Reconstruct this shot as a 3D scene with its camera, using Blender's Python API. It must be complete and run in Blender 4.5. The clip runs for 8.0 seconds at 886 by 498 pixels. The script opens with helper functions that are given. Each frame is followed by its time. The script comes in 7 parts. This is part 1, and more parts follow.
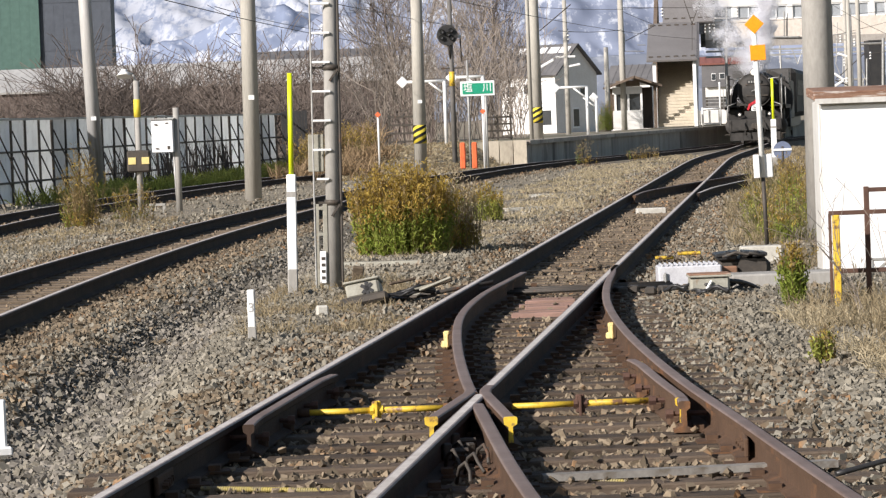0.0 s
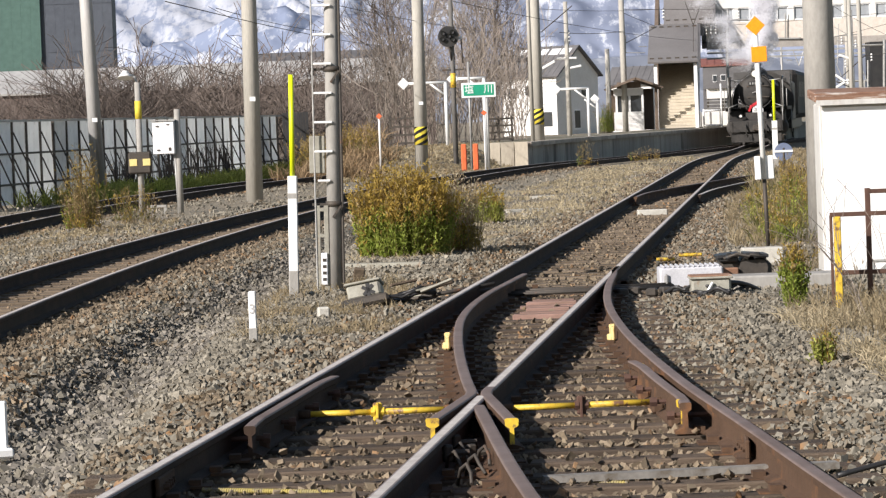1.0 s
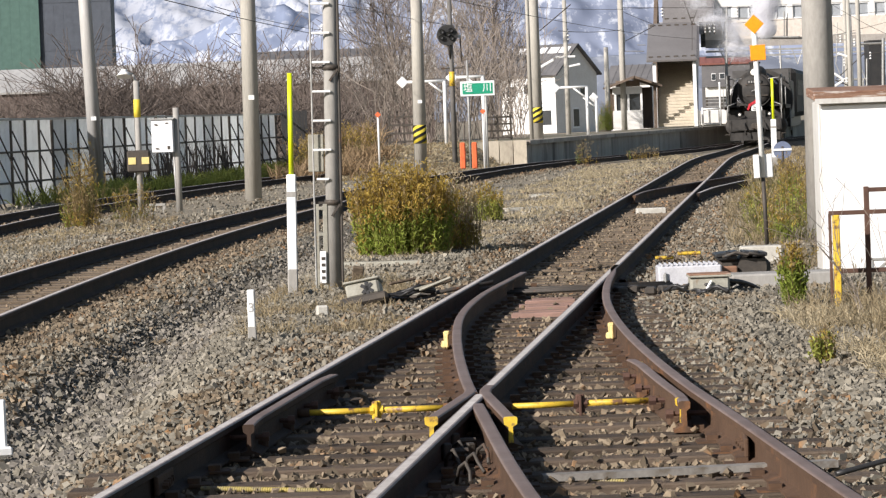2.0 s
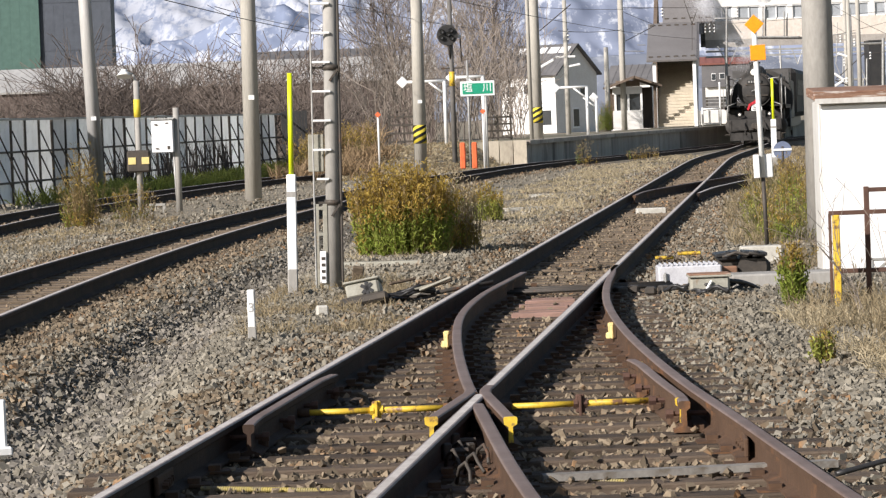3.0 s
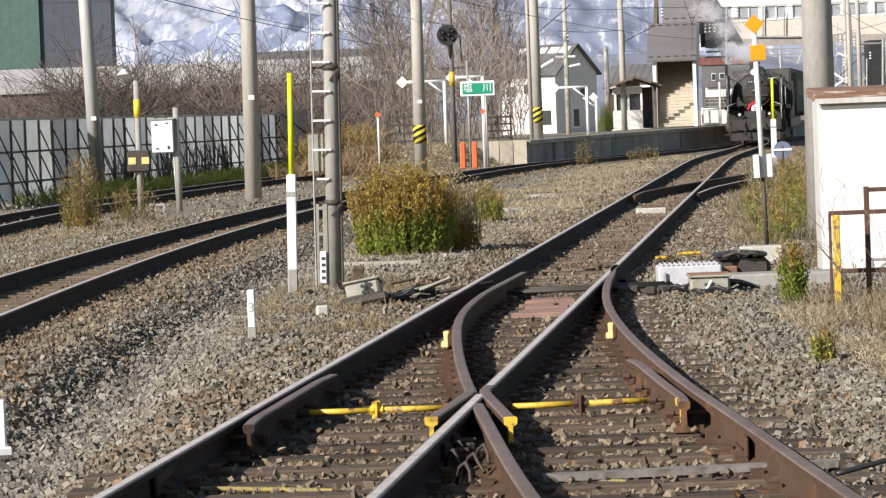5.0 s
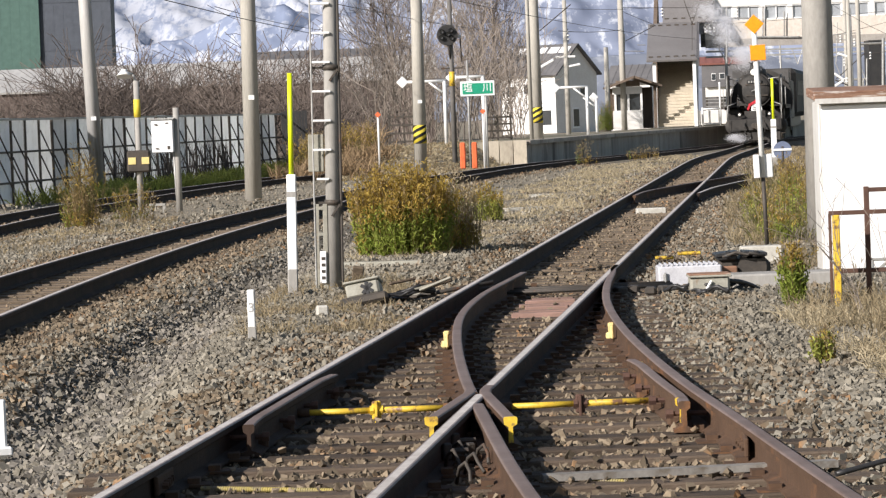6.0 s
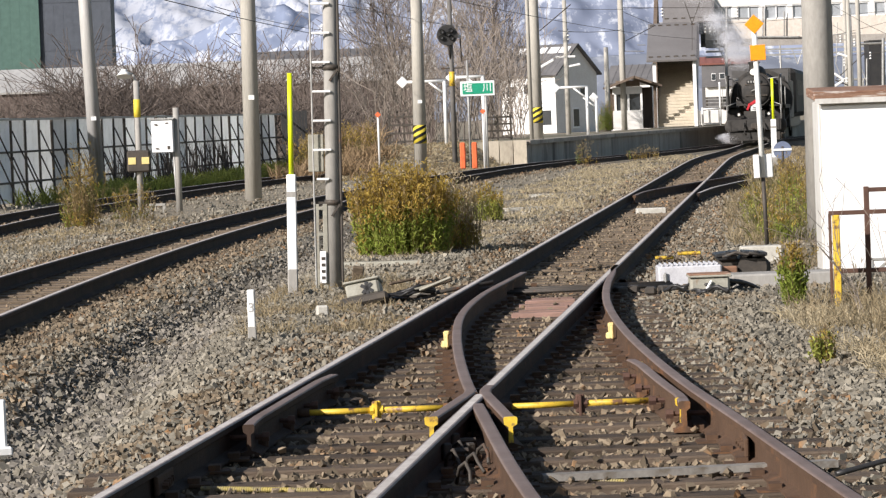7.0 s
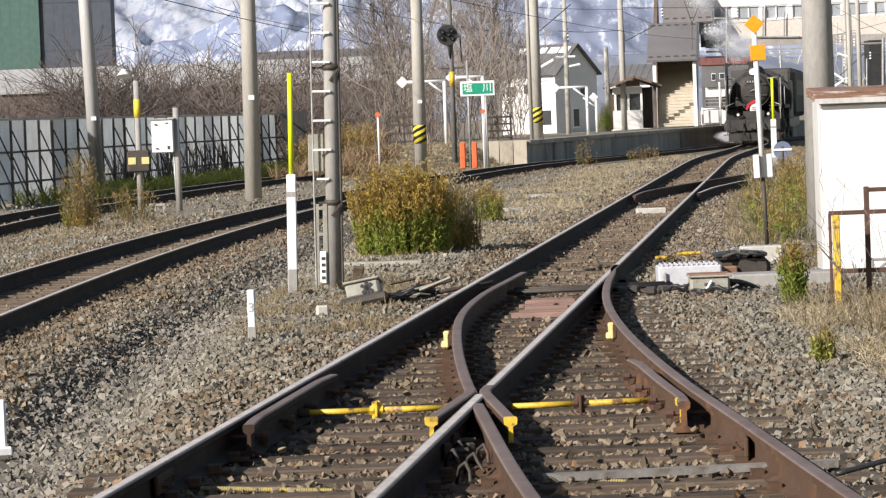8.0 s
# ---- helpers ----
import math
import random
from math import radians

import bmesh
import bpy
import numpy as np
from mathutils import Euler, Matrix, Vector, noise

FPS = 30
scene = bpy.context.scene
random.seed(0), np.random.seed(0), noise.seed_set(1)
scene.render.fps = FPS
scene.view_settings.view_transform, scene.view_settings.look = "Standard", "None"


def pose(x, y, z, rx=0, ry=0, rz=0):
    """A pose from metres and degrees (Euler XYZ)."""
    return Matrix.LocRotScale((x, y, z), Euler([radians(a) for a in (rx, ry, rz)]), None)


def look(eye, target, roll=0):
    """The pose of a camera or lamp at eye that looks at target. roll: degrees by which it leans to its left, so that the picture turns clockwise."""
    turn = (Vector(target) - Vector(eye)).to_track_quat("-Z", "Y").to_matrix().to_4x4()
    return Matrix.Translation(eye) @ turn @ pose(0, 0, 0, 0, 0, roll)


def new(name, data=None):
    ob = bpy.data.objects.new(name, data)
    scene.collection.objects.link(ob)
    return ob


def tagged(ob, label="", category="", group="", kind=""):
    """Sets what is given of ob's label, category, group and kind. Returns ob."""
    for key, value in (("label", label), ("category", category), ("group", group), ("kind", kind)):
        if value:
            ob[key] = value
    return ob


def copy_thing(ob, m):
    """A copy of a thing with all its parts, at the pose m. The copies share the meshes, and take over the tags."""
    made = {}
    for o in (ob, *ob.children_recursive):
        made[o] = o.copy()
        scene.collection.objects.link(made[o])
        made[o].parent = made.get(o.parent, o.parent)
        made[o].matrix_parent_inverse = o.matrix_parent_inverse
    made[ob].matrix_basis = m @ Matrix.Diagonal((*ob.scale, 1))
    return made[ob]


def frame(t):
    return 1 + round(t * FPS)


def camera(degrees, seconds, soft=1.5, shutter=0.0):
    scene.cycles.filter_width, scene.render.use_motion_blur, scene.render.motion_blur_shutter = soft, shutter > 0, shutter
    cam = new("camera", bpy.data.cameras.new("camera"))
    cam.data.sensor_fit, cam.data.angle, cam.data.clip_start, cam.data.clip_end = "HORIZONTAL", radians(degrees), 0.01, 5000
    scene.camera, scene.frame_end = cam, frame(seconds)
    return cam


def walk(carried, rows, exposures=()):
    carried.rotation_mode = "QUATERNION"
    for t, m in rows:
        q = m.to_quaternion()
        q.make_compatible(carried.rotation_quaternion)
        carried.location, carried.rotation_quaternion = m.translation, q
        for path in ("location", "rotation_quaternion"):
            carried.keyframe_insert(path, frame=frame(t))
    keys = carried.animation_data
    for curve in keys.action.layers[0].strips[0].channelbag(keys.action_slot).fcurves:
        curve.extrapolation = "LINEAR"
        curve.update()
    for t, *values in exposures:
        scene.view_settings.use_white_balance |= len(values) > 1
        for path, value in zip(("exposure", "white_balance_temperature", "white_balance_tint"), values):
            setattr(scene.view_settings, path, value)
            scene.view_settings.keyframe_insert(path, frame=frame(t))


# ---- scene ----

# ---------------------------------------------------------------- camera
cam = camera(14.415, 8.0, soft=1.3)
TILT, LEAN = 87.885, 2.2


def stand(dx=0.0, dy=0.0):
    """The camera on its tripod, nudged by dx, dy degrees."""
    return Matrix.Translation((0, 0, 1.6)) @ pose(0, 0, 0, TILT + dy, 0, dx) @ pose(0, 0, 0, 0, 0, -LEAN)


walk(cam, [(0.0, stand()), (0.2, stand(0, 0.004)), (0.5, stand(0.007, 0.024)), (0.8, stand(0.012, 0.025)), (1.0, stand(0.018, 0.026)),
           (1.3, stand(0.009, 0.012)), (1.5, stand(0.005, 0.006)), (1.8, stand(0.0, 0.001)), (2.2, stand()), (8.0, stand())])

# ---------------------------------------------------------------- light
SUN_FROM = Vector((-0.65, -0.60, 0.47)).normalized()
world = bpy.data.worlds.new("sky")
scene.world = world
world.use_nodes = True
wn = world.node_tree
sky = wn.nodes.new("ShaderNodeTexSky")
sky.sky_type = "NISHITA"
sky.sun_disc = False
sky.sun_elevation = math.asin(SUN_FROM.z)
sky.sun_rotation = math.atan2(SUN_FROM.x, SUN_FROM.y)
wn.links.new(sky.outputs["Color"], wn.nodes["Background"].inputs["Color"])
wn.nodes["Background"].inputs["Strength"].default_value = 0.068
sun_data = bpy.data.lights.new("sun", "SUN")
sun_data.energy, sun_data.angle, sun_data.color = 5.0, radians(0.5), (1.0, 0.935, 0.895)
sun = new("sun", sun_data)
sun.matrix_world = look(SUN_FROM * 50, (0, 0, 0))
scene.view_settings.exposure = 0.5


# ---------------------------------------------------------------- materials
def rgb(c):
    return (c, c, c, 1) if isinstance(c, (int, float)) else (*c, 1)


def mat(name, base, other=None, scale=4.0, rough=0.8, metal=0.0, bump=0.3, fine=12.0, island=0.0, each=0.0, spot=None, spot_scale=1.5,
        spot_at=0.6, stretch=(1, 1, 1), depth=0.01):
    """A surface: two tones mixed by noise at two scales, optional stains, a tone for each island or object, and a fine relief."""
    m = bpy.data.materials.new(name)
    m.use_nodes = True
    nt = m.node_tree
    bsdf = nt.nodes["Principled BSDF"]
    link = nt.links.new
    tc = nt.nodes.new("ShaderNodeTexCoord")
    mp = nt.nodes.new("ShaderNodeMapping")
    mp.inputs["Scale"].default_value = stretch
    link(tc.outputs["Object"], mp.inputs["Vector"])

    def noise_tex(s, detail=5.0):
        n = nt.nodes.new("ShaderNodeTexNoise")
        n.inputs["Scale"].default_value = s
        n.inputs["Detail"].default_value = detail
        n.inputs["Roughness"].default_value = 0.65
        link(mp.outputs["Vector"], n.inputs["Vector"])
        return n

    big, small = noise_tex(scale), noise_tex(scale * fine)
    ramp = nt.nodes.new("ShaderNodeMapRange")
    ramp.inputs["From Min"].default_value, ramp.inputs["From Max"].default_value = 0.32, 0.68
    link(big.outputs["Fac"], ramp.inputs["Value"])
    mix = nt.nodes.new("ShaderNodeMixRGB")
    mix.inputs["Color1"].default_value, mix.inputs["Color2"].default_value = rgb(base), rgb(other if other is not None else base)
    link(ramp.outputs["Result"], mix.inputs["Fac"])
    grain = nt.nodes.new("ShaderNodeMixRGB")
    grain.blend_type = "OVERLAY"
    grain.inputs["Fac"].default_value = 0.35
    link(mix.outputs["Color"], grain.inputs["Color1"])
    link(small.outputs["Fac"], grain.inputs["Color2"])
    out = grain.outputs["Color"]
    if spot is not None:
        sp = noise_tex(spot_scale, 8.0)
        edge = nt.nodes.new("ShaderNodeMapRange")
        edge.inputs["From Min"].default_value, edge.inputs["From Max"].default_value = spot_at - 0.05, spot_at + 0.06
        link(sp.outputs["Fac"], edge.inputs["Value"])
        mx = nt.nodes.new("ShaderNodeMixRGB")
        mx.inputs["Color2"].default_value = rgb(spot)
        link(edge.outputs["Result"], mx.inputs["Fac"])
        link(out, mx.inputs["Color1"])
        out = mx.outputs["Color"]
    for amount, node, socket in ((island, "ShaderNodeNewGeometry", "Random Per Island"), (each, "ShaderNodeObjectInfo", "Random")):
        if amount:
            src = nt.nodes.new(node)
            mr = nt.nodes.new("ShaderNodeMapRange")
            mr.inputs["To Min"].default_value, mr.inputs["To Max"].default_value = 1 - amount, 1 + amount
            link(src.outputs[socket], mr.inputs["Value"])
            hsv = nt.nodes.new("ShaderNodeHueSaturation")
            link(mr.outputs["Result"], hsv.inputs["Value"])
            link(out, hsv.inputs["Color"])
            out = hsv.outputs["Color"]
    link(out, bsdf.inputs["Base Color"])
    rr = nt.nodes.new("ShaderNodeMapRange")
    rr.inputs["To Min"].default_value, rr.inputs["To Max"].default_value = max(rough - 0.12, 0.03), min(rough + 0.12, 1)
    link(small.outputs["Fac"], rr.inputs["Value"])
    link(rr.outputs["Result"], bsdf.inputs["Roughness"])
    bsdf.inputs["Metallic"].default_value = metal
    bsdf.inputs["Specular IOR Level"].default_value = 0.5 if rough < 0.6 else 0.25
    if bump:
        bp = nt.nodes.new("ShaderNodeBump")
        bp.inputs["Strength"].default_value, bp.inputs["Distance"].default_value = bump, depth
        link(small.outputs["Fac"], bp.inputs["Height"])
        link(bp.outputs["Normal"], bsdf.inputs["Normal"])
    return m


def leafy(name, base, other, island=0.35, through_light=0.4):
    """A thin leaf, which lets part of the light through."""
    m = mat(name, base, other, scale=3.0, rough=0.7, bump=0.0, island=island)
    nt = m.node_tree
    bsdf, out = nt.nodes["Principled BSDF"], nt.nodes["Material Output"]
    glow, mix = nt.nodes.new("ShaderNodeBsdfTranslucent"), nt.nodes.new("ShaderNodeMixShader")
    nt.links.new(bsdf.inputs["Base Color"].links[0].from_socket, glow.inputs["Color"])
    mix.inputs["Fac"].default_value = through_light
    nt.links.new(bsdf.outputs["BSDF"], mix.inputs[1])
    nt.links.new(glow.outputs["BSDF"], mix.inputs[2])
    nt.links.new(mix.outputs["Shader"], out.inputs["Surface"])
    return m


M = {
    "earth": mat("earth", (0.24, 0.20, 0.142), (0.32, 0.28, 0.21), scale=1.2, fine=18, bump=1.0, depth=0.05, spot=(0.16, 0.125, 0.085), spot_scale=2.2, spot_at=0.60),
    "stone": mat("ballast", (0.172, 0.154, 0.12), (0.24, 0.218, 0.174), scale=0.6, rough=0.9, bump=0.3, fine=60, island=0.36, spot=(0.175, 0.13, 0.08), spot_scale=0.9, spot_at=0.6),
    "stone_rusty": mat("ballast_rusty", (0.128, 0.099, 0.067), (0.205, 0.163, 0.112), scale=0.8, rough=0.9, bump=0.3, fine=60, island=0.5, spot=(0.25, 0.135, 0.06), spot_scale=2.2, spot_at=0.60),
    "stone_shaded": mat("ballast_shaded", (0.15, 0.135, 0.112), (0.225, 0.203, 0.17), scale=0.6, rough=0.9, bump=0.25, fine=60, island=0.55),
    "rust": mat("rail_rust", (0.066, 0.039, 0.024), (0.105, 0.062, 0.038), scale=2.5, rough=0.85, bump=0.4, spot=(0.19, 0.09, 0.04), spot_scale=2.2, spot_at=0.61),
    # Oily rail sides, darkened further for the shade on their visible faces.
    "oily_shaded": mat("oily_shaded_rail_side", (0.026, 0.017, 0.012), (0.058, 0.034, 0.022), scale=2.5, rough=0.85, bump=0.4, spot=(0.10, 0.05, 0.03), spot_scale=3.0, spot_at=0.68),
    "rail_shoulder": mat("dull_shoulder", (0.29, 0.245, 0.225), (0.20, 0.165, 0.15), scale=4, rough=0.6, metal=0.1, bump=0.1),
    # Worn running band; its pale diffuse tone also stands in for reflected sky.
    "railtop": mat("worn_steel_sheen", (0.64, 0.59, 0.54), (0.46, 0.41, 0.36), scale=6, rough=0.62, metal=0.12, bump=0.05),
    "railtop_dull": mat("dull_steel", (0.155, 0.11, 0.09), (0.21, 0.16, 0.14), scale=3, rough=0.6, metal=0.15, bump=0.1),
    "sleeper": mat("old_timber", (0.07, 0.051, 0.037), (0.125, 0.094, 0.068), scale=3, rough=0.9, bump=0.7, each=0.3, stretch=(1, 6, 6)),
    "sleeper_worn": mat("worn_sleeper", (0.175, 0.135, 0.095), (0.10, 0.077, 0.055), scale=3, rough=0.9, bump=0.6, each=0.35, stretch=(1, 5, 5)),
    "sleeper_pale": mat("weathered_sleeper", (0.175, 0.135, 0.095), (0.115, 0.085, 0.058), scale=3, rough=0.9, bump=0.5, each=0.2, stretch=(1, 5, 5)),
    "concrete": mat("concrete", (0.36, 0.345, 0.315), (0.27, 0.258, 0.235), scale=1.6, rough=0.9, bump=0.25, spot=(0.19, 0.17, 0.14), spot_scale=1.3, spot_at=0.61, stretch=(1, 1, 0.35)),
    "white": mat("white_paint", (0.80, 0.80, 0.78), (0.72, 0.72, 0.69), scale=2, rough=0.5, bump=0.08, spot=(0.45, 0.42, 0.37), spot_scale=5, spot_at=0.72),
    "white_board": mat("white_sheet", (0.82, 0.82, 0.81), (0.78, 0.78, 0.77), scale=0.8, rough=0.45, bump=0.05),
    "yellow": mat("yellow_paint", (0.72, 0.50, 0.04), (0.58, 0.38, 0.04), scale=6, rough=0.5, bump=0.2, spot=(0.16, 0.085, 0.045), spot_scale=18, spot_at=0.56),
    "lime": mat("lime_tape", (0.72, 0.80, 0.01), (0.64, 0.74, 0.01), scale=4, rough=0.4, bump=0.05),
    "orange": mat("orange_board", (0.95, 0.33, 0.01), (0.88, 0.29, 0.01), scale=5, rough=0.4, bump=0.03),
    "steel": mat("galvanised", (0.42, 0.42, 0.40), (0.30, 0.29, 0.27), scale=4, rough=0.55, metal=0.35, bump=0.15),
    "dark_steel": mat("dark_metal", (0.055, 0.05, 0.045), (0.09, 0.075, 0.06), scale=4, rough=0.6, metal=0.2, bump=0.2, spot=(0.14, 0.07, 0.04), spot_scale=6, spot_at=0.66),
    "black": mat("black_paint", (0.022, 0.022, 0.023), (0.04, 0.038, 0.036), scale=3, rough=0.45, metal=0.1, bump=0.12),
    "brown_steel": mat("rusty_angle", (0.075, 0.042, 0.033), (0.12, 0.068, 0.048), scale=5, rough=0.8, bump=0.3),
    "grey_box": mat("grey_cast", (0.35, 0.34, 0.285), (0.26, 0.245, 0.20), scale=5, rough=0.6, bump=0.2, spot=(0.22, 0.12, 0.06), spot_scale=6, spot_at=0.66),
}


# ---------------------------------------------------------------- mesh helpers
def part(name, bm, material, parent=None, label="", smooth=False):
    """Links a bmesh as one mesh object under a thing or a part."""
    me = bpy.data.meshes.new(name)
    bm.to_mesh(me)
    bm.free()
    for m in material if isinstance(material, (list, tuple)) else (material,):
        me.materials.append(m)
    if smooth:
        me.polygons.foreach_set("use_smooth", [True] * len(me.polygons))
    ob = new(name, me)
    ob.parent = parent
    if label:
        tagged(ob, label)
    return ob


def thing(name, label, category, m=None, group="", kind=""):
    ob = new(name)
    ob.empty_display_size = 0.2
    if m is not None:
        ob.matrix_basis = m
    return tagged(ob, label, category, group, kind)


def box(bm, c, s, rz=0.0, m=None, bevel=0.0):
    """A box of centre c and size s, turned rz degrees, edges rounded by bevel."""
    mm = pose(*c, 0, 0, rz) @ (m if m is not None else Matrix()) @ Matrix.Diagonal((*s, 1))
    made = bmesh.ops.create_cube(bm, size=1.0, matrix=mm)["verts"]
    if bevel:
        bmesh.ops.bevel(bm, geom=list({e for v in made for e in v.link_edges}), offset=bevel, segments=1, affect="EDGES")


def tube(bm, p, q, r, r2=None, n=10, caps=True):
    """A round bar from p to q, radius r to r2."""
    p, q = Vector(p), Vector(q)
    r2 = r if r2 is None else r2
    d = (q - p)
    rot = d.to_track_quat("Z", "Y").to_matrix()
    rings = []
    for c, rad in ((p, r), (q, r2)):
        rings.append([bm.verts.new(c + rot @ Vector((rad * math.cos(2 * math.pi * i / n), rad * math.sin(2 * math.pi * i / n), 0))) for i in range(n)])
    for i in range(n):
        f = bm.faces.new((rings[0][i], rings[0][(i + 1) % n], rings[1][(i + 1) % n], rings[1][i]))
        f.smooth = n > 6
    if caps:
        bm.faces.new(rings[0][::-1])
        bm.faces.new(rings[1])


def sweep(bm, pts, profile, top=None, closed=True):
    """Carries a profile (across, up) along pts; top gives some sides another material slot."""
    rings, n = [], len(profile)
    for i, p in enumerate(pts):
        a, b = pts[max(i - 1, 0)], pts[min(i + 1, len(pts) - 1)]
        t = (Vector(b) - Vector(a)).normalized()
        side = Vector((t.y, -t.x, 0)).normalized()
        rings.append([bm.verts.new(Vector(p) + side * u + Vector((0, 0, w))) for u, w in profile])
    for a, b in zip(rings, rings[1:]):
        for i in range(n if closed else n - 1):
            f = bm.faces.new((a[i], a[(i + 1) % n], b[(i + 1) % n], b[i]))
            if top and i in top:
                f.material_index = top[i]
    if closed:
        bm.faces.new(rings[0][::-1])
        bm.faces.new(rings[-1])
    bmesh.ops.recalc_face_normals(bm, faces=bm.faces[:])


def path_tube(bm, pts, r, n=6):
    """One round bar bent along pts."""
    rings = []
    for i, p in enumerate(pts):
        a, b = Vector(pts[max(i - 1, 0)]), Vector(pts[min(i + 1, len(pts) - 1)])
        rot = (b - a).to_track_quat("Z", "Y").to_matrix()
        rings.append([bm.verts.new(Vector(p) + rot @ Vector((r * math.cos(2 * math.pi * k / n), r * math.sin(2 * math.pi * k / n), 0))) for k in range(n)])
    for a, b in zip(rings, rings[1:]):
        for k in range(n):
            bm.faces.new((a[k], a[(k + 1) % n], b[(k + 1) % n], b[k])).smooth = True
    bm.faces.new(rings[0][::-1])
    bm.faces.new(rings[-1])


def spline(knots, y):
    """A smooth curve through (y, x) knots, straight beyond its ends."""
    if y <= knots[0][0]:
        (a, xa), (b, xb) = knots[0], knots[1]
        return xa + (xb - xa) * (y - a) / (b - a)
    if y >= knots[-1][0]:
        (a, xa), (b, xb) = knots[-2], knots[-1]
        return xa + (xb - xa) * (y - a) / (b - a)
    for i in range(len(knots) - 1):
        if knots[i][0] <= y <= knots[i + 1][0]:
            (y0, x0), (y1, x1) = knots[i], knots[i + 1]
            pa, pb = knots[max(i - 1, 0)], knots[min(i + 2, len(knots) - 1)]
            m0, m1 = (x1 - pa[1]) / (y1 - pa[0]), (pb[1] - x0) / (pb[0] - y0)
            h = y1 - y0
            t = (y - y0) / h
            return (2 * t**3 - 3 * t**2 + 1) * x0 + (t**3 - 2 * t**2 + t) * h * m0 + (3 * t**2 - 2 * t**3) * x1 + (t**3 - t**2) * h * m1


def smooth_step(a, b, v):
    t = np.clip((v - a) / (b - a), 0.0, 1.0)
    return t * t * (3 - 2 * t)


# ---------------------------------------------------------------- the plan of the tracks (x as a function of y)
GAUGE = 1.067 + 0.065


def siding_left(y):
    return -1.42 + 0.0986 * (y - 13.79) + 0.00021 * np.maximum(y - 95, 0) ** 2


def siding_right(y):
    return siding_left(y) + GAUGE * 1.005


BRANCH_LEFT = [(9.0, 0.60), (13.2, 0.31), (17.6, 0.15), (20.0, 0.09), (23.1, 0.07), (26.0, 0.12), (28.8, 0.31), (31.4, 0.60), (32.6, 0.74)]
BRANCH_RIGHT = [(9.0, 1.66), (13.2, 1.47), (16.2, 1.36), (18.8, 1.26), (22.0, 1.20), (24.5, 1.20), (27.0, 1.25), (29.5, 1.37), (32.6, 1.585)]


def main_mid(y):
    """The raised line by the platform."""
    u = y - 70
    return MAIN[0] * u**3 + MAIN[1] * u**2 + MAIN[2] * u + MAIN[3]


MAIN = (-0.0000013, 0.0009006, 0.09355, -1.94)


def third_mid(y):
    return -7.75 + 0.0017 * np.maximum(y - 55, 0) ** 2


def dip(y):
    """The lines sink a little towards the station."""
    return -0.20 * smooth_step(95, 150, y)


def main_level(y):
    """Height of the main line's formation."""
    return dip(y)


def ground(x, y):
    e = x - main_mid(y)
    # the ballast shoulder falls into a shallow gutter between the lines
    h = -0.21 * smooth_step(1.3, 1.85, e) * (1 - smooth_step(1.95, 2.75, e)) * (1 - smooth_step(50, 75, y))
    # earth bank before the platform's end
    h = h + dip(y) * smooth_step(-2.2, -1.6, e)
    return h + 0.75 * smooth_step(104, 116, y) * (1 - smooth_step(-3.6, -2.2, e)) * (1 - smooth_step(150, 170, y)) * smooth_step(-9, -6.2, e)


# ---------------------------------------------------------------- ground
def make_ground():
    xs = sorted({round(v, 3) for v in [*np.arange(-7, 7, 0.16), *np.arange(-30, 40, 2.0), -2500, -900, -300, -120, -60, 60, 120, 300, 900, 2500]})
    ys = sorted({round(v, 3) for v in [*np.arange(8, 60, 0.4), *np.arange(60, 240, 2.0), -400, -60, -10, 300, 400, 700, 1500, 2600, 4900]})
    bm = bmesh.new()
    grid = []
    for y in ys:
        row = []
        for x in xs:
            z = ground(x, y) - 0.045
            if abs(x) < 8 and 8 < y < 70:
                z += 0.03 * noise.noise((x * 1.3, y * 1.3, 0)) + 0.02 * noise.noise((x * 5, y * 5, 3))
            row.append(bm.verts.new((x, y, z)))
        grid.append(row)
    for a, b in zip(grid, grid[1:]):
        for i in range(len(xs) - 1):
            bm.faces.new((a[i], a[i + 1], b[i + 1], b[i])).smooth = True
    tagged(part("ground", bm, M["earth"]), "brown earth and gravel railway yard ground", "ground", kind="structure")


make_ground()

# ---------------------------------------------------------------- tracks
PROFILE = [(-0.062, 0.0), (0.062, 0.0), (0.062, 0.012), (0.012, 0.030), (0.010, 0.105), (0.030, 0.118), (0.0325, 0.146), (0.0275, 0.1522), (0.019, 0.1537),
           (-0.019, 0.1537), (-0.0275, 0.1522), (-0.0325, 0.146), (-0.030, 0.118), (-0.010, 0.105), (-0.012, 0.030), (-0.062, 0.012)]
TOP = {6: 2, 7: 2, 8: 1, 9: 2, 10: 2}


def rail(parent, way, y0, y1, level=lambda y: 0.0, step=0.6, dull=False, label="", worn=False):
    n = max(2, int((y1 - y0) / step) + 1)
    pts = [(way(y), y, level(y)) for y in np.linspace(y0, y1, n)]
    bm = bmesh.new()
    sweep(bm, pts, PROFILE, TOP)
    if worn:
        return part("rail", bm, (M["oily_shaded"], M["railtop"], M["railtop_dull"]), parent, label)
    return part("rail", bm, (M["rust" if dull else "oily_shaded"], M["railtop_dull" if dull else "railtop"], M["railtop_dull" if dull else "rail_shoulder"]), parent, label)


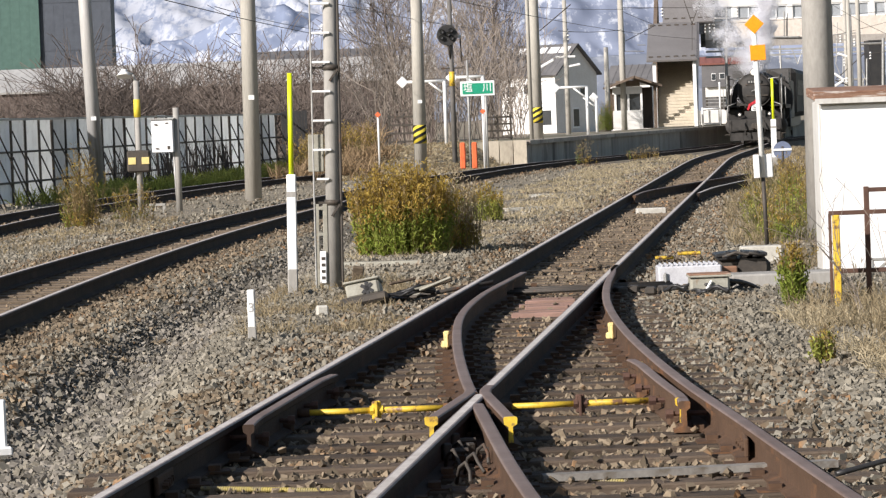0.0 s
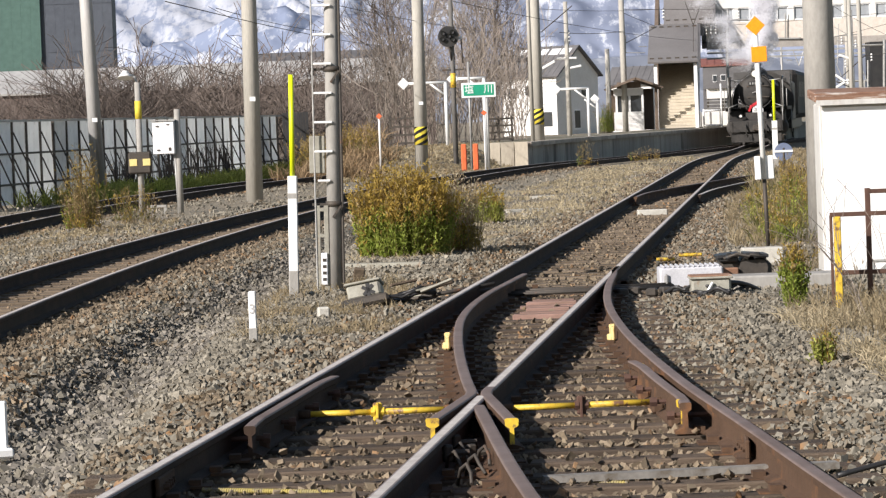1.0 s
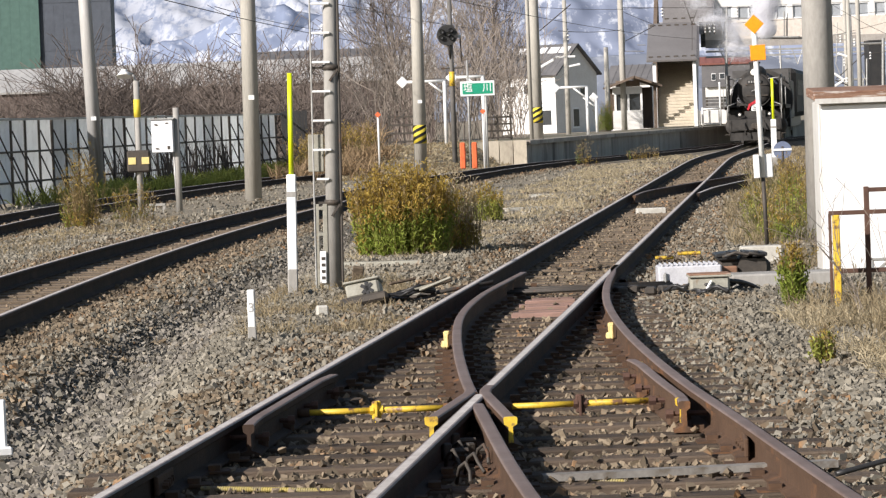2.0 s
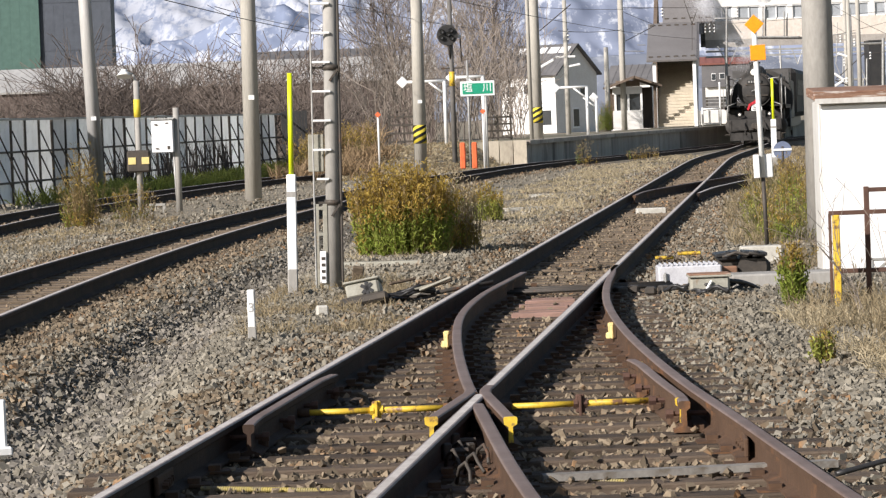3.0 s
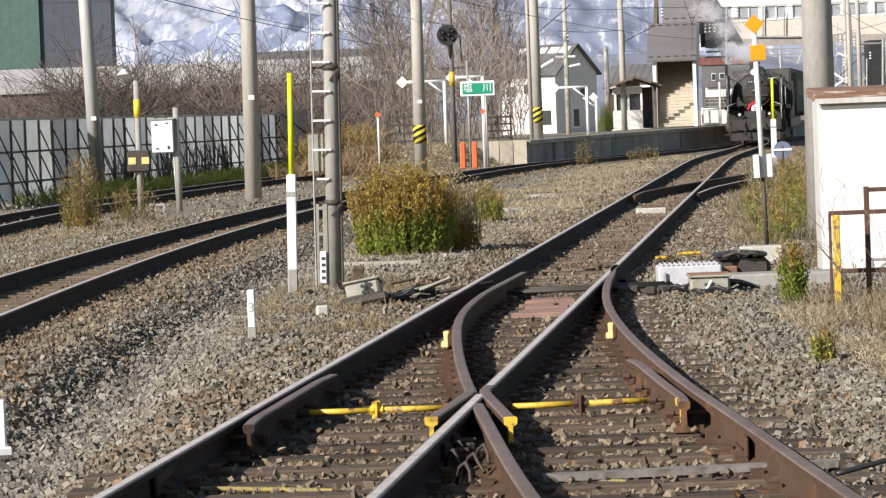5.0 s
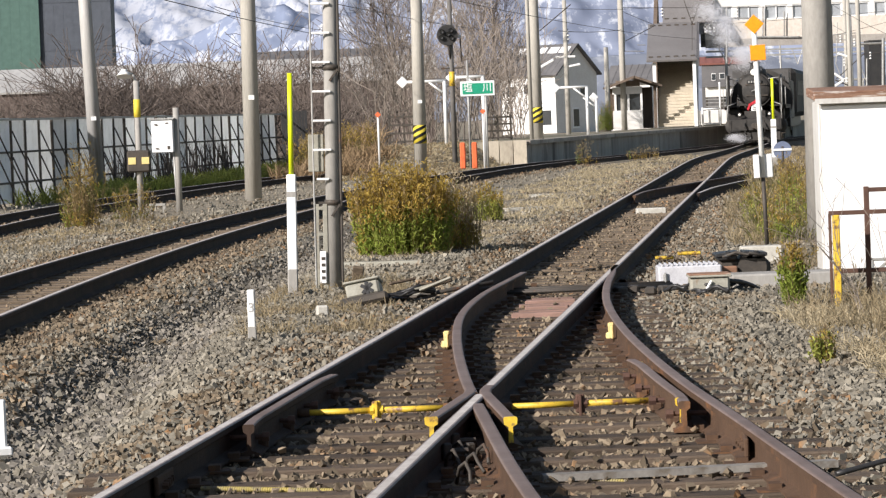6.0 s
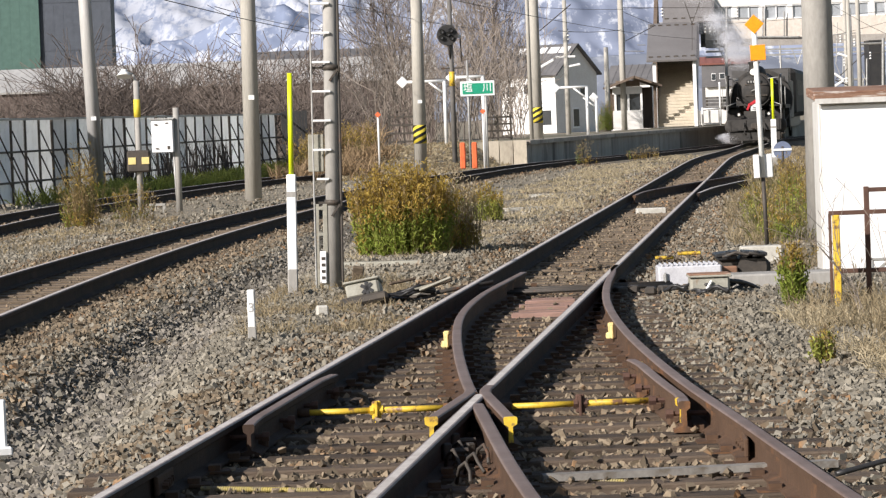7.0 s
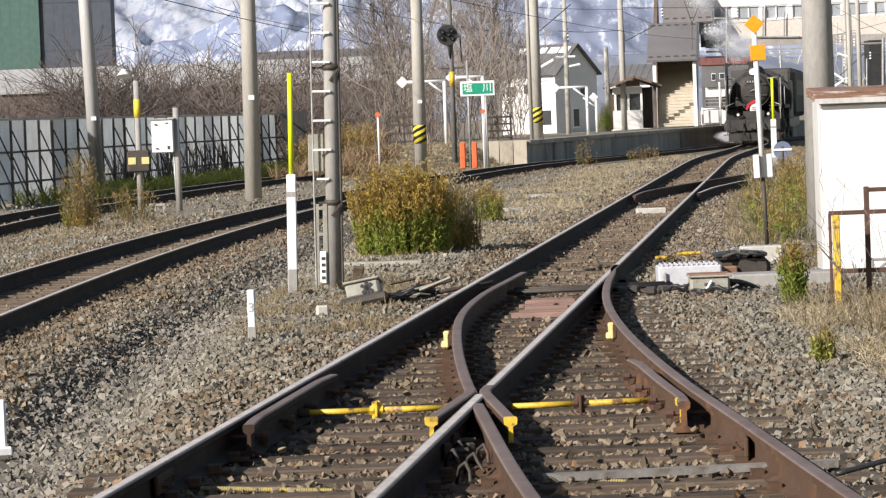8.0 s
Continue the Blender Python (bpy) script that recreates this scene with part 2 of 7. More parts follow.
def sleepers(parent, mid, half, ys, level, material, name="sleeper", wide=0.2, low=0.0):
    """One timber for each y, square to the track, its top at the rails' foot."""
    data = {}
    for y in ys:
        h = half(y) if callable(half) else half
        key = round(h, 2)
        if key not in data:
            bm = bmesh.new()
            box(bm, (0, 0, -0.06), (2 * h, wide, 0.12), bevel=0.008)
            me = bpy.data.meshes.new(name)
            bm.to_mesh(me)
            bm.free()
            me.materials.append(material)
            data[key] = me
        ob = new(name, data[key])
        ob.parent = parent
        slope = (mid(y + 0.5) - mid(y - 0.5))
        ob.matrix_basis = pose(mid(y), y, level(y) - low + random.uniform(-0.008, 0.004), 0, 0, -math.degrees(math.atan(slope)) + random.uniform(-1, 1))


yard_track = thing("railway_track", "rusty turnout and siding track on dark timber sleepers", "railway track", kind="structure")
rail(yard_track, siding_left, -8, 230, dip, label="outer rail with a polished top")
rail(yard_track, siding_right, -8, 18.35, label="rail with a polished top running into the frog")
rail(yard_track, siding_right, 18.75, 33.4, label="straight closure rail with a polished top")
rail(yard_track, lambda y: spline(BRANCH_LEFT, y), -8, 17.75, dull=True)
rail(yard_track, lambda y: spline(BRANCH_LEFT, y), 18.5, 32.6, dull=True, label="curved closure rail, dull brown")
rail(yard_track, lambda y: spline(BRANCH_RIGHT, y) if y < 32.6 else siding_right(y), -8, 32.6, dull=True, label="curved outer rail, rusty brown")
rail(yard_track, siding_right, 32.6, 230, dip)
flat = dip
sleepers(yard_track, lambda y: (siding_left(y) + spline(BRANCH_RIGHT, y)) / 2, lambda y: round((spline(BRANCH_RIGHT, y) - siding_left(y)) / 2 + 0.5, 1),
         np.arange(10, 33, 0.57), flat, M["sleeper"])
for way in (siding_left, lambda y: spline(BRANCH_LEFT, y)):
    sleepers(yard_track, lambda y: way(y) + GAUGE / 2, 1.05, np.arange(-7.8, 7, 0.6), flat, M["sleeper"])
sleepers(yard_track, lambda y: siding_left(y) + GAUGE / 2, 1.05, np.arange(33.2, 150, 0.62), flat, M["sleeper_worn"])

side_track = thing("railway_track", "turnout branching off behind the signal cabinet", "railway track", kind="structure")
rail(side_track, lambda y: spline([(60, siding_left(60) + 0.1), (65, 3.93), (78, 7.0), (90, 10.3), (120, 19.5)], y), 61, 120, dull=True)
rail(side_track, lambda y: spline([(60, siding_right(60) + 0.06), (66, 5.25), (75, 7.25), (90, 11.5), (120, 20.7)], y), 61, 120)
sleepers(side_track, lambda y: spline([(66, 4.7), (78, 7.5), (90, 10.9), (120, 20.1)], y), 1.05, np.arange(76, 118, 0.66), flat, M["sleeper"])

main_track = thing("railway_track", "main line on brown weathered sleepers beside the platform", "railway track", kind="structure")
third_track = thing("railway_track", "outer line on ballast along the fence", "railway track", kind="structure")
for s in (-1, 1):
    rail(main_track, lambda y: main_mid(y) + s * GAUGE / 2, -8, 200, main_level, 1.2, worn=True)
    rail(third_track, lambda y: third_mid(y) + s * GAUGE / 2, 40, 108, main_level, 1.5, worn=True)
sleepers(main_track, main_mid, 1.02, np.arange(-7.4, 120, 0.6), lambda y: main_level(y), M["sleeper_pale"])
sleepers(third_track, third_mid, 1.02, np.arange(42, 107, 0.64), lambda y: main_level(y), M["sleeper_pale"])


# ---------------------------------------------------------------- loose stuff: stones, blades, twigs
def np_mesh(name, verts, quads, material, parent=None, label="", smooth=False, sides=4):
    """A mesh object from arrays of corners and faces of so many sides."""
    me = bpy.data.meshes.new(name)
    verts, quads = np.asarray(verts, np.float32).reshape(-1, 3), np.asarray(quads, np.int32).reshape(-1, sides)
    me.vertices.add(len(verts))
    me.vertices.foreach_set("co", verts.ravel())
    me.loops.add(quads.size)
    me.loops.foreach_set("vertex_index", quads.ravel())
    me.polygons.add(len(quads))
    me.polygons.foreach_set("loop_start", np.arange(0, quads.size, sides, dtype=np.int32))
    me.polygons.foreach_set("loop_total", np.full(len(quads), sides, np.int32))
    me.update(calc_edges=True)
    me.polygons.foreach_set("use_smooth", np.full(len(quads), smooth))
    me.materials.append(material)
    ob = new(name, me)
    ob.parent = parent
    if label:
        tagged(ob, label)
    return ob


CUBE = np.array([(-1, -1, -1), (1, -1, -1), (1, 1, -1), (-1, 1, -1), (-1, -1, 1), (1, -1, 1), (1, 1, 1), (-1, 1, 1)], float)
CUBE_FACES = np.array([(0, 3, 2, 1), (4, 5, 6, 7), (0, 1, 5, 4), (1, 2, 6, 5), (2, 3, 7, 6), (3, 0, 4, 7)])


def turns(rng, n):
    q = rng.normal(size=(n, 4))
    q /= np.linalg.norm(q, axis=1)[:, None]
    w, x, y, z = q.T
    return np.stack([1 - 2 * (y * y + z * z), 2 * (x * y - z * w), 2 * (x * z + y * w), 2 * (x * y + z * w), 1 - 2 * (x * x + z * z), 2 * (y * z - x * w),
                     2 * (x * z - y * w), 2 * (y * z + x * w), 1 - 2 * (x * x + y * y)], axis=1).reshape(n, 3, 3)


def stones(name, centres, radius, material, seed, label):
    """Angular crushed stones, one for each centre."""
    rng = np.random.default_rng(seed)
    n = len(centres)
    v = (CUBE[None] + rng.uniform(-0.42, 0.42, (n, 8, 3))) * rng.uniform(0.55, 1.1, (n, 1, 3)) * np.array((1.1, 0.85, 0.55)) * 0.78
    v[:, 4:, :2] *= rng.uniform(0.35, 0.95, (n, 1, 2))
    v[:, :4, 0] *= rng.uniform(0.6, 1.1, (n, 1))
    v = np.einsum("nij,nkj->nki", turns(rng, n), v) * 1.1 * radius[:, None, None] * 0.8
    v += centres[:, None, :]
    f = CUBE_FACES[None] + 8 * np.arange(n)[:, None, None]
    return tagged(np_mesh(name, v, f, material), label, "ballast", kind="stuff")


def spread(rng, y0, y1, density):
    """Places in the wedge of ground before the camera, evenly by area."""
    area = 0.132 * (y1**2 - y0**2)
    n = int(area * density)
    y = np.sqrt(rng.uniform(y0**2, y1**2, n))
    return rng.uniform(-0.132, 0.132, n) * y, y


def sp_np(knots, y):
    return np.interp(y, [k[0] for k in knots], [k[1] for k in knots])


def lay_ballast():
    rng = np.random.default_rng(5)
    for y0, y1, density, size in ((6.0, 12.3, 110, 0.032), (12.3, 21, 780, 0.0285), (21, 32, 560, 0.0285), (32, 55, 225, 0.031), (55, 115, 44, 0.042)):
        x, y = spread(rng, y0, y1, density)
        r = size * rng.uniform(0.5, 1.2, len(x)) ** 1.6
        left, right = siding_left(y), np.where(y < 32.6, sp_np(BRANCH_RIGHT, y), siding_left(y) + GAUGE)
        keep = np.ones(len(x), bool)
        z = ground(x, y)
        # inside the siding: stones lie low between the timbers, few on top
        mid = (left + right) / 2
        half = (right - left) / 2 - 0.03
        inside = np.abs(x - mid) < half
        slope = np.where(y < 33, 0.06, 0.0986)
        pitch, first = np.where(y < 33, 0.57, 0.62), np.where(y < 33, 10.0, 33.2)
        ph = ((y + slope * (x - mid) - first) / pitch + 0.5) % 1.0 - 0.5
        on = inside & (np.abs(ph) * pitch < 0.11)
        keep &= ~(on & (rng.random(len(x)) > np.where(y > 32, 0.12, 0.08)))
        # the long timbers' ends show beyond the curved rail
        ends = ~inside & (x > right) & (x < right + 0.46) & (y < 33) & (np.abs(ph) * pitch < 0.10)
        keep &= ~(ends & (rng.random(len(x)) > 0.22))
        z = z + np.where(inside & ~on, np.where(y > 32, -0.024, -0.03), 0.0) - np.where(~inside & (x > right) & (x < right + 0.46) & (y < 33), 0.022, 0.0) + np.where(on, 0.012, 0.0)
        for way, end in ((left, 999), (right, 999), (siding_left(y) + GAUGE, 999), (sp_np(BRANCH_LEFT, y), 32.6)):
            keep &= (np.abs(x - way) > 0.075) | (y > end)
        # raised line: stones between the sleepers and over the shoulder
        e = x - main_mid(y)
        ph = ((y + 0.03 * e - 13) / 0.6 + 0.5) % 1.0 - 0.5
        on = (np.abs(e) < 1.02) & (np.abs(ph) < 0.2)
        keep &= ~(on & (rng.random(len(x)) > np.where(e > 0.68, 0.62, 0.07)))
        z = z + np.where((np.abs(e) < 1.02) & ~on, np.where(e > 0.68, -0.01, -0.035), 0.0) + np.where(on & (e > 0.68), 0.012, 0.0)
        keep &= np.abs(np.abs(e) - GAUGE / 2) > 0.08
        e3 = x - third_mid(y)
        keep &= (np.abs(np.abs(e3) - GAUGE / 2) > 0.08)
        # thin out where earth and grass take over
        earth = ((x > left + 2.9 + 0.02 * y) & (y > 20)) | ((e < -2.4) & (np.abs(e3) > 1.6)) | ((y > 50) & (e > 1.4) & (x < left - 0.9))
        keep &= ~(earth & (rng.random(len(x)) > 0.3))
        z = z + r * rng.uniform(-0.35, 0.55, len(x))
        # Stones on the shoulder's slope are coloured darker for its shade.
        dark = (e > 1.5) & (e < 2.25) & (rng.random(len(x)) > 0.4) & (y < 60)
        pts = np.stack([x, y, z], 1)
        keep &= ~((e < -1.9) & (y > 98))
        keep &= (y < 55) | (np.abs(x - mid) < 1.9) | (np.abs(e) < 1.9) | (np.abs(e3) < 1.6) | (rng.random(len(x)) < 0.4)
        near = (np.abs(x - mid) < half + 0.95) & (rng.random(len(x)) < 0.45 + 0.15 * (y > 32))
        brown = inside | near | (np.abs(e) < 1.0) | ((np.abs(e) < 1.65) & (rng.random(len(x)) < 0.75 - 0.35 * (np.abs(e) > 1.35))) | (np.abs(e3) < 1.1)
        a, b, c = keep & ~dark & ~brown, keep & dark, keep & brown & ~dark
        stones("ballast", pts[c], r[c], M["stone_rusty"], int(y0) + 2, "rust-stained ballast stones between the sleepers")
        stones("ballast", pts[a], r[a], M["stone"], int(y0), "crushed grey-brown ballast stones strewn round the tracks")
        if b.sum():
            stones("ballast", pts[b], r[b] * 1.15, M["stone_shaded"], int(y0) + 1, "ballast stones coloured darker for shade on the shoulder of the raised line")
    # the ballast goes on round and behind the camera
    x, y = rng.uniform(-6.5, 4.0, 7000), rng.uniform(-7.5, 12.0, 7000)
    keep = ~((np.abs(x) < 0.132 * y) & (y > 6))
    for way in (siding_left(y), siding_left(y) + GAUGE, sp_np(BRANCH_LEFT, y), sp_np(BRANCH_RIGHT, y)):
        keep &= np.abs(x - way) > 0.075
    r = 0.034 * rng.uniform(0.5, 1.2, len(x)) ** 1.6
    pts = np.stack([x, y, ground(x, y) - 0.02 + r * rng.uniform(-0.3, 0.5, len(x))], 1)
    stones("ballast", pts[keep], r[keep], M["stone_rusty"], 77, "rust-stained ballast stones beside the tracks")


lay_ballast()


def blades(name, base, way, length, width, material, parent=None, label="", droop=0.3, seed=1):
    """Leaves or grass blades: a pointed, bent strip for each base."""
    rng = np.random.default_rng(seed)
    n = len(base)
    way = way / np.linalg.norm(way, axis=1)[:, None]
    side = np.cross(way, rng.normal(size=(n, 3)))
    side /= np.linalg.norm(side, axis=1)[:, None]
    length, width = length[:, None], width[:, None]
    bend = np.zeros((n, 3))
    bend[:, 2] = -droop
    m = base + way * length * 0.5
    t = base + (way + bend) * length
    v = np.stack([base - side * width * 0.3, base + side * width * 0.3, m + side * width * 0.5, m - side * width * 0.5, t + side * width * 0.06, t - side * width * 0.06], 1)
    f = np.array([(0, 1, 2, 3), (3, 2, 4, 5)])[None] + 6 * np.arange(n)[:, None, None]
    return np_mesh(name, v, f, material, parent, label)


M["leaf"] = leafy("weed_leaf", (0.20, 0.26, 0.04), (0.31, 0.345, 0.075), through_light=0.45)
M["leaf_lime"] = leafy("lime_leaf", (0.28, 0.31, 0.06), (0.38, 0.38, 0.10))
M["ochre"] = leafy("ochre_leaf", (0.36, 0.26, 0.055), (0.43, 0.30, 0.075), through_light=0.45)
M["seed"] = leafy("dry_seed_head", (0.40, 0.30, 0.14), (0.32, 0.25, 0.14))
M["straw"] = leafy("straw", (0.36, 0.29, 0.18), (0.27, 0.21, 0.12))
M["straw_pale"] = leafy("bleached_straw", (0.50, 0.42, 0.28), (0.40, 0.33, 0.21))
M["reed"] = leafy("dead_reed", (0.36, 0.255, 0.145), (0.26, 0.18, 0.105))
M["twig"] = mat("bark", (0.085, 0.068, 0.058), (0.14, 0.115, 0.10), scale=2, rough=0.95, bump=0.2, island=0.3)
M["twig_pale"] = mat("pale_bark", (0.29, 0.25, 0.21), (0.175, 0.145, 0.12), scale=2, rough=0.95, bump=0.2, island=0.3)


def grass(label, places, tall, material, seed, per=9, lean=0.35, width=0.008):
    rng = np.random.default_rng(seed)
    p = np.repeat(places, per, axis=0) + rng.normal(0, 0.035, (len(places) * per, 3)) * (1, 1, 0)
    n = len(p)
    way = np.stack([rng.normal(0, lean, n), rng.normal(0, lean, n), np.ones(n)], 1)
    return tagged(blades("grass", p, way, tall * rng.uniform(0.4, 1.1, n), width * rng.uniform(0.6, 1.4, n), material, seed=seed), label, "grass", kind="stuff")


def patch(rng, n, x0, x1, y0, y1, clump=1.2, follow=None, cut=0.0):
    """Places on the ground inside a field, gathered in clumps; follow shifts x along y."""
    out = []
    while len(out) < n:
        x, y = rng.uniform(x0, x1), rng.uniform(y0, y1)
        if noise.noise((x * clump, y * clump * 0.5, 7.0)) + rng.uniform(-0.25, 0.25) < cut:
            continue
        xx = x + (follow(y) if follow else 0)
        out.append((xx, y, float(ground(xx, y)) - 0.03))
    return np.array(out)


def weed_clump(name, label, m, count, spread_x, spread_y, tall, seed, dry=0.2, ochre=0.5, leaf=0.10, leaves_per=34, green="leaf", plume=0.6, flare=1.18, wide=1.0, dead="seed"):
    """A stand of tall weeds: stems with narrow leaves, ochre upper leaves, dry seed heads."""
    rng = np.random.default_rng(seed)
    ob = thing(name, label, "weeds", m)
    stem_v, stem_f, low, mid, top = [], [], [], [], []
    for i in range(count):
        a, r = rng.uniform(0, 2 * math.pi), math.sqrt(rng.uniform(0, 1))
        x, y = r * math.cos(a) * spread_x, r * math.sin(a) * spread_y
        h = tall * (1 - 0.35 * r**2) * rng.uniform(0.75, 1.05)
        tip = np.array((x * flare + rng.normal(0, 0.07 * tall), y * flare + rng.normal(0, 0.07 * tall), h))
        foot = np.array((x, y, -0.03))
        for k in range(3):
            ang = 2 * math.pi * k / 3
            o = 0.004 * np.array((math.cos(ang), math.sin(ang), 0))
            stem_v += [foot + o, tip + o * 0.4]
        b = 6 * i
        stem_f += [(b, b + 2, b + 3, b + 1), (b + 2, b + 4, b + 5, b + 3), (b + 4, b, b + 1, b + 5)]
        is_dry = rng.random() < dry + 0.5 * dry * (x / spread_x)
        for k in range(leaves_per):
            t = rng.uniform(0.06, 1.0)
            p = foot + (tip - foot) * t + np.array((*rng.normal(0, 0.012 + 0.01 * tall, 2), 0))
            d = np.array((*rng.normal(0, 0.42, 2), rng.uniform(0.4, 1.0)))
            row = (*p, *d, leaf * rng.uniform(0.6, 1.2) * (1.1 - 0.4 * t))
            if t > 0.80 and rng.random() < plume or is_dry and t > 0.45:
                top.append(row)
            elif t > 1 - ochre * rng.uniform(0.6, 1.2) or is_dry:
                mid.append(row)
            else:
                low.append(row)
    np_mesh("stalk", stem_v, stem_f, M["reed"], ob)
    for nm, rows, mt, w in (("foliage", low, M[green], 0.014), ("upper_foliage", mid, M["ochre"], 0.012), ("seed_plume", top, M[dead], 0.010)):
        if rows:
            a = np.array(rows)
            tagged(blades(nm, a[:, :3], a[:, 3:6], a[:, 6], np.full(len(a), w * wide), mt, ob, seed=seed), kind="stuff")
    return ob


# ---------------------------------------------------------------- bare trees
def twigs(rng, start, way, length, radius, depth, out):
    """Collects the segments of a branching bare crown."""
    p, d = np.array(start, float), np.array(way, float)
    n = 4 if depth > 1 else 3
    for i in range(n):
        d = d + rng.normal(0, 0.2, 3) + np.array((0, 0, 0.06))
        d /= np.linalg.norm(d)
        q = p + d * length / n
        r0, r1 = radius * (1 - 0.6 * i / n), radius * (1 - 0.6 * (i + 1) / n)
        out.append((*p, *q, r0, r1))
        if depth > 0 and (i > 0 or depth < 3):
            for _ in range(2 if depth > 1 else 2):
                s = d + rng.normal(0, 0.55, 3) * (1, 1, 0.6) + np.array((0, 0, 0.12))
                s /= np.linalg.norm(s)
                twigs(rng, q, s, length * rng.uniform(0.45, 0.68), r1 * 0.6, depth - 1, out)
        p = q


def segments(name, rows, material, parent, least=0.006):
    a = np.array(rows)
    p, q, r0, r1 = a[:, :3], a[:, 3:6], np.maximum(a[:, 6], least), np.maximum(a[:, 7], least)
    d = q - p
    d /= np.linalg.norm(d, axis=1)[:, None]
    u = np.cross(d, np.array((0.31, 0.87, 0.12)))
    u /= np.linalg.norm(u, axis=1)[:, None]
    w = np.cross(d, u)
    v = []
    for c, r in ((p, r0), (q, r1)):
        for k in range(3):
            ang = 2 * math.pi * k / 3
            v.append(c + (u * math.cos(ang) + w * math.sin(ang)) * r[:, None])
    v = np.stack(v, 1)
    f = np.array([(0, 1, 4, 3), (1, 2, 5, 4), (2, 0, 3, 5)])[None] + 6 * np.arange(len(a))[:, None, None]
    return np_mesh(name, v, f, material, parent)


def bare_tree(label, m, tall, seed, stems=1, radius=0.10, depth=3, material="twig", name="bare_tree", splay=0.28):
    rng = np.random.default_rng(seed)
    ob = thing(name, label, "tree" if stems == 1 else "shrub", m)
    rows, trunk = [], []
    for s in range(stems):
        lean = rng.normal(0, 0.06 if stems == 1 else splay, 2)
        foot = np.array((*rng.normal(0, 0.0 if stems == 1 else 0.5 if radius > 0.01 else 0.12, 2), -0.1))
        if stems == 1:
            p, d = foot, np.array((*lean, 1.0))
            for i in range(7):
                d = d + np.array((*rng.normal(0, 0.06, 2), 0.03))
                d /= np.linalg.norm(d)
                q = p + d * tall * 0.14
                r0, r1 = radius * (1 - i * 0.125), radius * (1 - (i + 1) * 0.125)
                trunk.append((*p, *q, r0, r1))
                if i >= 1:
                    for _ in range(3):
                        a = rng.uniform(0, 6.28)
                        w = np.array((math.cos(a) * 0.8, math.sin(a) * 0.8, rng.uniform(0.5, 1.1)))
                        twigs(rng, q, w / np.linalg.norm(w), tall * rng.uniform(0.18, 0.34) * (1.15 - 0.08 * i), r1 * 0.5, depth - 1, rows)
                p = q
        else:
            twigs(rng, foot, np.array((*lean, 1.0)), tall * rng.uniform(0.7, 1.0), radius, depth, rows)
    if trunk:
        segments("trunk", trunk, M[material], ob)
    segments("crown", rows, M[material], ob, 0.0105 if radius > 0.01 else 0.0022)
    return ob


# ---------------------------------------------------------------- turnout fittings
def along(way, y, z=0.0):
    return Vector((way(y), y, z))


branch_left = lambda y: spline(BRANCH_LEFT, y)
branch_right = lambda y: spline(BRANCH_RIGHT, y)


def guard_rail(way, y0, y1, off, label):
    ob = thing("guard_rail", label, "guard rail", group="guard rails of the turnout")
    pts = []
    for y in np.linspace(y0, y1, 14):
        t = (y - y0) / (y1 - y0)
        flare = 0.025 * max(0, abs(t - 0.5) * 2 - 0.75) / 0.25
        pts.append((way(y) + off + math.copysign(flare, off), y, 0.006))
    bm = bmesh.new()
    sweep(bm, pts, [(u * 0.9, w * 1.02) for u, w in PROFILE], TOP)
    # The left check rail takes the shade-darkened sides, the right one plain rust.
    part("rail", bm, (M["oily_shaded"] if off > 0 else M["rust"], M["railtop_dull"]), ob)
    for y in np.linspace(y0 + 0.25, y1 - 0.25, 4):
        bm = bmesh.new()
        tube(bm, (way(y) - 0.01, y, 0.08), (way(y) + off * 1.5, y, 0.08), 0.014, n=6)
        tube(bm, (way(y) + off * 1.45, y, 0.08), (way(y) + off * 1.75, y, 0.08), 0.026, n=6)
        part("bolt", bm, M["brown_steel"], ob)
        bm = bmesh.new()
        box(bm, (way(y) + off * 1.35, y + 0.14, 0.035), (0.07, 0.08, 0.06), bevel=0.014)
        part("chair", bm, M["rust"], ob)
    return ob


guard_rail(siding_left, 16.9, 20.1, 0.115, "dark check rail bolted inside the outer rail")
guard_rail(branch_right, 17.3, 20.4, -0.125, "rusty check rail with a yellow-painted end")
# wing rails and the yellow-tipped point of the frog
wing = thing("frog_wing", "dark wing rails flaring round the crossing nose", "rail crossing")
for way, end in ((branch_left, (-0.089, 16.970, 0.150)), (siding_right, (0.292, 16.799, 0.150))):
    start = Vector((way(18.9), 18.9, 0.004))
    bend = Vector((way(18.55), 18.55, 0.004))
    stop = Vector((end[0], end[1], 0.004))
    pts = [start, bend.lerp(start, 0.35), bend.lerp(stop, 0.06), bend.lerp(stop, 0.5), stop]
    bm = bmesh.new()
    sweep(bm, pts[::-1], [(u * 0.97, w * 0.995) for u, w in PROFILE], TOP)
    part("wing_rail", bm, (M["rust"], M["railtop_dull"]), wing)
bm = bmesh.new()
box(bm, (0.13, 18.1, 0.05), (0.22, 1.0, 0.09), -3, bevel=0.01)
part("frog_block", bm, M["dark_steel"], wing)
for x, y, z in ((0.02, 16.6, 0.07), (-0.02, 16.1, 0.07), (0.09, 16.3, 0.05)):
    bm = bmesh.new()
    box(bm, (x, y, z), (0.045, 0.04, 0.08), 30, bevel=0.008)
    tube(bm, (x - 0.05, y, z), (x + 0.1, y + 0.02, z), 0.016, n=6)
    part("spacer_block", bm, M["dark_steel"], wing)
rnd = random.Random(14)
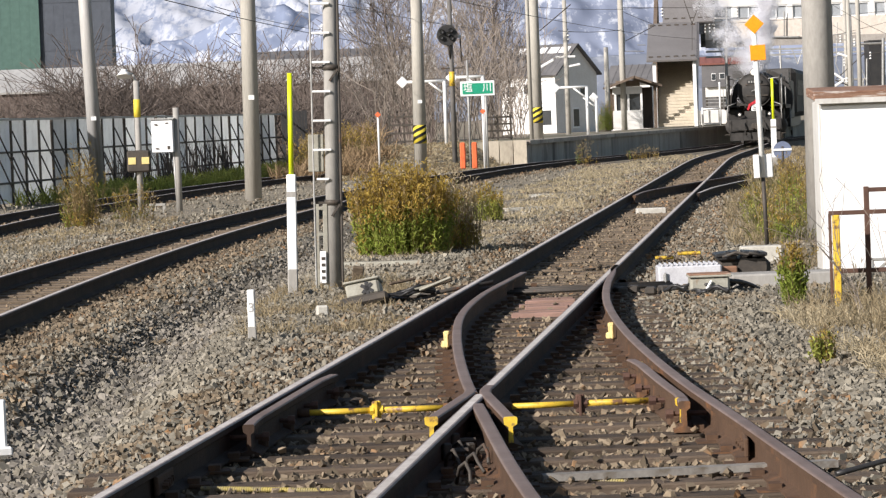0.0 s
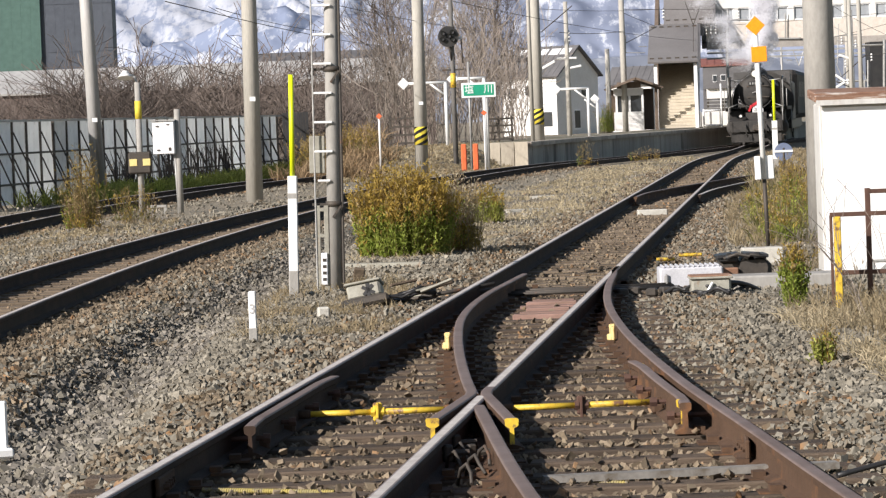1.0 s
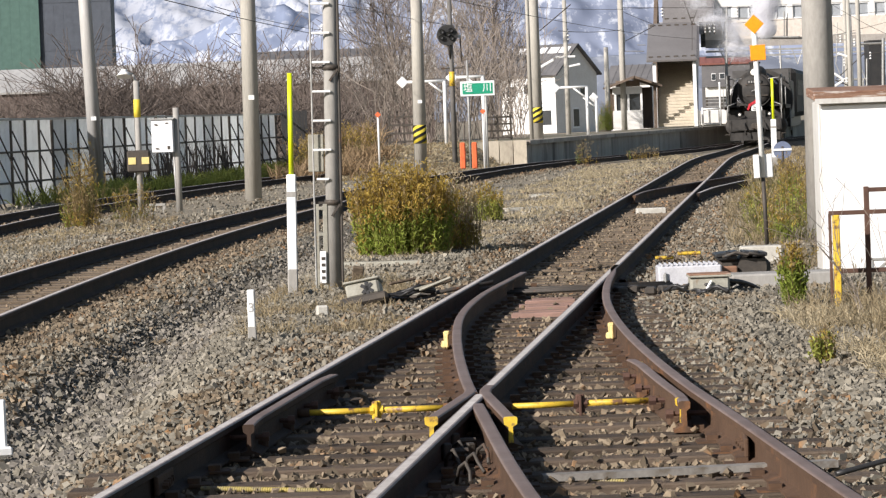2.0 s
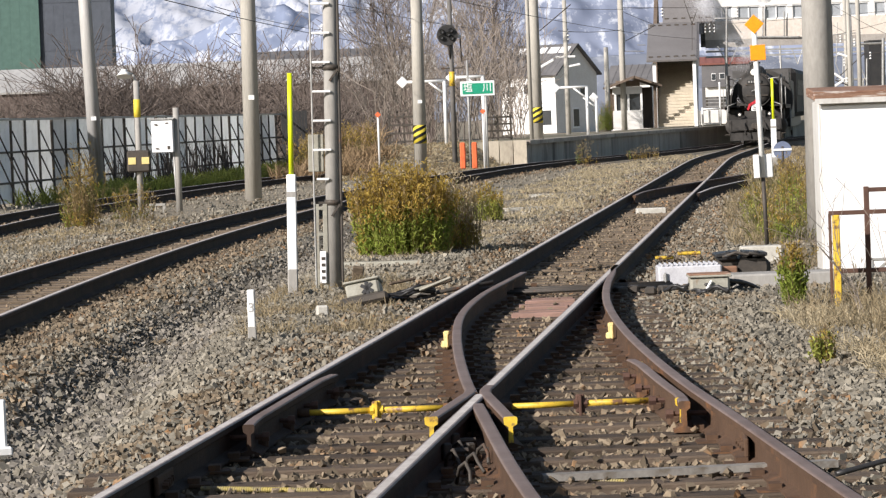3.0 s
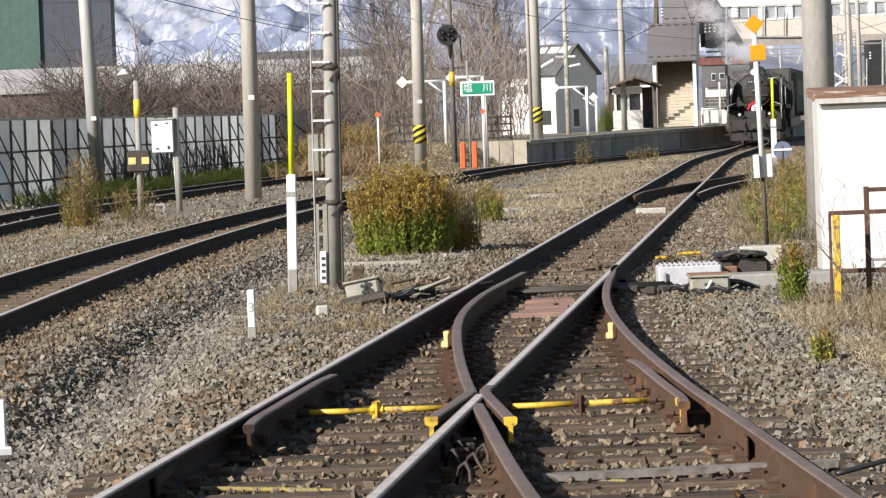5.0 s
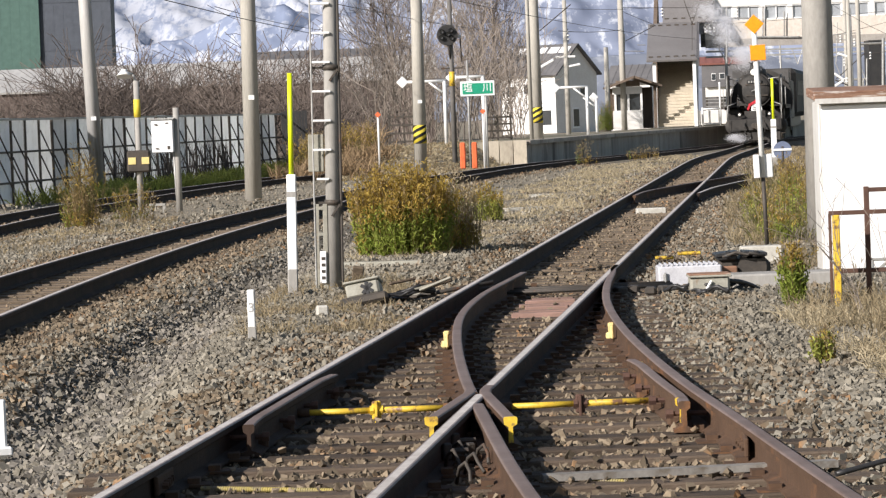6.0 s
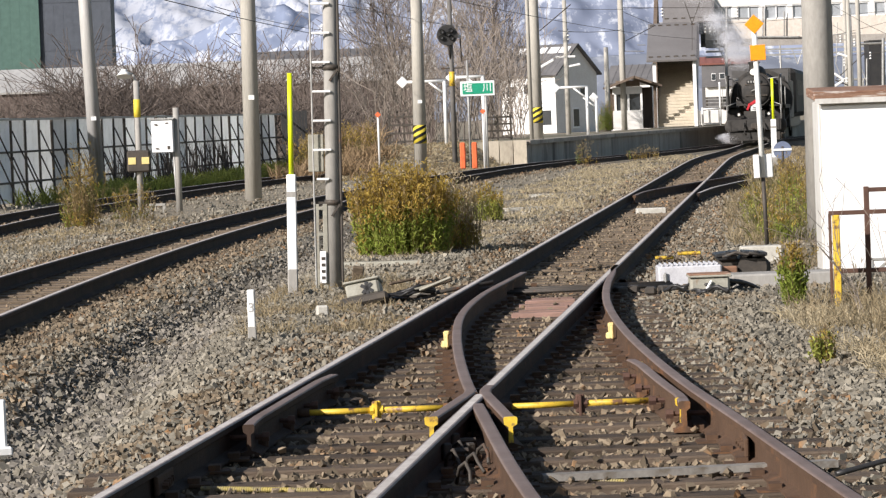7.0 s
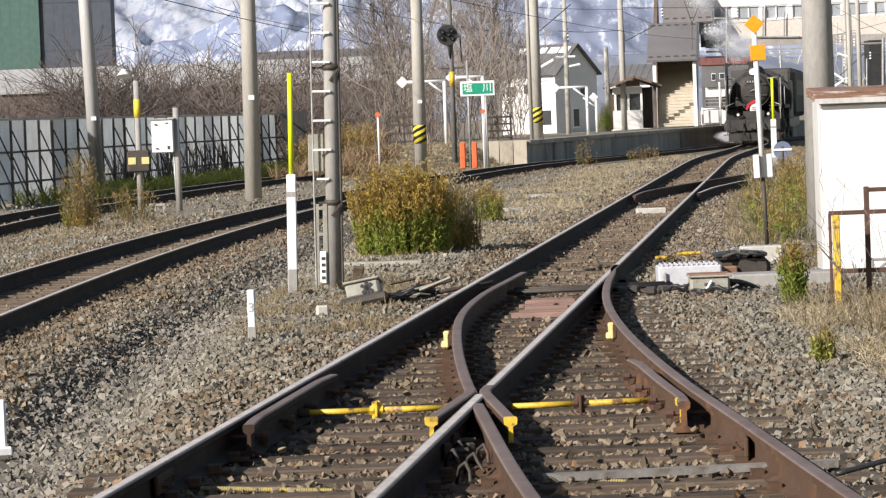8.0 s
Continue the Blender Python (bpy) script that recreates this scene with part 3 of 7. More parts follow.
for k, (x, y) in enumerate(((-0.04, 16.55), (0.03, 16.2), (0.0, 15.8), (0.09, 15.6), (0.05, 15.2), (0.14, 16.0))):
    bm = bmesh.new()
    path_tube(bm, [(x - 0.03, y + 0.05, 0.01), (x - 0.015, y, 0.085), (x + 0.012, y - 0.04, 0.11), (x + 0.03, y - 0.06, 0.07), (x + rnd.uniform(0.02, 0.06), y - 0.12, 0.03)], 0.009, 6)
    part("spring_clip", bm, M["dark_steel"], wing, "bent steel clip")
for end, slide in (((-0.089, 16.970, 0.150), 0.0), ((0.292, 16.799, 0.150), 0.0), ((1.166, 17.535, 0.150), 0.02)):
    p = Vector((end[0], end[1] - 0.004, 0.006))
    bm = bmesh.new()
    sweep(bm, [p - Vector((0, 0.022, 0)), p], [(u * 1.04, w * 1.02) for u, w in PROFILE if w > 0.025])
    part("yellow_end", bm, M["yellow"], wing, "yellow-painted rail end")


M["end_grey"] = mat("pale_cement", (0.55, 0.53, 0.47), (0.42, 0.40, 0.35), scale=8, rough=0.9, bump=0.3)
M["dirty_yellow"] = mat("dirty_conduit", (0.42, 0.33, 0.08), (0.25, 0.22, 0.13), scale=9, rough=0.7, bump=0.2, spot=(0.20, 0.17, 0.13), spot_scale=14, spot_at=0.55)
M["cream_paint"] = mat("cream_paint", (0.74, 0.60, 0.28), (0.62, 0.46, 0.18), scale=8, rough=0.6, bump=0.2, spot=(0.22, 0.12, 0.06), spot_scale=20, spot_at=0.6)


def tie_rod(p, q, label):
    """A yellow gauge rod with its coupling."""
    p, q = Vector(p), Vector(q)
    ob = thing("gauge_rod", label, "gauge rod", group="gauge rods of the turnout")
    d = (q - p)
    bm = bmesh.new()
    tube(bm, p, p + d * 0.47, 0.017, n=10)
    tube(bm, p + d * 0.53, q, 0.017, n=10)
    part("rod", bm, M["yellow"], ob)
    bm = bmesh.new()
    c = p + d * 0.5
    tube(bm, p + d * 0.45, p + d * 0.48, 0.028, n=6)
    tube(bm, p + d * 0.52, p + d * 0.55, 0.028, n=6)
    box(bm, c, (0.05, 0.035, 0.10), bevel=0.008)
    tube(bm, c + Vector((0, -0.03, -0.09)), c + Vector((0, -0.03, 0.05)), 0.009, n=6)
    part("coupling", bm, M["brown_steel" if "second" in label else "yellow"], ob)
    for e, s in ((p, -1), (q, 1)):
        bm = bmesh.new()
        tube(bm, e, e + d.normalized() * 0.09 * s, 0.024, n=8)
        part("end_clamp", bm, M["rust"], ob)
    return ob


tie_rod((-0.747, 18.706, 0.060), (-0.030, 18.703, 0.060), "yellow painted gauge rod clamped between two rails")
tie_rod((0.332, 18.607, 0.060), (1.067, 18.668, 0.060), "second yellow gauge rod with a rusty coupling")
ob = thing("rail_brace", "cream and yellow painted braces on the closure rails", "rail brace")
for k, (x, y) in enumerate(((-0.001, 24.144), (1.150, 24.4), (1.121, 20.408))):
    bm = bmesh.new()
    box(bm, (x, y, 0.075), (0.028, 0.12, 0.10), 6, bevel=0.010)
    box(bm, (x - 0.016, y - 0.02, 0.05), (0.034, 0.06, 0.05), 20, bevel=0.010)
    box(bm, (x + 0.004, y + 0.05, 0.125), (0.045, 0.05, 0.03), -8, bevel=0.008)
    part("block", bm, M["yellow" if k == 2 else "cream_paint"], ob)

# fishplates and rail fastenings along the near rails
fastenings = thing("rail_fastening", "rusty clips and baseplates holding the near rails", "rail fastening", kind="stuff")
bm = bmesh.new()
for way in (siding_left, siding_right, branch_left, branch_right):
    for y in np.arange(12.28, 33, 0.57):
        if way is siding_right and 17.9 < y < 19 or way is branch_left and 17.6 < y < 18.7:
            continue
        for s in (-1, 1):
            box(bm, (way(y) + s * 0.075, y, 0.018), (0.055, 0.10, 0.036))
        box(bm, (way(y), y, 0.004), (0.30, 0.16, 0.012))
part("clips", bm, M["rust"], fastenings)
for way, y in ((siding_left, 18.35), (branch_right, 15.9), (siding_left, 15.2)):
    for s in (-1, 1):
        bm = bmesh.new()
        box(bm, (way(y) + s * 0.028, y, 0.075), (0.022, 0.46, 0.085), -4, bevel=0.006)
        for k in (-0.16, -0.05, 0.05, 0.16):
            tube(bm, (way(y) + s * 0.035, y + k, 0.072), (way(y) + s * 0.062, y + k, 0.072), 0.016, n=6)
        part("fishplate", bm, M["rust"], fastenings)

# reddish boards between the rails
boards = thing("crossing_boards", "faded reddish boards lying between the rails", "boards")
c = (0.811, 29.178, 0.020)
M["red_board"] = mat("faded_red_board", (0.30, 0.185, 0.15), (0.20, 0.13, 0.10), scale=4, rough=0.9, bump=0.4, each=0.2, stretch=(1, 6, 6))
for i in range(6):
    bm = bmesh.new()
    box(bm, (c[0] - 0.03 + 0.03 * i, c[1] - 1.15 + 0.46 * i, 0.004 - 0.008 * (i % 2)), (0.50 - 0.07 * (i % 3), 0.16, 0.05), -4 + 3 * (i % 2), bevel=0.006)
    part("board", bm, M["red_board"], boards)

M["pale_plastic"] = mat("grey_duct", (0.27, 0.255, 0.23), (0.18, 0.165, 0.145), scale=3, rough=0.8, bump=0.3, spot=(0.13, 0.11, 0.085), spot_scale=6, spot_at=0.57)
ob = thing("cable_duct", "grey cable duct crossing under the rails", "cable duct")
bm = bmesh.new()
p, q = Vector((0.394, 15.215, 0.010)), Vector((1.692, 15.359, 0.010))
sweep(bm, [p, (p + q) / 2, q], [(-0.045, 0), (0.045, 0), (0.045, 0.03), (-0.045, 0.03)])
part("cover", bm, M["pale_plastic"], ob)
bm = bmesh.new()
p = Vector((1.613, 14.660, 0.030))
path_tube(bm, [p + Vector((0.045 * i, 0.02 * i, 0.02 + 0.008 * i)) for i in range(9)], 0.012, 8)
part("hose", bm, M["black"], ob)




def hose(name, label, pts, r=0.012, material="dirty_yellow"):
    """A corrugated yellow conduit lying on the stones."""
    ob = thing(name, label, "cable conduit", group="yellow conduits")
    bm = bmesh.new()
    p, q = Vector(pts[0]), Vector(pts[1])
    n = int((q - p).length / 0.012)
    for i in range(n):
        a, b = p.lerp(q, i / n), p.lerp(q, (i + 0.7) / n)
        tube(bm, a, b, r, n=7)
        tube(bm, b, p.lerp(q, (i + 1) / n), r * 0.8, n=7, caps=False)
    part("tube", bm, M[material], ob)


hose("conduit", "yellow corrugated conduit between the sleepers", ((-1.115, 15.557, 0.000), (-0.519, 15.245, 0.000)))
hose("conduit", "yellow corrugated conduit beside the frog", ((0.604, 15.234, -0.000), (0.760, 15.152, -0.000)))
for a, b in (((2.244, 37.061, 0.050), (2.434, 37.029, 0.050)), ((2.549, 38.010, 0.050), (2.788, 37.929, 0.050))):
    hose("conduit", "short yellow tube on the gravel", (a, b), 0.02, "yellow")

# pale plank laid across the siding
ob = thing("plank", "pale plank lying between the siding rails", "plank")
bm = bmesh.new()
p = (3.305, 55.322, 0.030)
box(bm, p, (0.46, 0.24, 0.10), 3, bevel=0.01)
part("board", bm, M["end_grey"], ob)


# ---------------------------------------------------------------- point machine and lever box
M["rust_lid"] = mat("rusty_lid", (0.20, 0.10, 0.06), (0.29, 0.17, 0.11), scale=3, rough=0.85, bump=0.3, spot=(0.42, 0.36, 0.30), spot_scale=4, spot_at=0.64)
M["grey_sheet"] = mat("pale_sheet", (0.56, 0.56, 0.58), (0.46, 0.46, 0.48), scale=6, rough=0.5, bump=0.1, spot=(0.30, 0.25, 0.21), spot_scale=9, spot_at=0.68)


def point_machine():
    ob = thing("point_machine", "dark motor point machine with a white cover beside the turnout", "point machine")
    y = 31.9
    bm = bmesh.new()
    x0, x1 = 1.941, 2.517
    box(bm, ((x0 + x1) / 2, y, 0.10), (x1 - x0, 0.45, 0.19), 0, bevel=0.015)
    part("cover", bm, M["grey_sheet"], ob, "pale grey sheet-metal cover")
    for i in range(12):
        bm = bmesh.new()
        box(bm, (x0 + 0.04 + i * (x1 - x0 - 0.08) / 11, y, 0.203), (0.018, 0.44, 0.018), bevel=0.004)
        part("rib", bm, M["grey_sheet"], ob)
    bm = bmesh.new()
    box(bm, (x0 + 0.06, y - 0.235, 0.09), (0.04, 0.02, 0.07), bevel=0.004)
    tube(bm, (x0 + 0.06, y - 0.25, 0.05), (x0 + 0.06, y - 0.25, 0.14), 0.01, n=6)
    part("latch", bm, M["steel"], ob)
    bm = bmesh.new()
    m0, m1 = 2.493, 2.986
    box(bm, (m0 + (m1 - m0) * 0.35, 32.2, 0.14), ((m1 - m0) * 0.62, 0.42, 0.17), 0, bevel=0.03)
    part("motor_case", bm, M["dark_steel"], ob)
    bm = bmesh.new()
    box(bm, (m0 + 0.10, 31.93, 0.10), (0.17, 0.08, 0.13), 8, bevel=0.015)
    part("mounting_plate", bm, M["rust_lid"], ob, "rusty mounting plate")
    bm = bmesh.new()
    tube(bm, (m0 + (m1 - m0) * 0.66, 31.95, 0.15), (m0 + (m1 - m0) * 0.66, 32.4, 0.15), 0.13, n=20)
    box(bm, (m0 + (m1 - m0) * 0.86, 32.2, 0.14), ((m1 - m0) * 0.30, 0.4, 0.16), 0, bevel=0.04)
    part("motor", bm, M["dark_steel"], ob)
    for u, turn in ((0.20, -5), (0.72, 5)):
        bm = bmesh.new()
        cx = m0 + (m1 - m0) * u
        box(bm, (cx, 32.15, 0.27), ((m1 - m0) * 0.44, 0.44, 0.035), 0, m=pose(0, 0, 0, 0, turn, 0), bevel=0.008)
        box(bm, (cx, 32.15, 0.24), ((m1 - m0) * 0.36, 0.40, 0.05), 0, bevel=0.012)
        box(bm, (cx, 31.92, 0.27), ((m1 - m0) * 0.10, 0.04, 0.06), 0, bevel=0.008)
        tube(bm, (cx - 0.03, 31.90, 0.26), (cx + 0.03, 31.90, 0.26), 0.02, n=8)
        part("lid", bm, M["black"], ob, "black cast lid")
    bm = bmesh.new()
    path_tube(bm, [(m0 + 0.05, 31.9, 0.25), (m0 + 0.17, 31.88, 0.29), (m0 + 0.28, 31.88, 0.26), (m1 - 0.2, 31.88, 0.28), (m1 - 0.06, 31.9, 0.25)], 0.014, 8)
    part("clamp_rod", bm, M["dark_steel"], ob)
    bm = bmesh.new()
    g0, g1 = 2.140, 2.485
    box(bm, ((g0 + g1) / 2, 30.6, 0.06), (g1 - g0, 0.32, 0.17), 0, bevel=0.02)
    box(bm, ((g0 + g1) / 2, 30.6, 0.15), (g1 - g0 + 0.03, 0.36, 0.02), 0, bevel=0.006)
    part("junction_box", bm, M["grey_box"], ob, "grey junction box with a rusty lid")
    bm = bmesh.new()
    tube(bm, ((g0 + g1) / 2 - 0.06, 30.42, 0.0), ((g0 + g1) / 2 + 0.01, 30.42, 0.11), 0.013, n=6)
    part("handle", bm, M["white"], ob)
    lid = bmesh.new()
    box(lid, ((g0 + g1) / 2, 30.6, 0.165), (g1 - g0 + 0.02, 0.35, 0.014), 0, bevel=0.004)
    part("lid", lid, M["rust_lid"], ob, "rusty flat lid")
    rnd = random.Random(9)
    for k in range(12):
        bm = bmesh.new()
        p = Vector((x0 - 0.02 + 0.05 * k, 30.55 + rnd.uniform(-0.4, 0.5), 0.03))
        run = [p]
        for _ in range(6):
            q = run[-1] + Vector((rnd.uniform(0.02, 0.06), rnd.uniform(-0.10, 0.06), rnd.uniform(-0.03, 0.03)))
            q.z = min(max(q.z, 0.01), 0.08)
            run.append(q)
        path_tube(bm, run, rnd.uniform(0.010, 0.018))
        part("loose_cable", bm, M["black"], ob)
    for k in range(5):
        bm = bmesh.new()
        box(bm, (1.42 + 0.13 * k, 31.0 + rnd.uniform(-0.3, 0.3), 0.03), (0.10, 0.14, 0.07), rnd.uniform(-20, 20), bevel=0.015)
        part("rod_clamp", bm, M["dark_steel"], ob)
    for dy, r in ((-0.5, 0.016), (-0.9, 0.014), (0.1, 0.015)):
        bm = bmesh.new()
        tube(bm, (siding_left(31) + 0.1, 31.4 + dy * 0.6, 0.05), (x0 + 0.1, 31.6 + dy * 0.6, 0.05), r, n=8)
        part("throw_rod", bm, M["dark_steel"], ob)
    bm = bmesh.new()
    path_tube(bm, [(g1 - 0.02 + 0.035 * i, 30.5 + 0.03 * i, 0.10 - 0.0013 * i * i) for i in range(10)], 0.02, 8)
    part("cable", bm, M["black"], ob)
    bm = bmesh.new()
    w0, w1 = 3.10, 3.52
    box(bm, ((w0 + w1) / 2, 36.5, 0.05), (w1 - w0, 0.3, 0.22), bevel=0.01)
    slab = thing("concrete_slab", "concrete slab and pale block behind the point machine", "concrete slab")
    part("block", bm, M["end_grey"], slab)
    bm = bmesh.new()
    s0, s1 = 2.57, 3.56
    box(bm, ((s0 + s1) / 2, 31.5, 0.0), (s1 - s0, 0.5, 0.23), bevel=0.015)
    part("slab", bm, M["concrete"], slab)


point_machine()


def lever_box():
    ob = thing("switch_lever", "tilted pale cast switch box with black cables in dry grass", "switch box", Matrix.Translation((-0.686, 30.6, 0.04)) @ pose(0, 0, 0, -12, -9, 0) @ Matrix.Translation((-(-0.686), -30.6, -0.04)))
    y = 30.6
    x0, x1 = -0.835, -0.538
    bm = bmesh.new()
    box(bm, ((x0 + x1) / 2, y, 0.13), (x1 - x0, 0.30, 0.13), -4, bevel=0.02)
    box(bm, ((x0 + x1) / 2, y, 0.205), (x1 - x0 + 0.02, 0.33, 0.02), -4, bevel=0.006)
    part("case", bm, M["grey_box"], ob)
    # Crossed black bars added where the case has a dark hole.
    bm = bmesh.new()
    for turn in (35, -40, 90):
        box(bm, ((x0 + x1) / 2 + 0.03, y - 0.156, 0.125), (0.12, 0.012, 0.03), 0, m=pose(0, 0, 0, 0, turn, 0))
    part("marking", bm, M["black"], ob, "black crossed bars standing in for a dark hole in the case")
    bm = bmesh.new()
    box(bm, ((x0 + x1) / 2, y, 0.03), (x1 - x0 + 0.12, 0.4, 0.08), -4, bevel=0.02)
    part("base", bm, M["dark_steel"], ob)
    rng = random.Random(3)
    for i in range(7):
        bm = bmesh.new()
        p = Vector((x1 - 0.03, y + rng.uniform(-0.15, 0.15), 0.06))
        run = [p]
        for k in range(8):
            q = run[-1] + Vector((0.06, rng.uniform(-0.04, 0.12), rng.uniform(-0.02, 0.018)))
            q.z = max(q.z, 0.015)
            run.append(q)
        path_tube(bm, run, 0.014)
        part("cable", bm, M["black"], ob)
    for k in range(7):
        bm = bmesh.new()
        box(bm, (x1 + 0.20 + 0.055 * k, y + rng.uniform(-0.5, 0.9), 0.05 + rng.uniform(0, 0.05)), (rng.uniform(0.16, 0.34), 0.05, 0.02), rng.uniform(-35, 50), m=pose(0, 0, 0, 0, rng.uniform(-14, 14), 0), bevel=0.004)
        part("bar", bm, M["grey_box" if k % 2 else "sleeper"], ob)
    for k in range(3):
        bm = bmesh.new()
        tube(bm, (x1, y + 0.3 + 0.3 * k, 0.045), (siding_left(y) + 0.2, y + 0.35 + 0.3 * k, 0.045), 0.018, n=8)
        part("rod", bm, M["dark_steel"], ob)


lever_box()
for a, b in (((1.122, 61.204, -0.000), (1.723, 61.468, 0.000)), ((1.771, 71.048, 0.000), (2.346, 71.088, 0.000)), ((0.186, 61.833, -0.000), (0.587, 62.013, 0.000))):
    ob = thing("trough_cover", "pale concrete cable trough cover in the gravel", "cable trough", group="cable trough covers")
    bm = bmesh.new()
    sweep(bm, [Vector(a), Vector(b)], [(-0.10, -0.07), (0.10, -0.07), (0.10, 0.012), (-0.10, 0.012)])
    part("cover", bm, M["end_grey"], ob)


# ---------------------------------------------------------------- markers, mast, cabinet
def snow_pole(label, x, y, tall, wide=0.045, upper=0.53, lean=0.0):
    """A white post with a lime-yellow upper half."""
    ob = thing("marker_post", label, "marker post", pose(x, y, float(ground(x, y)), 0, lean, 0))
    bm = bmesh.new()
    box(bm, (0, 0, 0.10 * tall / 1.85), (wide * 2.1, wide * 2.1, 0.24 * tall / 1.85), bevel=0.008)
    part("foot", bm, M["concrete"], ob)
    bm = bmesh.new()
    box(bm, (0, 0, tall * 0.325), (wide * 2, wide * 1.6, tall * 0.44), bevel=0.008)
    part("lower_post", bm, M["white"], ob)
    bm = bmesh.new()
    box(bm, (0, 0, tall * 0.455), (wide * 2.06, wide * 1.66, 0.055), bevel=0.004)
    part("band", bm, M["concrete"], ob, "grey band")
    bm = bmesh.new()
    tube(bm, (0, 0, tall * upper), (0, 0, tall), wide * 0.52, n=12)
    part("upper_post", bm, M["lime"], ob, "lime-yellow tube")
    return ob


snow_pole("white marker post with a lime-yellow tube on top", -1.432, 33.097, 2.10, lean=1.3)
snow_pole("distant white marker post with a lime-yellow tube", 8.794, 92.0, 2.35, 0.07)

ob = thing("number_stake", "short white stake marked with a figure", "stake", pose(-1.450, 26.166, 0.0))
bm = bmesh.new()
box(bm, (0, 0, 0.05), (0.062, 0.062, 0.12), bevel=0.004)
part("foot", bm, M["concrete"], ob)
bm = bmesh.new()
box(bm, (0, 0, 0.235), (0.055, 0.055, 0.30), bevel=0.006)
part("post", bm, M["white"], ob)


def lettering(text, size, m, material, parent, name="figure", thick=0.001):
    cu = bpy.data.curves.new(name, "FONT")
    cu.body, cu.size, cu.extrude = text, size, thick
    cu.align_x, cu.align_y = "CENTER", "CENTER"
    tmp = bpy.data.objects.new(name, cu)
    me = bpy.data.meshes.new_from_object(tmp)
    me.materials.clear()
    me.materials.append(material)
    o = new(name, me)
    o.parent, o.matrix_basis = parent, m
    return o


M["faded_ink"] = mat("faded_ink", (0.34, 0.33, 0.32), (0.44, 0.43, 0.42), scale=20, rough=0.7, bump=0.05)
lettering("3", 0.10, pose(0, -0.030, 0.25, 90, 0, 0), M["faded_ink"], ob)

ob = thing("marker_post", "small white post with a red reflector at the ballast edge", "marker post", pose(-2.254, 17.565, 0.0))
bm = bmesh.new()
box(bm, (0, 0, 0.13), (0.05, 0.05, 0.30), bevel=0.006)
part("post", bm, M["white"], ob)
bm = bmesh.new()
box(bm, (0.0, -0.02, 0.02), (0.10, 0.09, 0.05), 20, bevel=0.01)
part("foot", bm, M["white"], ob)


def mast():
    """The signal mast with its ladder."""
    x, y = -1.062, 33.797
    ob = thing("signal_mast", "weathered grey signal mast with a white-runged ladder", "signal mast", pose(x, y, 0, 0, 1.2, 0))
    bm = bmesh.new()
    tube(bm, (0, 0, -0.2), (0, 0, 4.2), 0.072, 0.062, n=18)
    part("mast_tube", bm, M["concrete"], ob)
    for z in (0.82, 2.12):
        bm = bmesh.new()
        tube(bm, (0, 0, z), (0, 0, z + 0.05), 0.082, n=16)
        box(bm, (-0.10, -0.02, z + 0.02), (0.22, 0.03, 0.025))
        box(bm, (0.03, -0.075, z - 0.05), (0.02, 0.02, 0.14), m=pose(0, 0, 0, 0, 35, 0))
        part("clamp", bm, M["dark_steel"], ob)
    bm = bmesh.new()
    tube(bm, (-0.17, -0.06, 0.0), (-0.20, -0.06, 4.2), 0.009, n=6)
    part("ladder_rail", bm, M["steel"], ob)
    bm = bmesh.new()
    box(bm, (-0.155, -0.05, 0.40), (0.045, 0.02, 0.86), bevel=0.004)
    box(bm, (-0.075, -0.05, 0.40), (0.045, 0.02, 0.86), bevel=0.004)
    for z in (0.28, 0.54, 0.79):
        box(bm, (-0.115, -0.055, z), (0.12, 0.012, 0.03))
    part("ladder_foot", bm, M["grey_box"], ob, "weathered lower ladder stiles")
    for k in range(12):
        z = 1.07 + 0.281 * k
        bm = bmesh.new()
        box(bm, (-0.088, -0.085, z), (0.175 if k else 0.12, 0.025, 0.022), bevel=0.004)
        part("rung", bm, M["white"], ob)
    bm = bmesh.new()
    box(bm, (-0.155, 0.02, 1.32), (0.15, 0.05, 0.36), bevel=0.006)
    part("back_box", bm, M["grey_box"], ob, "grey box behind the ladder")
    bm = bmesh.new()
    box(bm, (-0.10, -0.075, 0.22), (0.062, 0.016, 0.31), bevel=0.006)
    part("number_board", bm, M["white_board"], ob, "white board with plain dark bars")
    for k in range(4):
        bm = bmesh.new()
        box(bm, (-0.10, -0.085, 0.12 + 0.062 * k), (0.034, 0.006, 0.028))
        part("bar", bm, M["dark_steel"], ob)
    bm = bmesh.new()
    tube(bm, (0.085, -0.03, -0.1), (0.075, -0.03, 4.2), 0.014, n=6)
    part("conduit", bm, M["dark_steel"], ob)
    return ob


mast()
ob = thing("concrete_block", "small pale concrete block by the mast", "concrete block")
bm = bmesh.new()
box(bm, (-1.03, 29.3, 0.005), (0.10, 0.1, 0.16), 10, bevel=0.014)
part("block", bm, M["end_grey"], ob)
bm = bmesh.new()
p = (-0.866, 34.900, 0.080)
box(bm, (p[0], p[1], 0.05), (0.11, 0.05, 0.27), m=pose(0, 0, 0, 25, 9, 0), bevel=0.008)
ob = thing("kerb_stake", "short dark stake beside the mast", "stake")
part("stake", bm, M["sleeper_worn"], ob)
ob = thing("kerb", "long concrete edging strip in front of the weeds", "kerb")
bm = bmesh.new()
p, q = Vector((-1.111, 39.339, 0.000)), Vector((-0.234, 39.137, 0.000))
sweep(bm, [p, q], [(-0.06, -0.05), (0.06, -0.05), (0.06, 0.04), (-0.06, 0.04)])
part("strip", bm, M["grey_box"], ob)


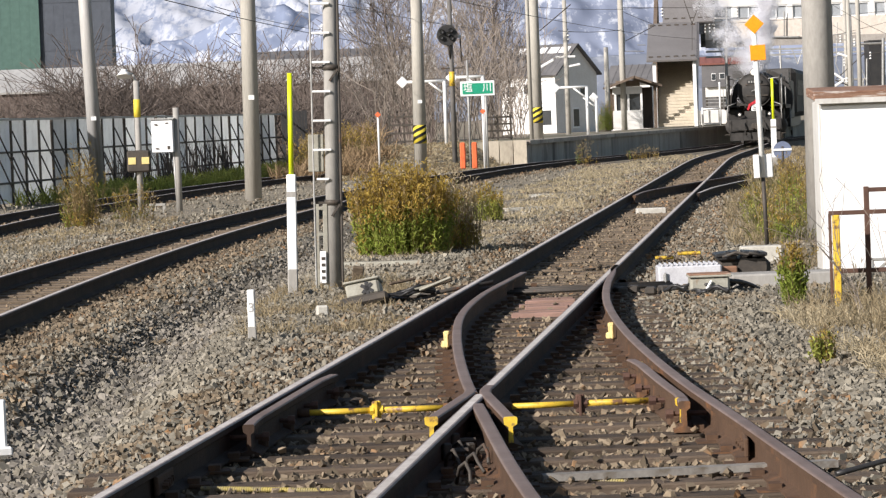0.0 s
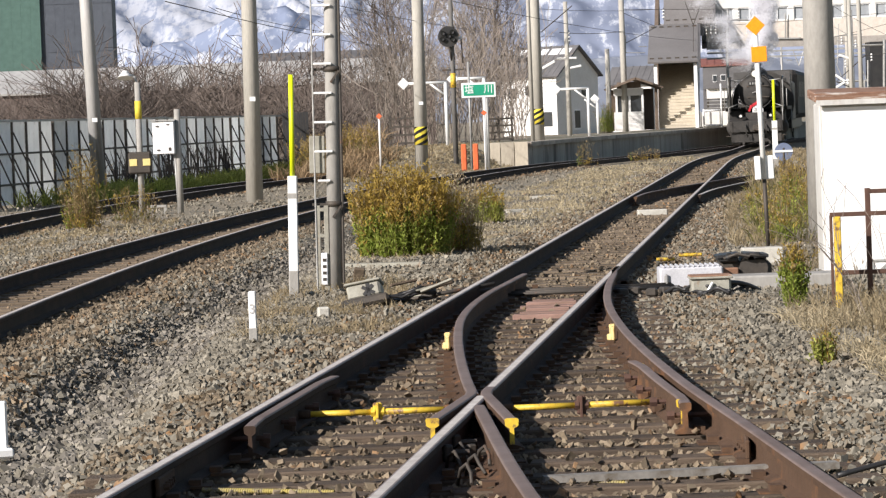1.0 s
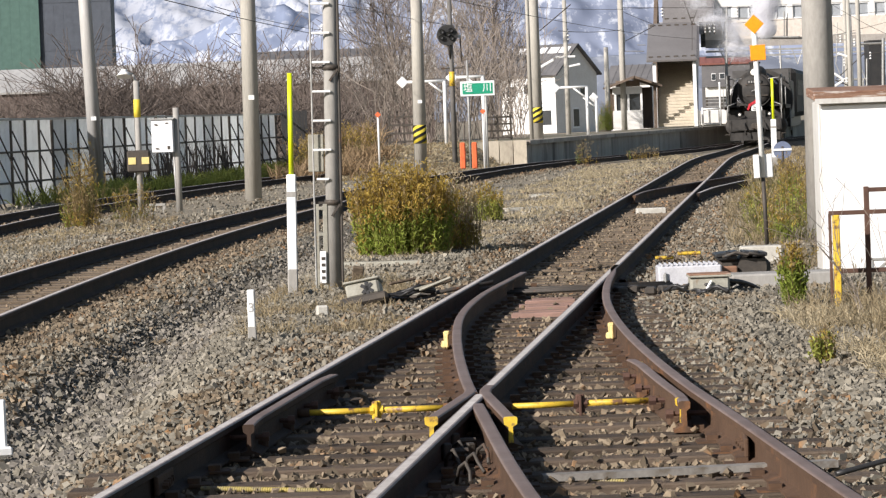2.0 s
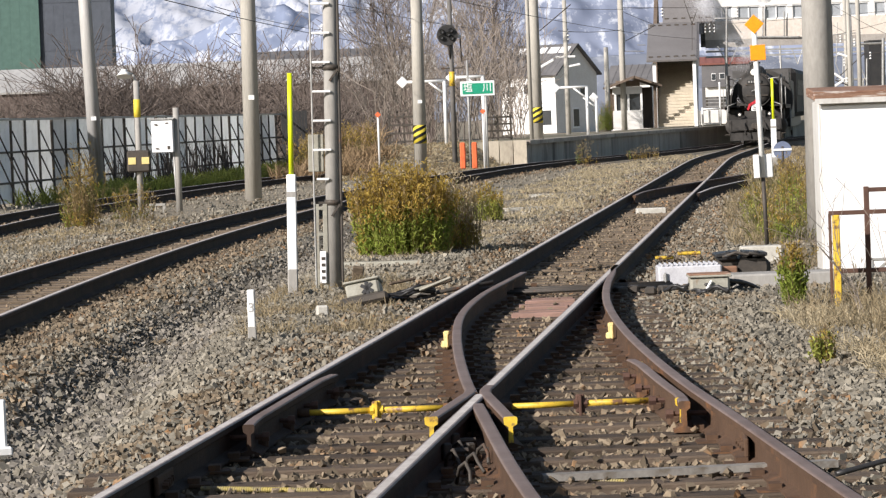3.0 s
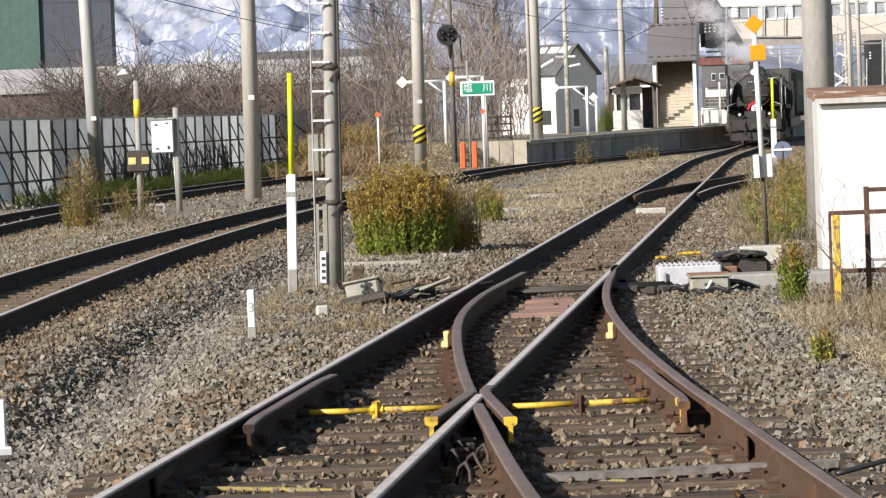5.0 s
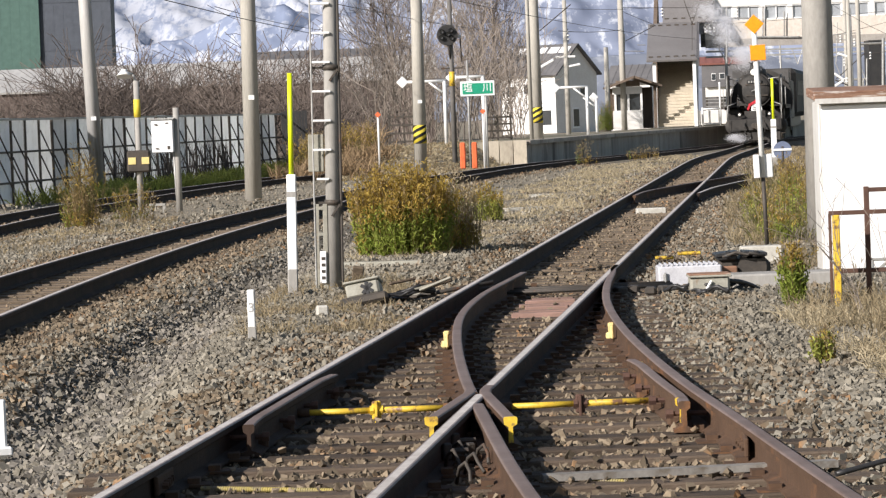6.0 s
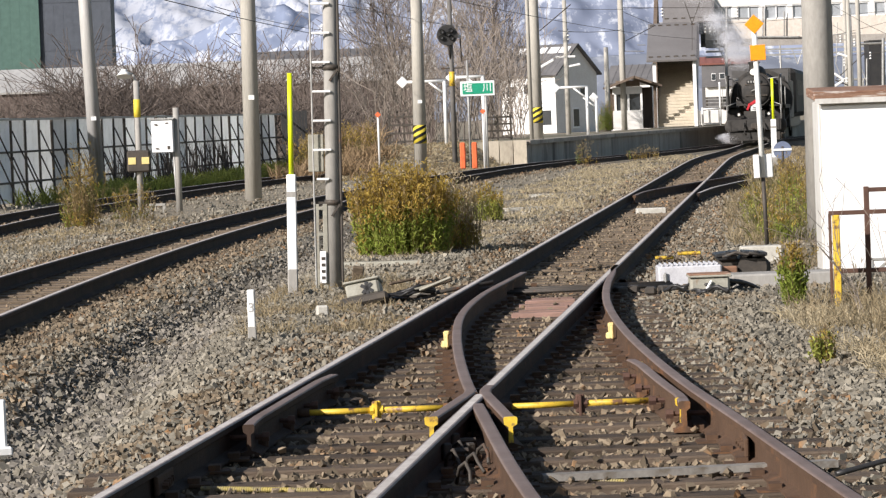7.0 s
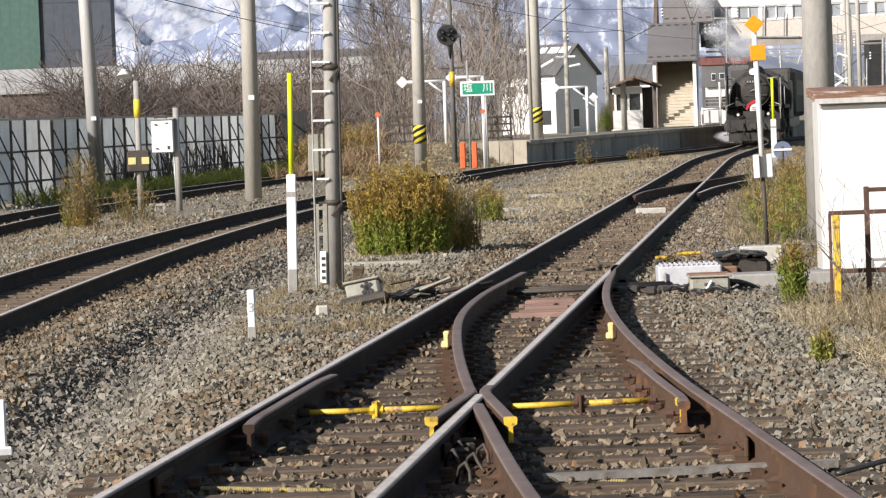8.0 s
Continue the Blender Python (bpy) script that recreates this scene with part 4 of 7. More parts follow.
M["grey_white"] = mat("grey_white_sheet", (0.56, 0.55, 0.52), (0.47, 0.455, 0.42), scale=1.5, rough=0.6, bump=0.1, spot=(0.33, 0.28, 0.22), spot_scale=2.5, spot_at=0.66, stretch=(1, 1, 0.3))
M["weathered_lid"] = mat("weathered_lid", (0.17, 0.085, 0.055), (0.30, 0.19, 0.13), scale=2.0, rough=0.85, bump=0.4, spot=(0.50, 0.45, 0.40), spot_scale=3.0, spot_at=0.60, stretch=(1, 1, 9))


def cabinet():
    y, x0, x1 = 33.5, 3.63, 4.75
    ob = thing("signal_cabinet", "white equipment cabinet with a rusty brown lid", "cabinet", pose((x0 + x1) / 2, y, 0))
    w = x1 - x0
    bm = bmesh.new()
    box(bm, (0, 0.25, 0.80), (w, 0.5, 1.66), bevel=0.012)
    part("body", bm, M["grey_white"], ob)
    bm = bmesh.new()
    box(bm, (0.012, -0.012, 0.79), (w - 0.03, 0.02, 1.60), bevel=0.006)
    part("door", bm, M["white_board"], ob)
    bm = bmesh.new()
    box(bm, (0, 0.25, 1.705), (w + 0.09, 0.70, 0.085), bevel=0.01, m=pose(0, 0, 0, 4, 0, 0))
    part("lid", bm, M["weathered_lid"], ob, "rust-streaked brown lid")
    bm = bmesh.new()
    box(bm, (0, -0.085, 1.635), (w + 0.07, 0.03, 0.05))
    part("trim", bm, M["grey_white"], ob)
    bm = bmesh.new()
    box(bm, (0.0, 0.25, -0.03), (w + 0.06, 0.6, 0.12), bevel=0.01)
    part("plinth", bm, M["concrete"], ob)
    fx, fz = 4.165 - (x0 + x1) / 2, 0.021
    for nm, c, s in (("plate_frame", (fx, -0.03, fz + 0.09), (0.16, 0.014, 0.02)), ("plate_frame", (fx, -0.03, fz - 0.09), (0.16, 0.014, 0.02)),
                     ("plate_frame", (fx - 0.075, -0.03, fz), (0.02, 0.014, 0.2)), ("plate_frame", (fx + 0.075, -0.03, fz), (0.02, 0.014, 0.2))):
        bm = bmesh.new()
        box(bm, c, s)
        part(nm, bm, M["steel"], ob)
    bm = bmesh.new()
    box(bm, (fx, -0.028, fz), (0.14, 0.008, 0.02), m=pose(0, 0, 0, 0, -40, 0))
    part("plate_bar", bm, M["steel"], ob)


cabinet()


def barrier():
    """The steel frame with the yellow post before the cabinet."""
    ob = thing("barrier_frame", "rusty angle-iron barrier with a yellow-painted post", "barrier")
    y = 27.8
    b = lambda p, q, r=0.018: tube(bm, p, q, r, n=4)
    bm = bmesh.new()
    x0 = 3.103
    box(bm, (x0, 27.6, 0.33), (0.055, 0.06, 0.80), bevel=0.006)
    part("yellow_post", bm, M["yellow"], ob, "yellow-painted square post")
    bm = bmesh.new()
    box(bm, (x0 - 0.045, 27.63, 0.35), (0.02, 0.05, 0.78), bevel=0.003)
    part("angle_post", bm, M["brown_steel"], ob)
    for z0, xs, xe, yy in ((0.745, x0 - 0.055, x0 + 0.9, 27.6), (0.271, x0 + 0.03, x0 + 0.9, 27.9), (0.912, 3.373, x0 + 0.9, 27.9)):
        bm = bmesh.new()
        box(bm, ((xs + xe) / 2, yy, z0), (xe - xs, 0.035, 0.035), bevel=0.003)
        part("cross_bar", bm, M["brown_steel"], ob)
    bm = bmesh.new()
    xp = 3.386
    box(bm, (xp, 27.9, 0.912 / 2), (0.04, 0.045, 0.926 + 0.04), bevel=0.003)
    part("upright", bm, M["brown_steel"], ob)


barrier()


def orange_sign():
    x, y = 3.706, 40.017
    ob = thing("orange_sign", "leaning white post carrying an orange diamond and square", "sign", pose(x, y, 0, 0, -1.5, 0))
    bm = bmesh.new()
    tube(bm, (0, 0, -0.05), (0, 0, 0.85), 0.024, n=10)
    part("lower_post", bm, M["dark_steel"], ob, "dark rusty lower post")
    bm = bmesh.new()
    tube(bm, (0, 0, 0.80), (0, 0, 2.62), 0.030, n=12)
    part("post", bm, M["white"], ob)
    bm = bmesh.new()
    box(bm, (0.0, -0.04, 2.550), (0.158, 0.012, 0.158), m=pose(0, 0, 0, 0, 45, 0), bevel=0.003)
    part("diamond", bm, M["orange"], ob, "orange diamond board")
    bm = bmesh.new()
    box(bm, (0.025, -0.04, 2.224), (0.175, 0.012, 0.175), bevel=0.003)
    part("square", bm, M["orange"], ob, "orange square board")
    for dx, w in ((-0.07, 0.07), (0.06, 0.12)):
        bm = bmesh.new()
        box(bm, (dx, -0.05 if dx < 0 else 0.04, 0.930), (w, 0.06, 0.27), bevel=0.008)
        part("box", bm, M["white"], ob)


orange_sign()
ob = thing("round_sign", "grey-blue round board with a white bar on a dark post", "sign", pose(8.615, 88.0, 0))
M["blue_board"] = mat("blue_board", (0.16, 0.19, 0.27), (0.12, 0.15, 0.23), scale=3, rough=0.5, bump=0.05)
bm = bmesh.new()
tube(bm, (0, 0, 0), (0, 0, 0.6), 0.03, n=8)
part("post", bm, M["dark_steel"], ob)
bm = bmesh.new()
tube(bm, (0, 0.02, 0.50), (0, -0.01, 0.50), 0.23, n=28)
part("disc", bm, M["blue_board"], ob)
bm = bmesh.new()
box(bm, (0, -0.025, 0.52), (0.46, 0.02, 0.055))
part("bar", bm, M["white"], ob)


# ---------------------------------------------------------------- line poles
M["stripe_black"] = mat("black_stripe", (0.03, 0.03, 0.03), (0.05, 0.05, 0.05), scale=3, rough=0.6)


M["pole_steel"] = mat("pole_sleeve", (0.50, 0.49, 0.47), (0.36, 0.35, 0.33), scale=1.4, rough=0.6, metal=0.1, bump=0.15, spot=(0.27, 0.25, 0.22), spot_scale=1.2, spot_at=0.60, stretch=(3, 3, 0.2))
M["pole_concrete"] = mat("pole_concrete", (0.43, 0.41, 0.36), (0.345, 0.325, 0.285), scale=1.4, rough=0.9, bump=0.25, spot=(0.25, 0.23, 0.19), spot_scale=1.0, spot_at=0.64, stretch=(2, 2, 0.25))


def line_pole(label, x, y, r=0.16, tall=9.0, z=None, tag=0.0, stripes=0.0, lean=0.0, name="utility_pole", shaft="pole_concrete"):
    z = float(ground(x, y)) if z is None else z
    ob = thing(name, label, "pole", pose(x, y, z, 0, lean, 0), group="concrete poles along the line")
    bm = bmesh.new()
    tube(bm, (0, 0, -0.3), (0, 0, tall), r * 1.06, r * 0.80, n=24)
    part("shaft", bm, M[shaft], ob)
    for zz in (5.6,):
        if r > 0.15 and zz < tall:
            bm = bmesh.new()
            tube(bm, (0, 0, zz), (0, 0, zz + 0.05), r * 1.03, n=24)
            box(bm, (r * 0.9, -r * 0.6, zz + 0.025), (0.10, 0.06, 0.05))
            part("band", bm, M["dark_steel"], ob)
    if tag:
        bm = bmesh.new()
        box(bm, (0.03, -r * 1.0, tag), (0.13, 0.02, 0.10), bevel=0.004)
        part("plate", bm, M["white"], ob)
    if stripes:
        bm = bmesh.new()
        tube(bm, (0, 0, stripes), (0, 0, stripes + 0.55), r * 1.045, r * 1.04, n=24)
        part("sleeve", bm, M["yellow_clean"], ob, "yellow and black warning sleeve")
        for k in range(4):
            bm = bmesh.new()
            zz = stripes - 0.16 + 0.2 * k
            n = 10
            ring = []
            for i in range(n + 1):
                a = math.pi * (1.0 + i / n)
                u = (r * 1.075) * math.cos(a), (r * 1.075) * math.sin(a)
                h = zz + 0.30 * i / n
                low, high = (min(max(v, stripes), stripes + 0.55) for v in (h, h + 0.095))
                ring.append((bm.verts.new((*u, low)), bm.verts.new((*u, max(high, low + 0.001)))))
            for (a, b), (c, d) in zip(ring, ring[1:]):
                bm.faces.new((a, c, d, b))
            bmesh.ops.solidify(bm, geom=bm.faces[:], thickness=0.004)
            part("stripe", bm, M["stripe_black"], ob)
    return ob


M["yellow_clean"] = mat("yellow_sleeve", (0.72, 0.58, 0.06), (0.62, 0.48, 0.06), scale=3, rough=0.6, bump=0.1)
line_pole("tall grey concrete pole standing between two raised tracks", -4.169, 78.0, 0.18, 10, tag=2.25, lean=0.5)
line_pole("slender concrete pole before the fence with a steel sleeve", -8.587, 88.0, 0.17, 10, tag=1.96, lean=-1.8, shaft="pole_steel")
line_pole("concrete pole with a yellow and black sleeve at the bank's foot", -0.573, 105.0, 0.19, 9, tag=2.15, stripes=0.9, lean=0.6)
line_pole("concrete pole with a striped sleeve on the platform", 3.516, 124.0, 0.185, 9, z=0.9, stripes=0.45)
line_pole("stout weathered concrete pole behind the cabinet", 4.577, 42.0, 0.19, 7, shaft="concrete")
line_pole("thin grey pole on the platform", 3.239, 122.0, 0.07, 9, z=0.9, name="steel_pole")
for px, Y, r, tall in ((1006, 150, 0.11, 6.2), (1075, 165, 0.13, 4.4), (1103, 168, 0.15, 9.0), (1510, 140, 0.09, 6.5), (1519, 150, 0.10, 9.0), (1500, 160, 0.09, 7.0)):
    line_pole("slim grey pole beside the platform", 0.0, float(Y), r, tall, z=0.3, name="steel_pole").location.x = {1006: 5.569, 1075: 8.013, 1103: 8.917, 1510: 16.506, 1519: 18.096, 1500: 18.710}[px]


def post_with_box():
    x, y = -6.014, 70.201
    ob = thing("lamp_post", "old post with a lamp, yellow band and dark marker box", "lamp post", pose(x, y, 0.0) @ Matrix.Diagonal((1.16, 1.16, 1.16, 1)))
    bm = bmesh.new()
    tube(bm, (0, 0, -0.1), (0, 0, 2.25), 0.055, 0.05, n=12)
    part("post", bm, M["concrete"], ob)
    bm = bmesh.new()
    tube(bm, (0, 0, 1.62), (0, 0, 1.93), 0.06, 0.058, n=14)
    part("band", bm, M["yellow_clean"], ob, "yellow band")
    bm = bmesh.new()
    tube(bm, (0, 0, 2.2), (-0.05, 0, 2.36), 0.02, n=8)
    tube(bm, (-0.05, 0, 2.36), (-0.2, 0, 2.42), 0.02, n=8)
    part("arm", bm, M["steel"], ob)
    bm = bmesh.new()
    tube(bm, (-0.20, -0.02, 2.33), (-0.20, 0, 2.40), 0.14, 0.08, n=16)
    tube(bm, (-0.20, 0, 2.40), (-0.20, 0, 2.46), 0.08, 0.04, n=12)
    part("shade", bm, M["white"], ob, "white enamel lamp shade")
    bm = bmesh.new()
    box(bm, (0, -0.08, 0.86), (0.40, 0.10, 0.38), bevel=0.03)
    part("marker_box", bm, M["dark_steel"], ob, "dark rounded box with two pale windows")
    for sx in (-0.11, 0.12):
        bm = bmesh.new()
        box(bm, (sx, -0.135, 0.87), (0.13, 0.012, 0.12), bevel=0.003)
        part("window", bm, M["pale_yellow"], ob)
    bm = bmesh.new()
    box(bm, (0.28, 0.0, 0.10), (0.28, 0.08, 0.04))
    box(bm, (0.40, 0, 0.0), (0.05, 0.06, 0.24))
    part("bracket", bm, M["concrete"], ob)


M["pale_yellow"] = mat("pale_lens", (0.72, 0.60, 0.25), (0.62, 0.50, 0.2), scale=8, rough=0.4)
post_with_box()


def post_with_cabinet():
    x, y = -5.221, 69.899
    ob = thing("equipment_box", "white metal box mounted on a grey post", "equipment box", pose(x, y, 0.0) @ Matrix.Diagonal((1.16, 1.16, 1.16, 1)))
    bm = bmesh.new()
    tube(bm, (0, 0, -0.1), (0, 0, 1.76), 0.058, 0.052, n=12)
    part("post", bm, M["concrete"], ob)
    bm = bmesh.new()
    box(bm, (-0.23, -0.08, 1.28), (0.37, 0.16, 0.56), -4, bevel=0.01)
    part("box", bm, M["white_board"], ob)
    bm = bmesh.new()
    box(bm, (-0.23, -0.08, 1.575), (0.42, 0.22, 0.02), -4)
    part("cap", bm, M["steel"], ob)
    for dx, dz in ((-0.34, 1.48), (-0.15, 1.50), (-0.33, 1.07), (-0.13, 1.08)):
        bm = bmesh.new()
        box(bm, (dx, -0.168, dz), (0.05, 0.012, 0.02) if dz > 1.2 or dx < -0.2 else (0.045, 0.015, 0.06))
        part("latch", bm, M["dark_steel"], ob)
    bm = bmesh.new()
    tube(bm, (-0.06, -0.03, 1.0), (-0.03, -0.02, 0.05), 0.022, n=8)
    part("conduit", bm, M["steel"], ob)


post_with_cabinet()


# ---------------------------------------------------------------- corrugated fence
def fence():
    M["sheet"] = mat("weathered_sheet", (0.78, 0.80, 0.80), (0.64, 0.66, 0.66), scale=2.2, rough=0.6, bump=0.1, each=0.2, spot=(0.30, 0.28, 0.26), spot_scale=1.6, spot_at=0.61, stretch=(1, 1, 0.4))
    ob = thing("fence", "weathered pale corrugated sheet fence on dark braced posts", "fence")
    a, b = Vector((-10.75, 77.0, 0.0)), Vector((-5.302, 118.0, 0.0))
    d = b - a
    pitch = 1.35
    n = int(d.length / pitch)
    u = d.normalized()
    ang = math.degrees(math.atan2(u.y, u.x))
    side = Vector((u.y, -u.x, 0))
    bm = bmesh.new()
    prof = [(-0.67 + 0.067 * i, 0.016 * (i % 2)) for i in range(21)]
    lo = [bm.verts.new((p, q, 0)) for p, q in prof]
    hi = [bm.verts.new((p, q, 2.0)) for p, q in prof]
    for i in range(20):
        bm.faces.new((lo[i], lo[i + 1], hi[i + 1], hi[i]))
    bmesh.ops.solidify(bm, geom=bm.faces[:], thickness=0.004)
    sheet = bpy.data.meshes.new("panel")
    bm.to_mesh(sheet)
    bm.free()
    sheet.materials.append(M["sheet"])
    bm = bmesh.new()
    box(bm, (0, 0, 1.0), (0.08, 0.045, 2.06))
    post = bpy.data.meshes.new("post")
    bm.to_mesh(post)
    bm.free()
    post.materials.append(M["dark_steel"])
    rng = random.Random(4)
    for i in range(n):
        p = a + u * (pitch * (i + 0.5))
        o = new("panel", sheet)
        o.parent, o.matrix_basis = ob, Matrix.Translation(p - side * 0.03 + Vector((0, 0, rng.uniform(-0.03, 0.03)))) @ pose(0, 0, 0, rng.uniform(-1, 1), 0, ang)
        o = new("post", post)
        o.parent, o.matrix_basis = ob, Matrix.Translation(p + u * 0.665) @ pose(0, 0, 0, 0, 0, ang)
        for k, (z0, out) in enumerate(((1.72, 0.75), (1.1, 0.48))):
            if k == 0 and i % 3 == 1:
                continue
            bm = bmesh.new()
            q = p + u * 0.665 + side * 0.03
            tube(bm, q + Vector((0, 0, z0)), q + side * out + Vector((0, 0, -0.02)), 0.019, n=4)
            part("brace", bm, M["dark_steel"], ob)
    for z in (0.50, 1.22, 1.99):
        bm = bmesh.new()
        sweep(bm, [a + side * 0.035 + Vector((0, 0, z)), b + side * 0.035 + Vector((0, 0, z))], [(-0.02, -0.025), (0.02, -0.025), (0.02, 0.025), (-0.02, 0.025)])
        part("rail", bm, M["steel" if z > 1.5 else "dark_steel"], ob)
    # Black colour puts the shade of the fence's end return into its boards.
    end = thing("fence_end", "fence's end return, boards coloured black for its shade", "fence")
    for i in range(9):
        bm = bmesh.new()
        box(bm, (b.x + 0.07 + 0.098 * i, b.y + 0.05, 1.05), (0.09, 0.03, 2.05 + 0.02 * (i % 3)), bevel=0.004)
        part("board", bm, M["black"], end)


fence()


# ---------------------------------------------------------------- platform
def platform_edge(y):
    return main_mid(y) - 1.60


def platform():
    M["deck"] = mat("platform_deck", (0.22, 0.20, 0.16), (0.30, 0.27, 0.20), scale=0.8, rough=0.95, bump=0.3, spot=(0.16, 0.14, 0.07), spot_scale=0.5, spot_at=0.55)
    M["old_wall"] = mat("stained_concrete", (0.42, 0.385, 0.33), (0.29, 0.262, 0.22), scale=0.9, rough=0.9, bump=0.3, each=0.15, spot=(0.13, 0.112, 0.094), spot_scale=0.7, spot_at=0.6, stretch=(1, 1, 0.3))
    M["coping"] = mat("coping_concrete", (0.44, 0.40, 0.34), (0.33, 0.30, 0.25), scale=1.2, rough=0.9, bump=0.3, each=0.15, spot=(0.2, 0.17, 0.14), spot_scale=1.5, spot_at=0.62)
    M["end_wall"] = mat("pale_concrete", (0.47, 0.42, 0.33), (0.38, 0.33, 0.26), scale=0.9, rough=0.9, bump=0.3, each=0.12, spot=(0.26, 0.22, 0.17), spot_scale=1.2, spot_at=0.62, stretch=(1, 1, 0.4))
    ob = thing("platform", "old concrete station platform with stained wall slabs", "platform", kind="structure")
    ys = np.arange(118.5, 216, 1.9)
    for y0, y1 in zip(ys, ys[1:]):
        bm = bmesh.new()
        a, b = Vector((platform_edge(y0), y0 + 0.02, -0.4)), Vector((platform_edge(y1), y1 - 0.03, -0.4))
        sweep(bm, [a, b], [(-0.25, 0), (0.0, 0), (0.0, 1.04), (-0.25, 1.04)])
        part("wall_slab", bm, M["old_wall"], ob)
        bm = bmesh.new()
        sweep(bm, [a + Vector((0, 0, 1.045)), b + Vector((0, 0.02, 1.045))], [(-0.45, 0), (0.12, 0), (0.12, 0.14), (-0.45, 0.14)])
        part("coping", bm, M["coping"], ob)
    bm = bmesh.new()
    sweep(bm, [(platform_edge(y), y, 0.0) for y in np.arange(118.5, 216.5, 3)], [(-5.2, -0.2), (-0.46, -0.2), (-0.46, 0.79), (-5.2, 0.74)])
    part("deck", bm, M["deck"], ob)
    x1 = platform_edge(118.5)
    x0 = 1.562
    for i in range(3):
        w = (x1 - x0) / 3
        bm = bmesh.new()
        box(bm, (x0 + w * (i + 0.5), 118.3, 0.34), (w - 0.02, 0.3, 0.92), bevel=0.01)
        part("end_slab", bm, M["end_wall"], ob)


platform()


def station_sign():
    M["green"] = mat("sign_green", (0.015, 0.30, 0.17), (0.012, 0.26, 0.15), scale=2, rough=0.4, bump=0.02)
    M["teal"] = mat("sign_pale_green", (0.05, 0.36, 0.24), (0.04, 0.32, 0.22), scale=2, rough=0.4, bump=0.02)
    Y = 110.4
    c = Vector((1.278, 110.400, 2.535))
    ob = thing("station_sign", "green station name board with white characters and border", "sign", pose(c.x, Y, 0.0))
    bm = bmesh.new()
    box(bm, (0, 0, c.z), (1.08, 0.04, 0.47), bevel=0.01)
    part("board", bm, M["white_board"], ob)
    bm = bmesh.new()
    box(bm, (0, -0.026, c.z), (0.95, 0.012, 0.34))
    part("field", bm, M["green"], ob)
    lettering("塩", 0.30, pose(-0.30, -0.036, c.z + 0.01, 90, 0, 0), M["white_board"], ob, "character", 0.004)
    lettering("川", 0.30, pose(0.30, -0.036, c.z + 0.01, 90, 0, 0), M["white_board"], ob, "character", 0.004)
    for px in (-0.30, 0.25):
        bm = bmesh.new()
        tube(bm, (px, 0.04, 0.0), (px, 0.04, c.z + (0.9 if px < 0 else 0.1)), 0.035, n=8)
        part("post", bm, M["steel"], ob)


station_sign()


def arm_post(label, x, y, z, tall, reach, base="white"):
    """A white post with a braced arm to one side and a fitting at its end."""
    ob = thing("platform_lamp", label, "lamp post", pose(x, y, z), group="white platform posts")
    bm = bmesh.new()
    tube(bm, (0, 0, 0), (0, 0, tall), 0.06, n=10)
    part("post", bm, M["white"], ob)
    bm = bmesh.new()
    tube(bm, (0.05, 0, tall), (reach, 0, tall), 0.05, n=8)
    s = math.copysign(1, reach)
    tube(bm, (0, 0, tall - 0.45), (s * 0.55, 0, tall), 0.035, n=8)
    part("arm", bm, M["white"], ob)
    bm = bmesh.new()
    box(bm, (reach, 0, tall), (0.3, 0.1, 0.3), m=pose(0, 0, 0, 0, 45, 0), bevel=0.02)
    part("fitting", bm, M["white"], ob, "white diamond fitting")
    return ob


arm_post("white steel post with an arm and diamond board", 0.257, 118.0, 0.75, 2.15, -1.066 - 0.339)
arm_post("white steel post with a braced arm by the name board", 1.497, 114.0, 0.0, 2.95, -1.0)
arm_post("white steel lamp post with a braced arm on the platform", 5.764, 135.0, 0.80, 1.85, 4.610 - 5.828)
arm_post("short white post on the platform", 6.791, 150.0, 0.80, 1.5, -0.1)

# colour light signal
M["dark_concrete"] = mat("dark_grey_mast", (0.17, 0.16, 0.15), (0.12, 0.115, 0.105), scale=3, rough=0.8, bump=0.2)
x = 0.492
ob = thing("railway_signal", "dark round colour-light signal on a grey mast", "railway signal", pose(x, 111.0, 0.0))
bm = bmesh.new()
tube(bm, (0, 0, -0.1), (0, 0, 6.4), 0.085, 0.065, n=14)
part("mast", bm, M["dark_concrete"], ob)
hz = 4.259
bm = bmesh.new()
tube(bm, (-0.10, -0.22, hz), (-0.10, -0.15, hz), 0.33, n=32)
part("back_board", bm, M["black"], ob, "round black backing board")
M["signal_glass"] = mat("dark_lens", (0.10, 0.10, 0.11), (0.14, 0.14, 0.15), scale=3, rough=0.15, bump=0)
for dx, dz in ((-0.17, 0.11), (0.12, 0.14), (-0.19, -0.07), (0.02, 0.02), (0.14, -0.10)):
    bm = bmesh.new()
    tube(bm, (-0.10 + dx, -0.33, hz + dz), (-0.10 + dx, -0.21, hz + dz), 0.072, n=14, caps=False)
    hood = part("lens_hood", bm, M["dark_steel"], ob)
    bm = bmesh.new()
    tube(bm, (-0.10 + dx, -0.26, hz + dz), (-0.10 + dx, -0.225, hz + dz), 0.055, n=14)
    part("lens", bm, M["signal_glass"], hood)
bm = bmesh.new()
tube(bm, (-0.10, -0.18, hz - 0.3), (-0.02, -0.05, hz - 0.75), 0.03, n=8)
tube(bm, (0.30, 0, hz - 0.1), (0.33, 0, hz - 0.85), 0.022, n=8)
box(bm, (0.0, 0, hz - 1.05), (0.68, 0.1, 0.05))
part("bracket", bm, M["dark_steel"], ob)
bm = bmesh.new()
box(bm, (0.24, 0.05, hz - 0.05), (0.2, 0.06, 0.1), bevel=0.02)
part("lamp", bm, M["white"], ob)
bm = bmesh.new()
